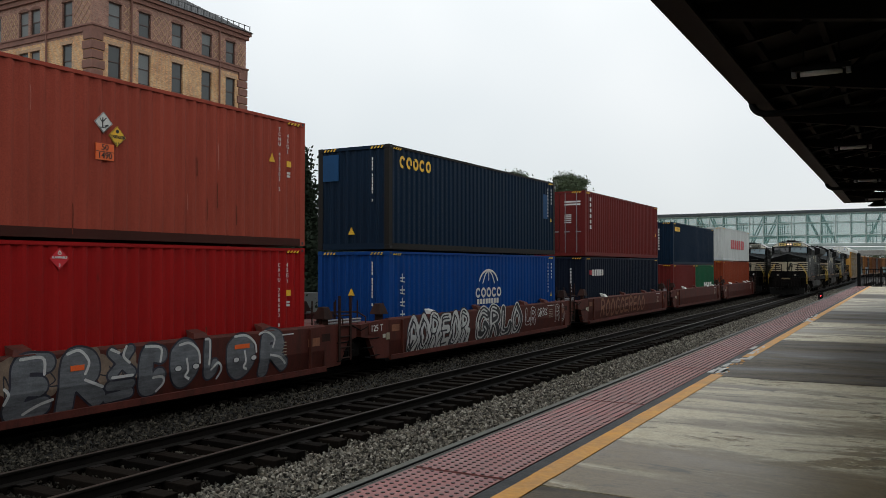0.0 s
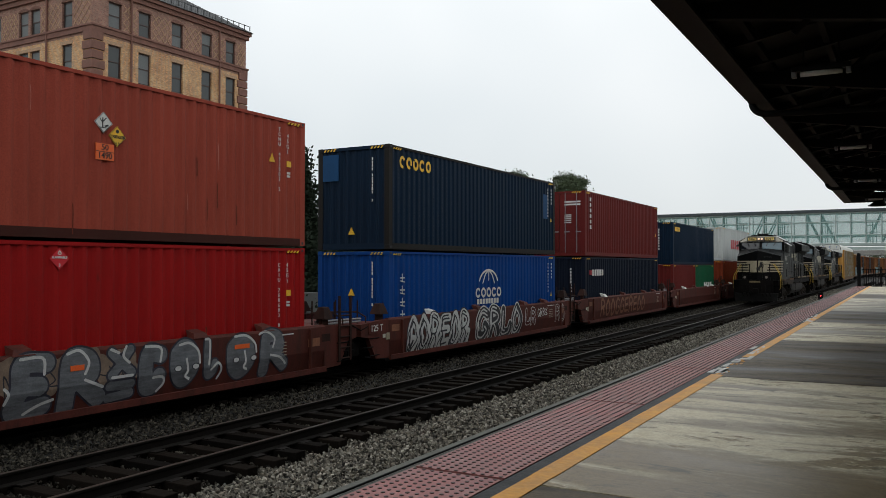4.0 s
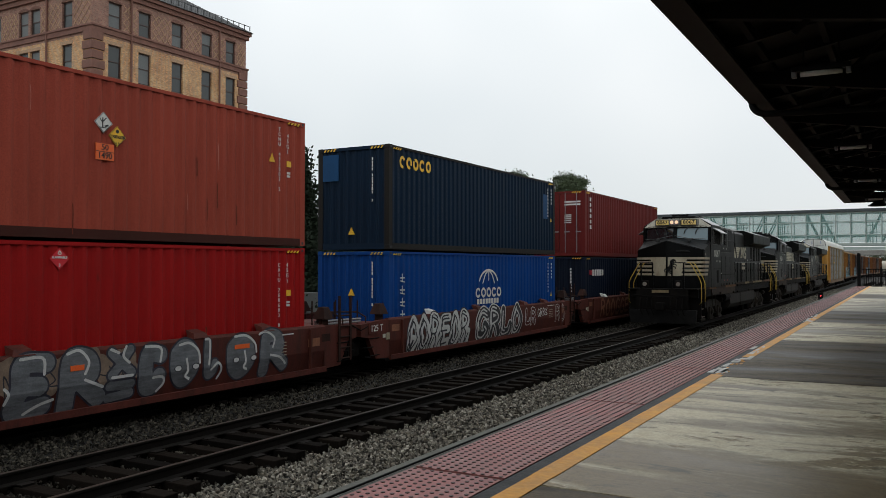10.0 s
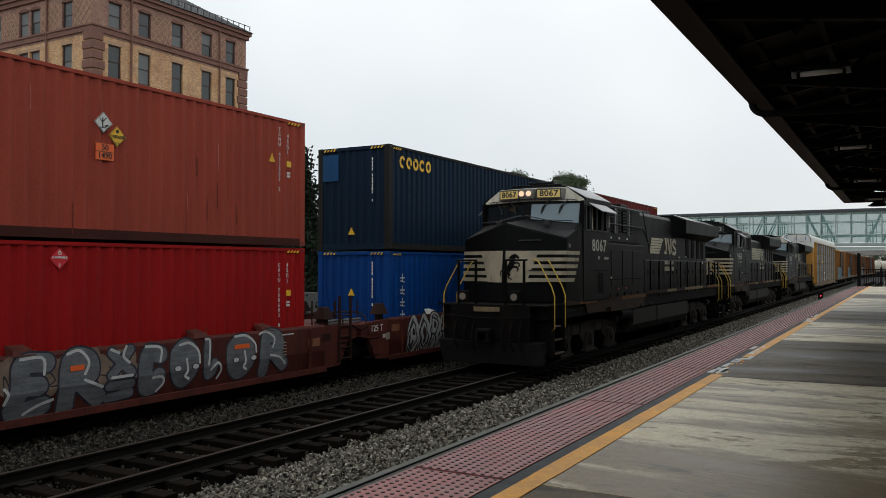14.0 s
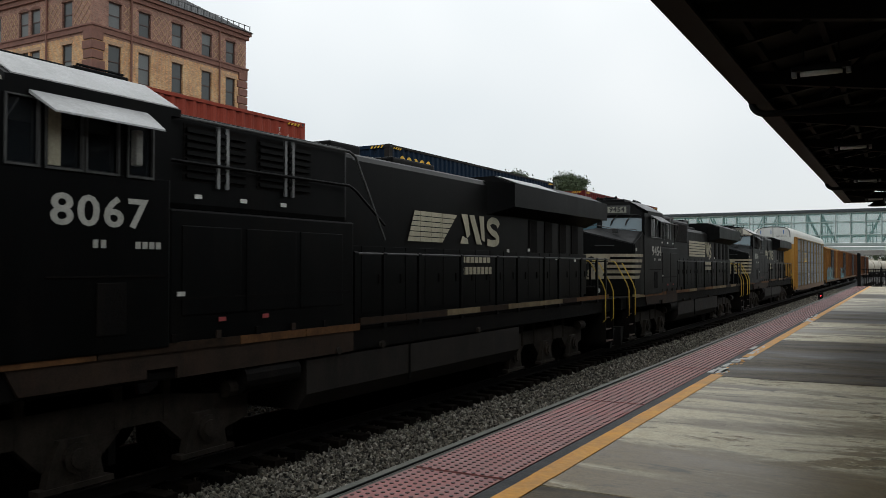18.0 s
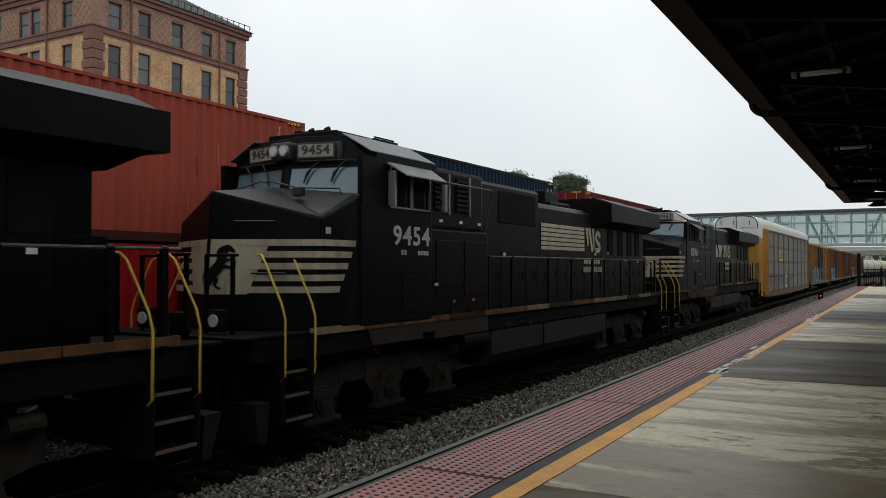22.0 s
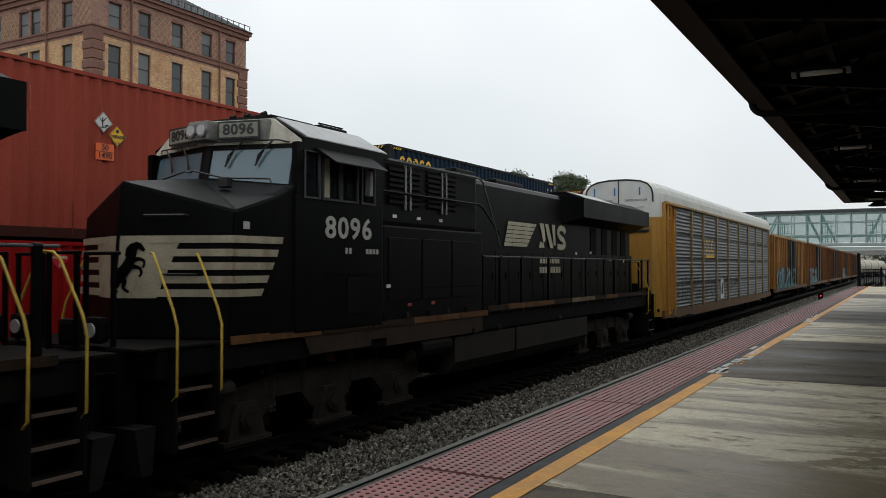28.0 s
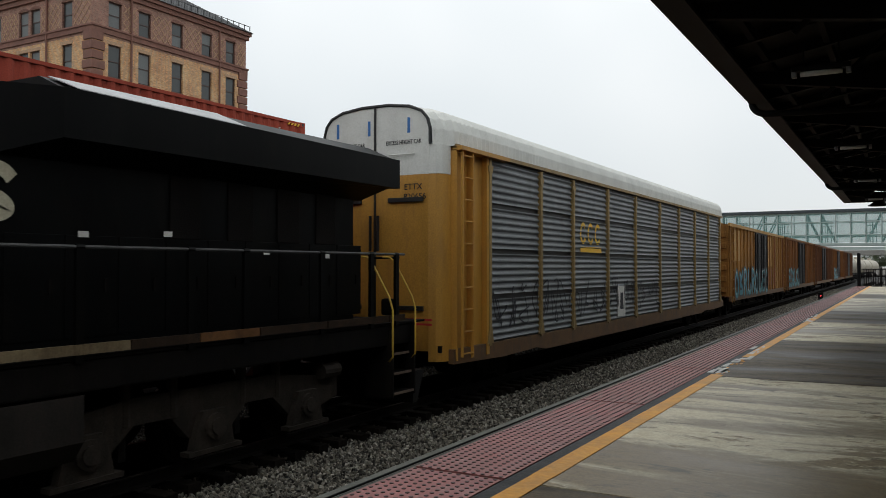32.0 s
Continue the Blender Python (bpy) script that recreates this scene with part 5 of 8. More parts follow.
def axle(parent, y, r, gauge_half=0.75, face=1.0, material=SOOT, prefix="wheel"):
    for s in (-1, 1):
        bm = B()
        tube(bm, [(s * (gauge_half - 0.07), y, r), (s * (gauge_half + 0.065), y, r)], r, 28)
        tube(bm, [(s * (gauge_half - 0.1), y, r), (s * (gauge_half - 0.07), y, r)], r + 0.03, 28)
        part("wheel", bm, material, parent)
    bm = B()
    tube(bm, [(-0.7, y, r), (0.7, y, r)], 0.08, 10)
    part("axle", bm, material, parent)


def freight_truck(parent, y, base=1.78, r=0.46):
    """A two-axle freight truck."""
    for s in (-1, 1):
        bm = B()
        prism(bm, [(y - base / 2 - 0.3, r + 0.12), (y - base / 2 - 0.3, r - 0.05), (y - base / 2 + 0.28, r - 0.06), (y - 0.45, 0.2), (y + 0.45, 0.2), (y + base / 2 - 0.28, r - 0.06), (y + base / 2 + 0.3, r - 0.05), (y + base / 2 + 0.3, r + 0.12), (y + 0.45, r + 0.3), (y - 0.45, r + 0.3)], "x", s * 0.98 - 0.06, s * 0.98 + 0.06)
        f = part("side_frame", bm, SOOT, parent)
        for dy in (-0.18, 0, 0.18):
            bm = B()
            tube(bm, [(s * 1.05, y + dy, 0.26), (s * 1.05, y + dy, 0.6)], 0.06, 8)
            part("spring", bm, SOOT, f)
        for e in (-1, 1):
            bm = B()
            tube(bm, [(s * 1.02, y + e * base / 2, r), (s * 1.12, y + e * base / 2, r)], 0.11, 12)
            part("bearing_cap", bm, SOOT, f)
    for e in (-1, 1):
        axle(parent, y + e * base / 2, r)


# well cars --------------------------------------------------------------
GRAFGREY = mat("grey spray paint", (0.135, 0.14, 0.15), 0.6, vary=0.4, scale=2.5, dirt=0.5, dirt_color=(0.05, 0.05, 0.055), streak=0.15)
GRAFSLATE = mat("slate blue spray outline", (0.02, 0.02, 0.034), 0.6, vary=0.3, scale=3, dirt=0.4)
GRAFDARK = mat("dark spray outline", (0.014, 0.014, 0.02), 0.6, vary=0.2)
GRAFWHITE = mat("white spray paint", (0.55, 0.55, 0.53), 0.6, vary=0.1)
GRAFBROWN = mat("tan spray paint", (0.19, 0.13, 0.09), 0.6, vary=0.4, scale=4)

GRAFRUST = mat("rust-orange spray paint", (0.2, 0.075, 0.035), 0.65, vary=0.3, scale=3)

LABELWHITE = mat("aged white paper label", (0.45, 0.42, 0.35), 0.7, vary=0.2)

# letter skeletons inside a unit box (y to the right, z up)
SKEL = [
    [[(0.9, 0.95), (0.15, 0.9), (0.1, 0.5), (0.15, 0.08), (0.9, 0.05)], [(0.12, 0.5), (0.8, 0.52)]],
    [[(0.15, 0.0), (0.12, 0.95), (0.7, 0.95), (0.85, 0.7), (0.6, 0.5), (0.2, 0.48)], [(0.5, 0.48), (0.95, 0.0)]],
    [[(0.1, 0.85), (0.5, 0.7), (0.9, 0.95)], [(0.5, 0.7), (0.15, 0.4), (0.6, 0.35), (0.9, 0.1), (0.1, 0.05)]],
    [[(0.95, 0.85), (0.5, 1.0), (0.1, 0.6), (0.2, 0.1), (0.7, 0.0), (0.95, 0.25), (0.7, 0.45)]],
    [[(0.5, 0.98), (0.1, 0.6), (0.2, 0.05), (0.7, 0.0), (0.9, 0.5), (0.5, 0.98)]],
    [[(0.2, 0.98), (0.15, 0.1), (0.9, 0.05), (0.95, 0.3)]],
    [[(0.5, 1.0), (0.08, 0.55), (0.3, 0.02), (0.8, 0.05), (0.92, 0.6), (0.5, 1.0)]],
    [[(0.15, 0.0), (0.15, 0.98), (0.75, 0.95), (0.85, 0.65), (0.2, 0.5)], [(0.45, 0.5), (0.98, 0.02)]],
]


def sill_x(z):
    """The well car's side: upright above, leaning in below."""
    return 0.0 if z > 0.62 else -0.25 * (0.62 - z)


def stroke(bm, lines, width, x, lift, bend=False, step=0.03):
    """Sprayed strokes of one width, grown together into one sheet with round ends and joints."""
    if not isinstance(lines[0], list):
        lines = [lines]
    P = np.array([(p[0], p[1]) for ln in lines for p in ln[:-1]])
    Q = np.array([(p[0], p[1]) for ln in lines for p in ln[1:]])
    r = width / 2
    step = min(step, width * 0.45)
    lo, hi = np.minimum(P, Q).min(0) - r - step, np.maximum(P, Q).max(0) + r + step
    us, vs = np.arange(lo[0], hi[0] + step, step), np.arange(lo[1], hi[1] + step, step)
    G = np.stack(np.meshgrid(us, vs, indexing="ij"), -1)
    D = np.full(G.shape[:2], 9.0)
    for p, q in zip(P, Q):
        e = q - p
        t = np.clip(((G - p) @ e) / max(1e-9, e @ e), 0, 1)
        D = np.minimum(D, np.linalg.norm(G - p - t[..., None] * e, axis=-1))
    F = r - D
    cache = {}

    def vert(key, u, v):
        if key not in cache:
            cache[key] = bm.verts.new((x + lift + (sill_x(v) if bend else 0.0), u, v))
        return cache[key]
    for i, j in np.argwhere(np.maximum.reduce([F[:-1, :-1], F[1:, :-1], F[:-1, 1:], F[1:, 1:]]) > 0):
        i, j = int(i), int(j)
        for tri in (((i, j), (i + 1, j), (i + 1, j + 1)), ((i, j), (i + 1, j + 1), (i, j + 1))):
            poly = []
            for a, b in zip(tri, tri[1:] + tri[:1]):
                fa, fb = F[a], F[b]
                if fa > 0:
                    poly.append(vert(a, us[a[0]], vs[a[1]]))
                if (fa > 0) != (fb > 0):
                    t = fa / (fa - fb)
                    poly.append(vert((min(a, b), max(a, b)), us[a[0]] + t * (us[b[0]] - us[a[0]]), vs[a[1]] + t * (vs[b[1]] - vs[a[1]])))
            if len(poly) > 2:
                bm.faces.new(poly)


def letter(parent, x, strokes, fill, outline, shine, fat, edge, lift, bend, core=None, wild=0.0):
    """One graffiti letter of thick strokes: outline below, fill on it, a shine line on top."""
    lines = [stroke_points(ln, 5) for ln in strokes]
    b1, b2, b3 = B(), B(), B()
    stroke(b1, lines, fat + edge, x, 0.003 + lift, bend)
    stroke(b2, lines, fat, x, 0.0065 + lift, bend)
    hp = [Vector((p.x - fat * 0.02, p.y + fat * 0.22)) for p in lines[0][1:max(5, len(lines[0]) // 2)]]
    stroke(b3, hp, fat * 0.2, x, 0.010 + lift, bend)
    part("graffiti_outline", b1, outline, parent)
    part("graffiti_fill", b2, fill, parent, "sprayed graffiti letter")
    part("graffiti_shine", b3, shine, parent)
    if core is not None:
        b4 = B()
        stroke(b4, [[Vector((p.x - fat * 0.18 + wild * math.sin(14 * p.y), p.y - fat * 0.15)) for p in ln] for ln in lines], fat * 0.2, x, 0.012 + lift, bend)
        part("graffiti_inline", b4, core, parent)


def graffiti(parent, x, y0, y1, z0, z1, n, fill, outline, shine, fat, seed, order=None, edge=0.13, core=None, bend=False, wild=0.0, drips=0):
    rng = random.Random(seed)
    w = (y1 - y0) / n
    for k in range(n):
        sk = SKEL[(order[k] if order else rng.randrange(8))]
        lines = []
        for st in sk:
            lines.append([(y0 + k * w + (0.1 + p[0] * 0.8) * w + rng.uniform(-wild, wild), z0 + (z1 - z0) * (p[1] * 0.8 + 0.1) + rng.uniform(-0.02, 0.02)) for p in st])
        for q in range(drips):
            yy = y0 + (k + rng.uniform(0.1, 0.9)) * w
            lines.append([(yy, z0 + 0.35 * (z1 - z0)), (yy + rng.uniform(-0.08, 0.08), z0 + 0.05)])
        letter(parent, x, lines, fill, outline, shine, fat, edge, 0.0005 * (k % 5), bend, core, wild)


def well_car(k):
    y0 = YC[k] - 0.42
    y1 = YC[k] + L12 + 0.42
    c = thing("well_car", ("red-brown container well car covered in graffiti" if k < 3 else "red-brown container well car"), "rail car", "container well cars", at=(X2, 0, 0))
    for s in (1, -1):
        bm = B()
        prism(bm, [(s * 1.36, 0.14), (s * 1.385, 0.16), (s * 1.5, 0.62), (s * 1.5, 1.17), (s * 1.47, 1.22), (s * 1.36, 1.22)], "y", y0, y1)
        side = part("side_sill", bm, WELLRED, c)
        bm = B()
        box(bm, min(s * 1.5, s * 1.56), max(s * 1.5, s * 1.56), y0, y1, 0.12, 0.24)
        part("lower_flange", bm, WELLRED, side)
        for q in range(9):
            bm = B()
            yy = y0 + 0.6 + q * (y1 - y0 - 1.2) / 8
            if s < 0 or q in (0, 8):
                box(bm, s * 1.53 - 0.03, s * 1.53 + 0.03, yy, yy + 0.06, 0.24, 1.15)
                part("side_rib", bm, WELLRED, side)
            else:
                bm.free()
        for yy in (y0 + 2.2, y0 + 5.2, y0 + 8.9, y1 - 2.2):
            bm = B()
            hull(bm, [(s * 1.36, yy, 1.2), (s * 1.52, yy, 1.2), (s * 1.52, yy + 0.4, 1.2), (s * 1.36, yy + 0.4, 1.2)],
                 [(s * 1.24, yy + 0.05, 1.36), (s * 1.46, yy + 0.05, 1.3), (s * 1.46, yy + 0.35, 1.3), (s * 1.24, yy + 0.35, 1.36)])
            part("container_guide", bm, WELLRED if int(yy) % 2 else WHITE, side)
    bm = B()
    box(bm, -1.36, 1.36, y0, y1, 0.06, 0.12)
    part("well_floor", bm, SOOT, c)
    for ye, out in ((y0, -1), (y1, 1)):
        bm = B()
        ys = sorted((ye, ye + out * 1.3))
        rbox(bm, -1.34, 1.34, ys[0], ys[1], 0.82, 1.12, 0.02)
        part("end_platform", bm, WELLRED, c)
        bm = B()
        ys = sorted((ye, ye + out * 0.25))
        box(bm, -1.36, 1.36, ys[0], ys[1], 0.2, 0.82)
        part("bulkhead", bm, SOOT, c)
        bm = B()
        ys = sorted((ye + out * 0.25, ye + out * 1.45))
        rbox(bm, -0.4, 0.4, ys[0], ys[1], 0.5, 0.85, 0.03)
        part("draft_sill", bm, SOOT, c)
        for s in (-1, 1):
            bm = B()
            prism(bm, [(ye, 0.18), (ye, 1.2), (ye + out * 0.5, 1.18), (ye + out * 1.3, 1.12), (ye + out * 1.3, 0.82), (ye + out * 0.95, 0.76), (ye + out * 0.62, 0.2)], "x", s * 1.42 - 0.07, s * 1.42 + 0.07)
            part("end_bracket", bm, WELLRED, c)
            bm = B()
            box(bm, s * 1.3 - 0.05, s * 1.3 + 0.05, ye + out * 0.2 - 0.12, ye + out * 0.2 + 0.12, 1.12, 1.4)
            q = ye + out * 0.2
            hull(bm, [(s * 1.3 - 0.17, q - 0.2, 1.34), (s * 1.3 + 0.17, q - 0.2, 1.34), (s * 1.3 + 0.17, q + 0.2, 1.34), (s * 1.3 - 0.17, q + 0.2, 1.34)],
                 [(s * 1.3 - 0.08, q - 0.1, 1.62), (s * 1.3 + 0.08, q - 0.1, 1.62), (s * 1.3 + 0.08, q + 0.1, 1.62), (s * 1.3 - 0.08, q + 0.1, 1.62)])
            part("corner_guide", bm, WELLDIRT, c)
            for q in range(3):
                bm = B()
                yy = ye + out * (0.7 + 0.28 * (q % 2))
                zz = 0.3 + q * 0.22
                tube(bm, [(s * 1.5, yy - 0.22, zz), (s * 1.5, yy + 0.22, zz)], 0.016, 6)
                part("side_step", bm, SOOT, c)
        for xs_ in (0.4, 1.1):
            bm = B()
            tube(bm, [(xs_, ye + out * 0.9, 1.1), (xs_, ye + out * 0.9, 1.72)], 0.022, 6)
            part("grab_post", bm, WELLDIRT, c)
        bm = B()
        tube(bm, [(-0.4, ye + out * 0.9, 1.35), (0.4, ye + out * 0.9, 1.4), (1.1, ye + out * 0.9, 1.42), (1.36, ye + out * 0.9, 1.3), (1.36, ye + out * 0.9, 1.1)], 0.02, 6)
        part("grab_rail", bm, WELLDIRT, c)
        if out > 0:
            for dy in (0.55, 1.0):
                bm = B()
                box(bm, 1.5, 1.54, ye + dy - 0.03, ye + dy + 0.03, 0.3, 1.88)
                part("ladder_post", bm, WELLDIRT, c)
            for q in range(5):
                bm = B()
                tube(bm, [(1.52, ye + 0.55, 0.36 + 0.26 * q), (1.52, ye + 1.0, 0.36 + 0.26 * q)], 0.018, 6)
                part("ladder_rung", bm, WELLDIRT, c)
            bm = B()
            tube(bm, [(1.5, ye + 1.05, 1.15), (1.48, ye + 1.5, 0.98), (1.48, ye + 1.9, 1.08)], 0.02, 6)
            part("brake_hose", bm, SOOT, c)
            bm = B()
            tube(bm, [(0.95, ye + 0.62, 1.35), (1.02, ye + 0.62, 1.35)], 0.26, 18)
            part("brake_wheel", bm, SOOT, c)
            for q in range(4):
                bm = B()
                z = 0.35 + q * 0.2
                rbox(bm, 0.7 + 0.1 * (q % 2), 1.3, ye + 1.2, ye + 1.35 + 0.1 * q, z, z + 0.12, 0.02)
                part("brake_gear", bm, SOOT, c)
    bm = B()
    rbox(bm, -1.15, 1.15, y1 + 0.5, y1 + 2.3, 0.42, 0.86, 0.04)
    part("truck_bolster", bm, SOOT, c)
    bm = B()
    rbox(bm, -1.28, 1.28, y1 + 1.05, y1 + 1.75, 0.3, 1.05, 0.04)
    part("articulation", bm, SOOT, c)
    freight_truck(c, y1 + 1.4)
    if k == 0:
        rg = random.Random(77)
        for q in range(11):
            ya = 7.4 + q * 0.25
            bm = B()
            ring = [(ya + rg.uniform(0.12, 0.3) * math.cos(a), 0.72 + rg.uniform(0.2, 0.46) * math.sin(a)) for a in [2 * math.pi * i / 11 for i in range(11)]]
            stroke(bm, [Vector(p) for p in ring[:7]], 0.22, 1.5, 0.001 + 0.0001 * q, True)
            part("graffiti_patch", bm, GRAFBROWN, c, "tan sprayed patch")
            bm = B()
            stroke(bm, stroke_points([(ya + rg.uniform(-0.2, 0.2), rg.uniform(0.4, 1.1)) for _ in range(4)], 5), 0.022, 1.5, 0.0024, True)
            part("graffiti_scribble", bm, GRAFDARK, c)
        E_ = [[(0.95, 0.9), (0.3, 0.9), (0.24, 0.5), (0.12, 0.1), (0.9, 0.14)], [(0.25, 0.54), (0.75, 0.5)]]
        R_ = [[(0.15, 0.02), (0.2, 0.88), (0.62, 0.9), (0.7, 0.62), (0.35, 0.5)], [(0.42, 0.5), (0.92, 0.12)]]
        X_ = [[(0.1, 0.92), (0.5, 0.72), (0.95, 0.52)], [(0.88, 0.95), (0.45, 0.68), (0.1, 0.5)], [(0.05, 0.3), (0.95, 0.3)], [(0.05, 0.08), (0.95, 0.12)]]
        C_ = [[(0.92, 0.84), (0.35, 0.9), (0.2, 0.5), (0.3, 0.14), (0.65, 0.12), (0.85, 0.34)]]
        O_ = [[(0.25, 0.72), (0.5, 0.86), (0.75, 0.72), (0.76, 0.35), (0.5, 0.14), (0.26, 0.35), (0.25, 0.72)], [(0.4, 0.7), (0.6, 0.7), (0.6, 0.4), (0.4, 0.3), (0.4, 0.6)]]
        L_ = [[(0.35, 0.92), (0.32, 0.32), (0.5, 0.12), (0.8, 0.2), (0.85, 0.4)]]
        for q, (ya, yb, za, zb, sk, fat) in enumerate(((6.5, 7.55, 0.2, 1.2, R_, 0.25), (7.68, 8.44, 0.17, 1.23, E_, 0.22), (8.54, 9.48, 0.18, 1.22, R_, 0.22), (9.5, 10.08, 0.2, 1.22, X_, 0.1), (10.15, 10.76, 0.24, 1.18, C_, 0.22),
                                                       (10.84, 11.62, 0.28, 1.24, O_, 0.28), (11.66, 12.12, 0.32, 1.2, L_, 0.11), (12.28, 13.22, 0.27, 1.22, O_, 0.3), (13.3, 14.25, 0.28, 1.22, R_, 0.21))):
            fat += 0.03
            ya, yb, za, zb = ya + 0.3 * fat, yb - 0.25 * fat, za + 0.3 * fat, zb - 0.33 * fat
            letter(c, 1.5, [[(ya + u * (yb - ya), za + v * (zb - za)) for u, v in ln] for ln in sk], GRAFGREY, GRAFSLATE, GRAFGREY, fat * 1.22, 0.07, 0.002 + 0.0005 * (q % 3), True)
        # white highlight strokes on each letter
        for q, ctrl in enumerate((
                [(7.90, 1.15), (8.28, 1.14), (8.31, 0.88)],
                [(8.72, 1.16), (8.95, 1.20), (9.13, 1.00), (9.06, 0.80)],
                [(9.06, 0.70), (9.42, 0.54)],
                [(9.57, 1.16), (9.74, 1.09)],
                [(9.89, 1.19), (9.83, 1.03), (9.96, 0.90)],
                [(9.60, 0.67), (10.03, 0.67)],
                [(10.31, 1.15), (10.66, 1.10), (10.65, 0.85)],
                [(10.50, 0.57), (10.71, 0.56), (10.76, 0.44), (10.62, 0.30)],
                [(11.11, 1.11), (11.36, 1.13), (11.58, 0.97), (11.63, 0.73)],
                [(11.77, 1.17), (11.89, 1.12), (11.87, 0.67)],
                [(11.94, 0.56), (12.11, 0.68), (12.22, 0.53), (12.13, 0.36)],
                [(12.58, 1.16), (12.91, 1.16), (13.17, 0.99), (13.22, 0.80)],
                [(13.31, 1.16), (13.52, 1.20), (13.79, 1.05), (13.74, 0.85)],
                [(13.67, 0.69), (13.98, 0.61), (14.19, 0.45)],
                [(7.64, 0.72), (7.71, 0.63), (7.66, 0.48)],
                [(8.00, 0.28), (8.24, 0.39), (8.49, 0.45)])):
            bm = B()
            stroke(bm, stroke_points(ctrl, 5), 0.05, 1.5, 0.0145 + 0.0002 * q, True, 0.02)
            part("graffiti_highlight", bm, GRAFWHITE, c, "white sprayed highlight")
        for ya, yb, zz in ((11.08, 11.52, 0.67), (12.62, 13.14, 0.68)):
            for yy in (ya, yb):
                for r_, m_, lf in ((0.085, GRAFDARK, 0.016), (0.065, GRAFWHITE, 0.018)):
                    bm = B()
                    vs = [bm.verts.new((1.5 + lf, yy + r_ * 1.2 * math.cos(a), zz + r_ * 0.75 * math.sin(a))) for a in [2 * math.pi * q / 14 for q in range(14)]]
                    bm.faces.new(vs)
                    part("graffiti_eye", bm, m_, c, "sprayed eye")
            bm = B()
            ym = (ya + yb) / 2
            ribbon(bm, stroke_points([(ym - 0.02, zz + 0.18), (ym + 0.02, zz - 0.05), (ym - 0.05, zz - 0.16), (ym + 0.05, zz - 0.22)]), 0.05, 1.519)
            part("graffiti_nose", bm, GRAFWHITE, c)
        for yy, zz, sx in ((8.78, 0.87, 0.1), (12.58, 0.9, 0.165)):
            bm = B()
            box(bm, 1.5, 1.518, yy, yy + sx * 2.6, zz, zz + 0.09)
            part("decal", bm, MARKORANGE, c, "small orange decal")
    if k == 1:
        graffiti(c, 1.5, 19.3, 23.0, 0.2, 1.22, 6, GRAFWHITE, GRAFDARK, GRAFDARK, 0.25, 5, order=[4, 6, 1, 0, 6, 7], edge=0.075, core=GRAFDARK, bend=True, wild=0.045, drips=2)
        graffiti(c, 1.5, 23.5, 27.1, 0.22, 1.24, 4, GRAFDARK, GRAFWHITE, GRAFWHITE, 0.3, 6, order=[3, 7, 5, 6], edge=0.09, core=GRAFWHITE, bend=True, wild=0.02)
        graffiti(c, 1.5, 27.35, 28.4, 0.45, 1.1, 2, WELLRED, GRAFWHITE, WELLRED, 0.1, 7, edge=0.06, bend=True)
        graffiti(c, 1.5, 28.5, 29.5, 0.7, 1.05, 4, GRAFWHITE, WELLRED, GRAFWHITE, 0.04, 8, edge=0.01, bend=True)
        graffiti(c, 1.5, 30.3, 31.4, 0.4, 1.1, 2, WELLRED, GRAFWHITE, WELLRED, 0.08, 9, edge=0.05, bend=True)
        bm = B()
        box(bm, 1.3, 1.508, y0 - 0.98, y0 - 0.2, 0.86, 1.12)
        pl = part("number_plate", bm, WELLRED, c)
        lettering("marking", "125 T", 0.24, on_side(1.512, y0 - 0.6, 0.99), WHITE, pl)
    if k == 2:
        graffiti(c, 1.5, YC[2] + 1.2, YC[2] + 8.5, 0.3, 1.15, 10, GRAFRUST, WELLDIRT, GRAFRUST, 0.14, 9, edge=0.05, bend=True)
    for ya, yb, za, zb, m_, nm in ((y1 - 0.62, y1 - 0.2, 0.74, 0.93, GRAFRUST, "rust_patch"), (y1 - 0.12, y1 + 0.2, 0.82, 1.0, WELLDIRT, "side_plate"), (y0 + 0.12, y0 + 0.5, 0.86, 1.04, GRAFRUST, "rust_patch"),
                                  (y0 - 0.3, y0 - 0.18, 0.72, 0.82, LABELWHITE, "paper_label"), (y0 - 0.14, y0 + 0.02, 0.66, 0.84, STRIPE, "paper_label")):
        bm = B()
        rbox(bm, 1.46, 1.506, ya, yb, za, zb, 0.002)
        part(nm, bm, m_, c)
    for za in (1.2, 1.27):
        bm = B()
        tube(bm, [(1.18, y1 + 0.02, za), (1.18, y1 + 1.9, za - 0.02)], 0.028, 8)
        part("crossing_rail", bm, STEEL, c, "pale worn rail over the articulation")
    bars(c, "marking", WHITE, 1.503, y1 - 1.9, 1.1, 1, 0.75, 0.025, 0.03)
    bars(c, "marking", STRIPE, 1.503, y1 - 1.75, 0.93, 5, 0.36, 0.02, 0.05)
    return c


for k in range(5):
    well_car(k)

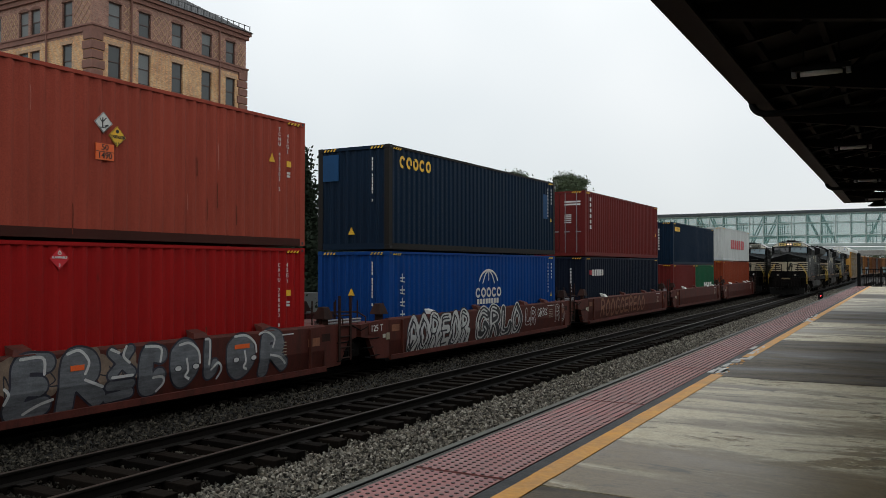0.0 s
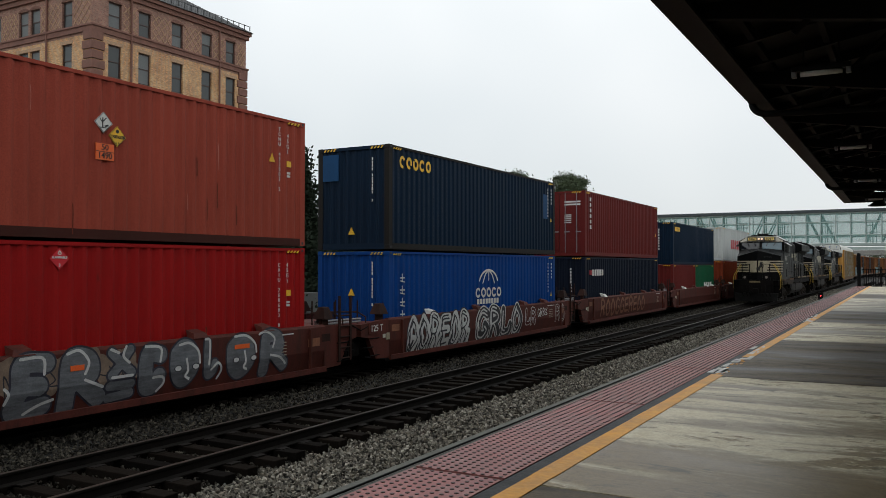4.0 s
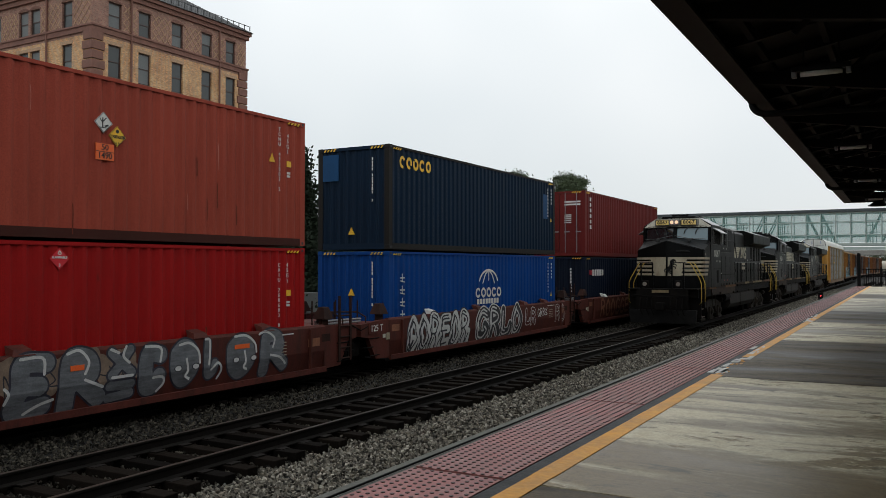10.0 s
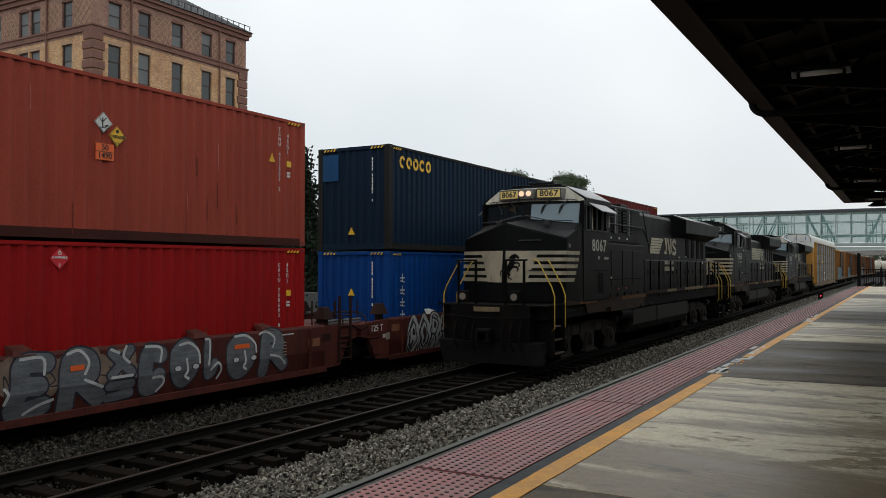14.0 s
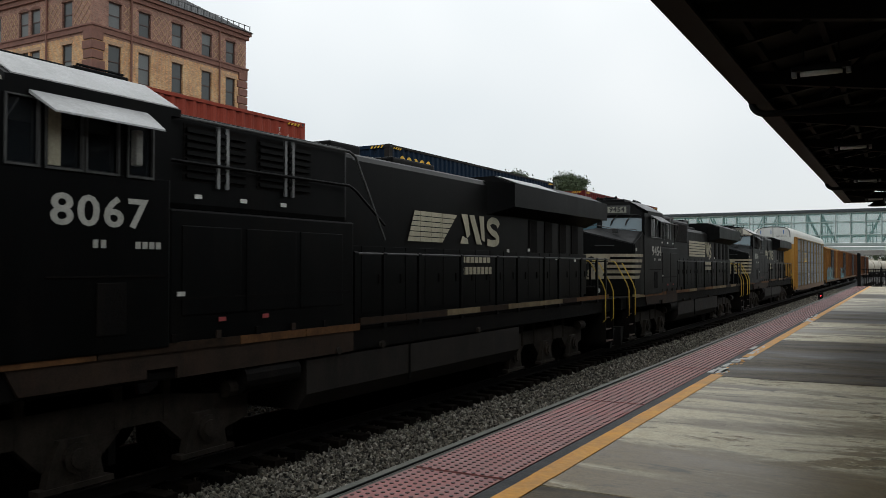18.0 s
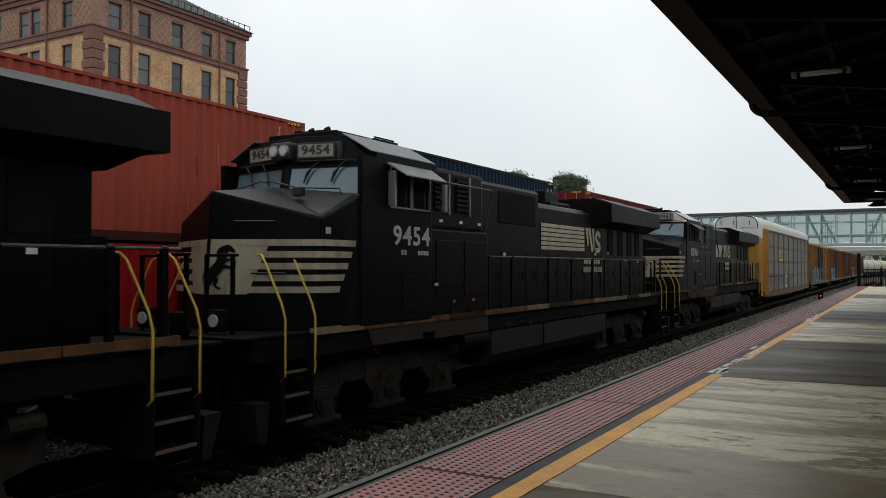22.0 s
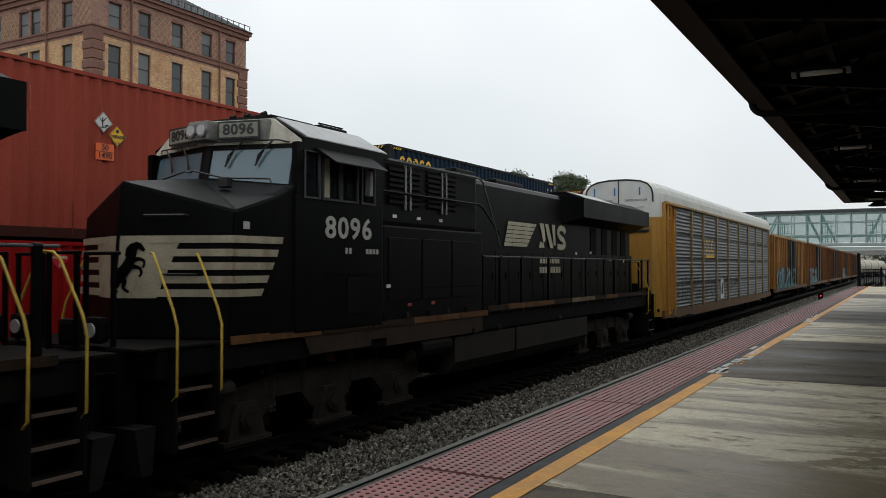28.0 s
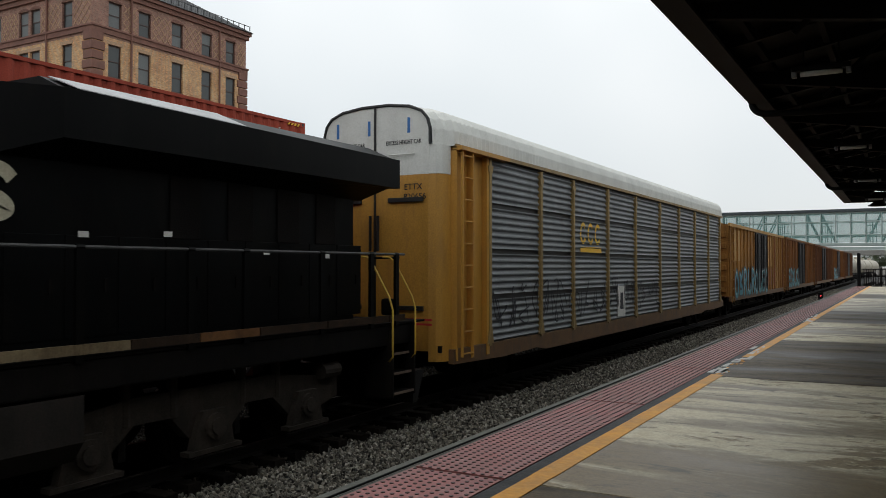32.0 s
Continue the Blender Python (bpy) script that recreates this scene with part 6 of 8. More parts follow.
# ---- locomotives ----
def loco(name, label, number, dash9=False, lit=False):
    """Origin on the rail at the front coupler; the body runs along +y."""
    o = thing(name, label, "locomotive", "freight locomotives")
    HW = 1.55
    # frame and sill
    CE = 7.95 if dash9 else 9.3           # end of the full-width cabinets
    bm = B()
    rbox(bm, -1.48, 1.48, 1.0, 22.3, 1.25, 1.6, 0.03)
    part("frame", bm, SOOT, o)
    rng = random.Random(int(number))
    for s in (-1, 1):
        a = 2.15
        while a < 21.9:
            w = rng.uniform(0.9, 2.2)
            b2 = min(a + w, 22.0)
            bm = B()
            zs = 0.08 if (a > CE and not dash9) else 0.0
            box(bm, s * 1.515 - 0.02, s * 1.515 + 0.02, a, b2 - 0.02, 1.58 + zs, 1.69 + zs)
            part("sill_stripe", bm, (SILLCREAM if dash9 or a > 12 else SILLDULL) if rng.random() < (0.4 if a < 4.5 or a > CE else 0.12) else SILLGOLD if rng.random() < 0.45 else SILLDULL, o, "worn gold sill stripe")
            a = b2
        bm = B()
        prism(bm, [(3.6, 1.58), (3.75, 1.3), (5.3, 1.3), (5.3, 1.4), (5.75, 1.4), (5.75, 1.26), (CE, 1.26), (CE, 1.58)], "x", *sorted((s * 1.46, s * 1.52)))
        part("sill_skirt", bm, SKIRT, o, "grimy brown sill skirt")
        for q in range(7):
            bm = B()
            yy = 4.2 + q * 0.72
            box(bm, s * 1.53 - 0.015, s * 1.53 + 0.015, yy, yy + 0.08, 1.69, 1.79)
            part("lifting_lug", bm, SKIRT if q % 2 else SOOT, o)
    # walkway
    bm = B()
    rbox(bm, -1.5, 1.5, 0.75, 22.7, 1.6, 1.64, 0.01)
    part("walkway", bm, SOOT, o)
    # nose: two faces meeting at the middle, tapered sides, ridged top
    cy = 2.34 if dash9 else 2.14            # where the nose face turns into its side
    lowr = [(0, 1.5, 1.64), (1.5, cy, 1.64), (1.54, 2.95, 1.64), (1.54, 3.4, 1.64), (-1.54, 3.4, 1.64), (-1.54, 2.95, 1.64), (-1.5, cy, 1.64)]
    upr = [(0, 1.66, 3.74), (1.49, cy + 0.1, 3.34), (1.52, 3.0, 3.58), (1.52, 3.4, 3.76), (-1.52, 3.4, 3.76), (-1.52, 3.0, 3.58), (-1.49, cy + 0.1, 3.34)]
    bm = B()
    v0 = [bm.verts.new(p) for p in lowr]
    v1 = [bm.verts.new(p) for p in upr]
    top = bm.verts.new((0, 3.1, 3.9))
    for i in range(7):
        bm.faces.new((v0[i], v0[(i + 1) % 7], v1[(i + 1) % 7], v1[i]))
    bm.faces.new(v0[::-1])
    for i, j in ((0, 1), (1, 2), (2, 3), (3, 4), (4, 5), (5, 6), (6, 0)):
        bm.faces.new((v1[i], v1[j], top))
    bmesh.ops.recalc_face_normals(bm, faces=bm.faces[:])
    bmesh.ops.bevel(bm, geom=[e for e in bm.edges if e.calc_length() > 0.3], offset=0.03, segments=2, affect="EDGES")
    nose = part("nose", bm, BLACK, o)
    # thin cover on the nose top, its greyer colour holding the sky's sheen
    bm = B()
    lift = [(x * 0.985, y + 0.02, z + 0.012) for x, y, z in upr]
    w1 = [bm.verts.new(p) for p in lift]
    w0 = [bm.verts.new((x, y, z - 0.03)) for x, y, z in lift]
    wt = bm.verts.new((0, 3.1, 3.914))
    wb = bm.verts.new((0, 3.1, 3.88))
    for i in range(7):
        j = (i + 1) % 7
        bm.faces.new((w1[i], w1[j], wt))
        bm.faces.new((w0[j], w0[i], wb))
        bm.faces.new((w0[i], w0[j], w1[j], w1[i]))
    part("nose_top", bm, NOSETOP if dash9 else NOSEDARK, nose, "dusty nose top greyed with painted sky sheen" if dash9 else "black nose top with faint painted sky sheen")

    def nose_at(u, z):
        """A point on the nose's skin: u = 0 middle, 1 corner, 2 where the taper ends; z the height."""
        k = (z - 1.64)
        pts = [Vector((0, 1.5 + k * 0.076)), Vector((1.5 - k * 0.006, cy + k * 0.059)), Vector((1.54 - k * 0.01, 2.95 + k * 0.025)), Vector((1.55, 3.4))]
        i = min(2, int(u))
        return pts[i].lerp(pts[i + 1], u - i)
    # cream stripes
    for k in range(5):
        z = 2.2 + k * 0.178
        zt = z + 0.098
        ye = (2.78 if dash9 else 2.66) + 0.1 * k
        uend = 1 + (ye - cy) / (2.95 - cy) if ye < 2.95 else 2 + (ye - 2.95) / 0.45
        for sg in (1, -1):
            u_in = 0.36 + (0.0, 0.015, 0.03, 0.05, -0.1)[k]
            us = [u_in, 0.7, 1.0, min(1.5, uend - 0.1), uend] if sg > 0 else [u_in, 1.0, uend]
            if uend > 2:
                us.insert(-1, 2.0)
            bm = B()
            for u0, u1 in zip(us, us[1:]):
                q = []
                for u, zz in ((u0, z), (u1, z), (u1 + (0.06 if u1 == uend else 0), zt), (u0, zt)):
                    p = nose_at(u, zz)
                    q.append((sg * (p.x + 0.004), p.y - 0.016, zz))
                q2 = [(x + sg * 0.004, y + 0.03, zz) for x, y, zz in q]
                q = [(x + sg * 0.012, y, zz) for x, y, zz in q]
                hull(bm, q, q2)
            part("nose_stripe", bm, STRIPE, nose, "cream nose stripe")
    for sg in (1, -1):
        bm = B()
        q = []
        for u, zz in ((0.03, 2.18), (0.37, 2.18), (0.56, 3.01), (0.03, 3.01)):
            p = nose_at(u, zz)
            q.append((sg * p.x, p.y - 0.014, zz))
        hull(bm, q, [(x, y + 0.03, z) for x, y, z in q])
        pl = part("nose_panel", bm, STRIPE, nose, "cream panel with a dark emblem")
    bm = B()
    for pts, ws in (([(-0.2, 2.34), (-0.14, 2.46), (-0.06, 2.56), (0.0, 2.68), (0.03, 2.8), (0.07, 2.92), (0.1, 2.99)], (0.15, 0.2, 0.19, 0.17, 0.14, 0.11, 0.03)),
                    ([(0.05, 2.95), (0.13, 2.93), (0.22, 2.85)], (0.08, 0.1, 0.045)),
                    ([(0.03, 2.68), (0.14, 2.72), (0.23, 2.68), (0.22, 2.58)], (0.09, 0.06, 0.045, 0.03)),
                    ([(0.02, 2.6), (0.15, 2.58), (0.2, 2.5), (0.16, 2.44)], (0.09, 0.055, 0.04, 0.03)),
                    ([(-0.16, 2.4), (-0.06, 2.36), (-0.08, 2.26), (0.02, 2.2)], (0.12, 0.08, 0.045, 0.04)),
                    ([(-0.2, 2.38), (-0.17, 2.3), (-0.22, 2.24), (-0.15, 2.19)], (0.12, 0.08, 0.045, 0.04)),
                    ([(-0.22, 2.4), (-0.32, 2.46), (-0.36, 2.38), (-0.33, 2.26)], (0.06, 0.07, 0.06, 0.015)),
                    ([(0.04, 2.96), (-0.04, 2.88), (-0.07, 2.76)], (0.05, 0.06, 0.02))):
        P = [Vector((0.2 + p.x * 0.8, 2.6 + (p.y - 2.6) * 0.84)) for p in stroke_points(pts, 4)]
        last = None
        for i, p in enumerate(P):
            d2 = (P[min(i + 1, len(P) - 1)] - P[max(i - 1, 0)]).normalized()
            f = min(len(ws) - 1.001, i / 4)
            w = 0.8 * (ws[int(f)] + (ws[int(f) + 1] - ws[int(f)]) * (f - int(f)))
            nn = Vector((-d2.y, d2.x)) * w / 2
            row = []
            for v in (p + nn, p - nn):
                row.append(bm.verts.new((v.x, 1.5 + (v.y - 1.64) * 0.076 + abs(v.x) * (cy - 1.5) / 1.5 - 0.03, v.y)))
            if last:
                bm.faces.new((last[0], last[1], row[1], row[0]))
            last = row
    bmesh.ops.solidify(bm, geom=bm.faces[:], thickness=0.008)
    part("emblem", bm, MARKBLACK, pl, "dark rearing-horse shape")
    for z, u0, u1 in ((3.28, 0.25, 0.6), (2.5, 0.42, 0.7)):
        bm = B()
        p, q = nose_at(u0, z), nose_at(u1, z)
        tube(bm, [(p.x, p.y, z), (p.x, p.y - 0.07, z), (q.x, q.y - 0.07, z), (q.x, q.y, z)], 0.015, 6)
        part("grab_iron", bm, MARKBLACK, nose)
    bm = B()
    p = nose_at(1.25, 3.2)
    box(bm, p.x - 0.01, p.x + 0.012, p.y - 0.05, p.y + 0.06, 3.1, 3.2)
    part("notice_plate", bm, BOARDGREY if lit else NUMWHITE, nose, "small pale notice plate")
    bm = B()
    for sg in (1, -1):
        tube(bm, [(sg * 0.02, 2.84, 3.98), (sg * 0.08, 2.82, 4.0), (sg * 0.72, 2.8, 3.86), (sg * 1.36, 3.04, 3.84), (sg * 1.38, 3.06, 3.74)], 0.014, 6)
        rbox(bm, sg * 0.72 - 0.09, sg * 0.72 + 0.09, 2.76, 2.88, 3.72, 3.87, 0.02)
    part("nose_rail", bm, MARKBLACK, nose)
    # cab: lower shell, pillars, roof
    bm = B()
    rbox(bm, -HW, HW, 3.35, 5.6, 1.64, 3.64, 0.025)
    cab = part("cab", bm, BLACK, o)
    rz = 4.4
    rb = 0.24 if dash9 else 0.0
    bm = B()
    prism(bm, [(-HW, rz), (-HW, rz + 0.09), (-0.95, 4.83), (-0.4, 4.87), (0.4, 4.87), (0.95, 4.83), (HW, rz + 0.09), (HW, rz)], "y", 3.55 + rb, 5.75)
    hull(bm, [(-HW, 3.55 + rb, rz), (0, 3.2 + rb, rz), (HW, 3.55 + rb, rz), (HW, 3.6 + rb, rz), (-HW, 3.6 + rb, rz)], [(-0.95, 3.55 + rb, 4.83), (0, 3.42 + rb, 4.86), (0.95, 3.55 + rb, 4.83), (0.95, 3.6 + rb, 4.83), (-0.95, 3.6 + rb, 4.83)])
    part("cab_roof", bm, BLACK, cab)
    for s in (-1, 1):
        bm = B()
        hull(bm, [(s * (HW + 0.003), 3.62, rz + 0.095), (s * (HW + 0.003), 5.7, rz + 0.095), (s * 0.97, 5.7, 4.826), (s * 0.97, 3.62, 4.826)],
             [(s * (HW + 0.003), 3.62, rz + 0.11), (s * (HW + 0.003), 5.7, rz + 0.11), (s * 0.97, 5.7, 4.845), (s * 0.97, 3.62, 4.845)])
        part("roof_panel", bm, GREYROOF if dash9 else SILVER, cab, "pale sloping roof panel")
        bays = ((4.2, 4.86), (4.88, 5.5)) if dash9 else ((3.55, 3.92), (3.98, 4.42), (4.44, 4.87), (4.97, 5.34))
        edges = [3.4] + [v for q in bays for v in q] + [5.6]
        for i in range(0, len(edges), 2):
            bm = B()
            xs = sorted((s * HW, s * (HW - 0.1)))
            box(bm, xs[0], xs[1], edges[i], edges[i + 1], 3.62, rz)
            part("pillar", bm, BLACK, cab)
        bm = B()
        xs = sorted((s * HW, s * (HW - 0.1)))
        box(bm, xs[0], xs[1], 3.42, 5.58, 4.3, rz + 0.01)
        part("cant_rail", bm, BLACK, cab)
        for n_, (a, b) in enumerate(bays):
            bm = B()
            box(bm, s * (HW - 0.05) - 0.008, s * (HW - 0.05) + 0.008, a, b, 3.62, 4.31)
            w = part("side_window", bm, DARKGLASS, cab, "dark side window")
            x = s * (HW + 0.002)
            fm = STEELDIM if not dash9 else STEEL
            for u0, u1, z0, z1 in ((a, a + 0.022, 3.62, 4.3), (b - 0.022, b, 3.62, 4.3), (a, b, 3.6, 3.625), (a, b, 4.29, 4.305)):
                bm = B()
                box(bm, x - 0.02, x + 0.02, u0, u1, z0, z1)
                part("window_frame", bm, fm, w, "bright window frame")
        if not dash9:
            bm = B()
            rbox(bm, s * (HW - 0.02) - 0.012, s * (HW - 0.02) + 0.012, 4.0, 4.17, 3.64, 4.24, 0.01)
            part("sliding_pane", bm, PANECREAM, cab, "pale half-open sliding window")
            bm = B()
            rbox(bm, s * (HW - 0.02) - 0.012, s * (HW - 0.02) + 0.012, 4.42, 4.49, 3.62, 4.28, 0.01)
            part("window_post", bm, STEEL, cab)
        va, vb = (4.1, 5.55) if dash9 else (3.8, 5.25)
        bm = B()
        hull(bm, [(s * (HW + 0.01), va, 4.33), (s * (HW + 0.01), vb, 4.33), (s * (HW + 0.01), vb, 4.37), (s * (HW + 0.01), va, 4.37)],
             [(s * (HW + 0.36), va + 0.05, 4.12), (s * (HW + 0.36), vb - 0.05, 4.12), (s * (HW + 0.36), vb - 0.05, 4.14), (s * (HW + 0.36), va + 0.05, 4.14)])
        part("sun_visor", bm, GREYROOF if dash9 else SILVER if lit else BLACK, cab, "sheet-metal sun visor")
        bm = B()
        yy = 5.75 if dash9 else 4.95
        rbox(bm, s * (HW + 0.14) - 0.05, s * (HW + 0.14) + 0.05, yy, yy + 0.09, 3.6 if dash9 else 3.72, 4.12, 0.02)
        part("mirror", bm, STEEL if dash9 else BOARDGREY, cab, "tall narrow mirror")
        if dash9:
            bm = B()
            rbox(bm, s * (HW + 0.08) - 0.07, s * (HW + 0.08) + 0.07, 4.12, 4.18, 3.62, 4.22, 0.01)
            part("wind_deflector", bm, STEEL, cab)

    # windscreen in two angled halves
    hz = 4.54 if dash9 else 4.62
    back = 0.2 if dash9 else 0.0

    def scr(u, z, d=0.0):
        return (u, 3.06 + back + abs(u) * 0.24 + (z - 3.86) * 0.2 + d, z)

    def zlow(u):
        return 3.88 - abs(u) * 0.1

    zt_ = 4.32 if dash9 else 4.4

    for s in (-1, 1):
        for a, b, z0, z1, m, nm in ((0.0, 0.09, None, zt_, BLACK, "screen_pillar"), (1.4, 1.52, None, zt_, BLACK, "screen_pillar"), (0.09, 1.4, None, 0, BLACK, "screen_sill"), (0.09, 1.4, zt_ - 0.05, zt_ + 0.02, BLACK, "screen_header"), (0.09, 1.4, 1, zt_ - 0.05, SKYGLASS, "windscreen")):
            bm = B()
            d0 = 0.03 if nm == "windscreen" else 0.0
            zl = lambda u: (zlow(u) - 0.12 if z0 is None else zlow(u) + 0.05 if z0 == 1 else z0)
            zh = lambda u: (zlow(u) + 0.05 if z1 == 0 else z1)
            ff = [scr(s * a, zl(a), d0), scr(s * b, zl(b), d0), scr(s * b, zh(b), d0), scr(s * a, zh(a), d0)]
            hull(bm, ff, [(x, y + 0.12, z) for x, y, z in ff])
            # the leading unit's left pane goes without the painted sky reflection
            p = part(nm, bm, DARKGLASS if (lit and s < 0 and nm == "windscreen") else m, cab)
            if nm == "windscreen":
                for c in (0.5, 0.98):
                    bm = B()
                    tube(bm, [scr(s * (c + 0.12), zt_ + 0.05, -0.05), scr(s * (c - 0.08), zt_ - 0.16, -0.05), scr(s * (c - 0.12), zt_ - 0.3, -0.02)], 0.014, 5)
                    tube(bm, [scr(s * (c - 0.02), zt_ - 0.08, -0.03), scr(s * (c - 0.12), zt_ - 0.32, -0.03)], 0.016, 5)
                    part("wiper", bm, MARKBLACK, p)
        bm = B()
        q = [scr(s * 0.0, zt_ + 0.02, -0.01), scr(s * 1.52, zt_, -0.01), scr(s * 1.5, zt_ + 0.06, 0.0), scr(s * 1.0, 4.8, 0.0), scr(0.0, 4.8, 0.0)]
        hull(bm, q, [(x, y + 0.14, z) for x, y, z in q])
        part("brow", bm, BLACK if dash9 else BROW, cab, "" if dash9 else "white brow over the windscreen")
        bm = B()
        tube(bm, [scr(s * 0.2, hz - 0.17, -0.09), scr(s * 1.2, hz - 0.17, -0.09), scr(s * 1.34, hz - 0.2, 0.0)], 0.012, 6)
        part("brow_rail", bm, MARKBLACK, cab)
        # number board, swept back with the screen
        bm = B()
        fr = [scr(s * 0.22, hz - 0.16, -0.05), scr(s * 1.0, hz - 0.16, -0.05), scr(s * 1.0, hz + 0.16, -0.08), scr(s * 0.22, hz + 0.16, -0.08)]
        hull(bm, fr, [(x, y + 0.3, z) for x, y, z in fr])
        bmesh.ops.bevel(bm, geom=bm.edges[:], offset=0.02, segments=2, affect="EDGES")
        nb = part("number_board", bm, MARKBLACK if dash9 else BOARDGREY, cab, "number board")
        ang = math.atan(0.24)
        bm = B()
        m4 = Matrix.Translation((s * 0.6, 3.06 + back + 0.6 * 0.24 + 0.02 + 0.14 - 0.1 - 0.045 + (hz - 4.68) * 0.2, hz)) @ Matrix.Rotation(s * ang, 4, "Z") @ Matrix.Rotation(radians(90), 4, "X")
        rbox(bm, -0.345, 0.345, -0.132, 0.132, -0.02, 0.0028, 0.002)
        bm.transform(m4)
        part("board_rim", bm, MARKBLACK, nb, "black board rim")
        bm = B()
        box(bm, -0.315, 0.315, -0.105, 0.105, -0.004, 0.004)
        bm.transform(m4)
        part("board_face", bm, BOARDFACE if not lit else HEADNUM, nb, "pale number panel" if not lit else "lit amber number panel")
        m5 = m4 @ Matrix.Translation((0, 0, 0.006))
        lettering("number", number, 0.22, m5, MARKBLACK, nb, bold=0.006, spacing=1.06, xscale=1.12)
    bm = B()
    rbox(bm, -0.21, 0.21, 2.98 + back, 3.3 + back, hz - 0.15, hz + 0.15, 0.05)
    hb = part("headlight_housing", bm, MARKBLACK if dash9 else BOARDGREY, cab)
    for s in (-1, 1):
        bm = B()
        tube(bm, [(s * 0.105, 2.985 + back, hz), (s * 0.105, 2.95 + back, hz)], 0.1, 20)
        rim = part("headlight_rim", bm, STEEL, hb)
        bm = B()
        tube(bm, [(s * 0.105, 2.955 + back, hz), (s * 0.105, 2.94 + back, hz)], 0.075, 18)
        part("headlight", bm, HEADLIGHT if lit else LENS, rim, "lit headlight" if lit else "round headlight")
    # roof fittings
    for a, w_, h_, x0 in ((3.75, 1.0, 0.06, 0.75), (4.85, 0.75, 0.07, 0.8), (4.1, 0.3, 0.16, 0.3)):
        bm = B()
        rbox(bm, -x0, x0, a, a + w_, 4.82, 4.87 + h_, 0.02)
        part("roof_hatch", bm, BLACK, cab)
    for q in (-0.3, 0.0, 0.35):
        bm = B()
        tube(bm, [(q, 4.0, 4.9), (q, 4.0, 5.0), (q + 0.02, 4.05, 5.02)], 0.05, 8)
        part("antenna_pod", bm, BLACK, cab)
    bm = B()
    for a in (5.0, 5.55):
        tube(bm, [(0.7, a, 4.85), (0.7, a, 4.98)], 0.015, 5)
    tube(bm, [(0.7, 4.95, 4.98), (0.7, 5.6, 4.98)], 0.015, 5)
    part("roof_grab", bm, BLACK, cab)
    lettering("road_number", number, 0.46, on_side(HW + 0.002, 4.9 if dash9 else 4.65, 3.12 if dash9 else 3.18), NUMWHITE, cab, "white road number", bold=0.009, spacing=1.12, xscale=1.22)
    bars(cab, "small_marking", NUMWHITE, HW, 4.55, 2.8, 2, 0.09, 0.06, 0.04, vertical=False)
    bars(cab, "small_marking", NUMWHITE, HW, 5.1, 2.8, 4, 0.08, 0.07, 0.025, vertical=False)
    bm = B()
    box(bm, HW - 0.005, HW + 0.012, 4.0, 5.5, 2.48, 2.5)
    part("cab_seam", bm, SOOT, cab)
    bm = B()
    rbox(bm, HW - 0.01, HW + 0.012, 4.6, 4.98, 1.84, 2.42, 0.01)
    part("access_door", bm, SOOT, cab)
    # full-width equipment cabinet behind the cab
    bm = B()
    rbox(bm, -1.52, 1.52, 5.62, CE, 1.64, 3.3, 0.03)
    cabin = part("equipment_cabinet", bm, BLACK, o)
    bm = B()
    rbox(bm, -1.4, 1.4, 5.62, CE, 3.3, 4.5, 0.08)
    upper = part("blower_housing", bm, BLACK, o)
    gs = (5.9, 6.75) if dash9 else (5.95, 6.5, 7.25, 7.85)
    for s in (-1, 1):
        for a in gs:
            bm = B()
            box(bm, s * 1.395 - 0.01, s * 1.395 + 0.01, a - 0.03, a + 0.52, 3.66, 4.38)
            gf = part("grille", bm, SOOT, upper)
            for q in range(7):
                bm = B()
                box(bm, s * 1.42 - 0.02, s * 1.42 + 0.02, a, a + 0.48, 3.7 + q * 0.095, 3.75 + q * 0.095)
                part("slat", bm, BLACK, gf)
        for a in [g + d for g in gs[::(1 if dash9 else 2)] for d in ((0.5, 0.66) if not dash9 else (0.52,))]:
            bm = B()
            box(bm, s * 1.43 - 0.015, s * 1.43 + 0.015, a, a + 0.05, 3.6, 4.4)
            part("guard_bar", bm, STEEL, upper, "bright guard bar")
        for zr in ((4.42,) if dash9 else (4.42, 3.88)):
            bm = B()
            if dash9:
                tube(bm, [(s * 1.54, 5.62, zr - 0.22), (s * 1.54, CE + 0.1, zr - 0.22), (s * 1.5, CE + 0.2, zr - 0.35), (s * 1.3, CE + 0.25, 3.3)], 0.022, 8)
            else:
                tube(bm, [(s * 1.5, 5.62, zr), (s * 1.5, CE - 0.1, zr), (s * 1.48, CE + 0.1, zr - 0.06), (s * 1.44, CE + 1.0, 3.05 if zr > 4 else 3.3)], 0.022, 8)
            part("handrail", bm, STEELDIM if zr > 4 else BLACK, upper)
        for a, z0 in ((5.8, 2.0), (6.9, 2.0), (8.0, 2.0)):
            if a + 0.9 < CE:
                bm = B()
                rbox(bm, s * 1.52 - 0.012, s * 1.52 + 0.012, a, a + 1.0, z0, 3.1, 0.01)
                part("cabinet_door", bm, BLACK, cabin)
        bm = B()
        box(bm, s * 1.52 - 0.01, s * 1.52 + 0.014, 5.7, CE - 0.1, 2.2, 2.22)
        part("cabinet_seam", bm, SOOT, cabin)
        for a, z, mm in ((5.72, 2.24, WHITE), (6.1, 3.45, WHITE), (6.9, 3.45, WHITE), (7.7, 3.45, WHITE), (6.4, 1.9, MARKRED2), (7.2, 1.9, MARKRED2)):
            if a < CE - 0.2:
                bm = B()
                xx = s * (1.535 if z < 3.3 else 1.41)
                box(bm, xx - 0.006, xx + 0.006, a, a + 0.12, z, z + 0.055)
                part("small_decal", bm, mm, cabin if z < 3.3 else upper)
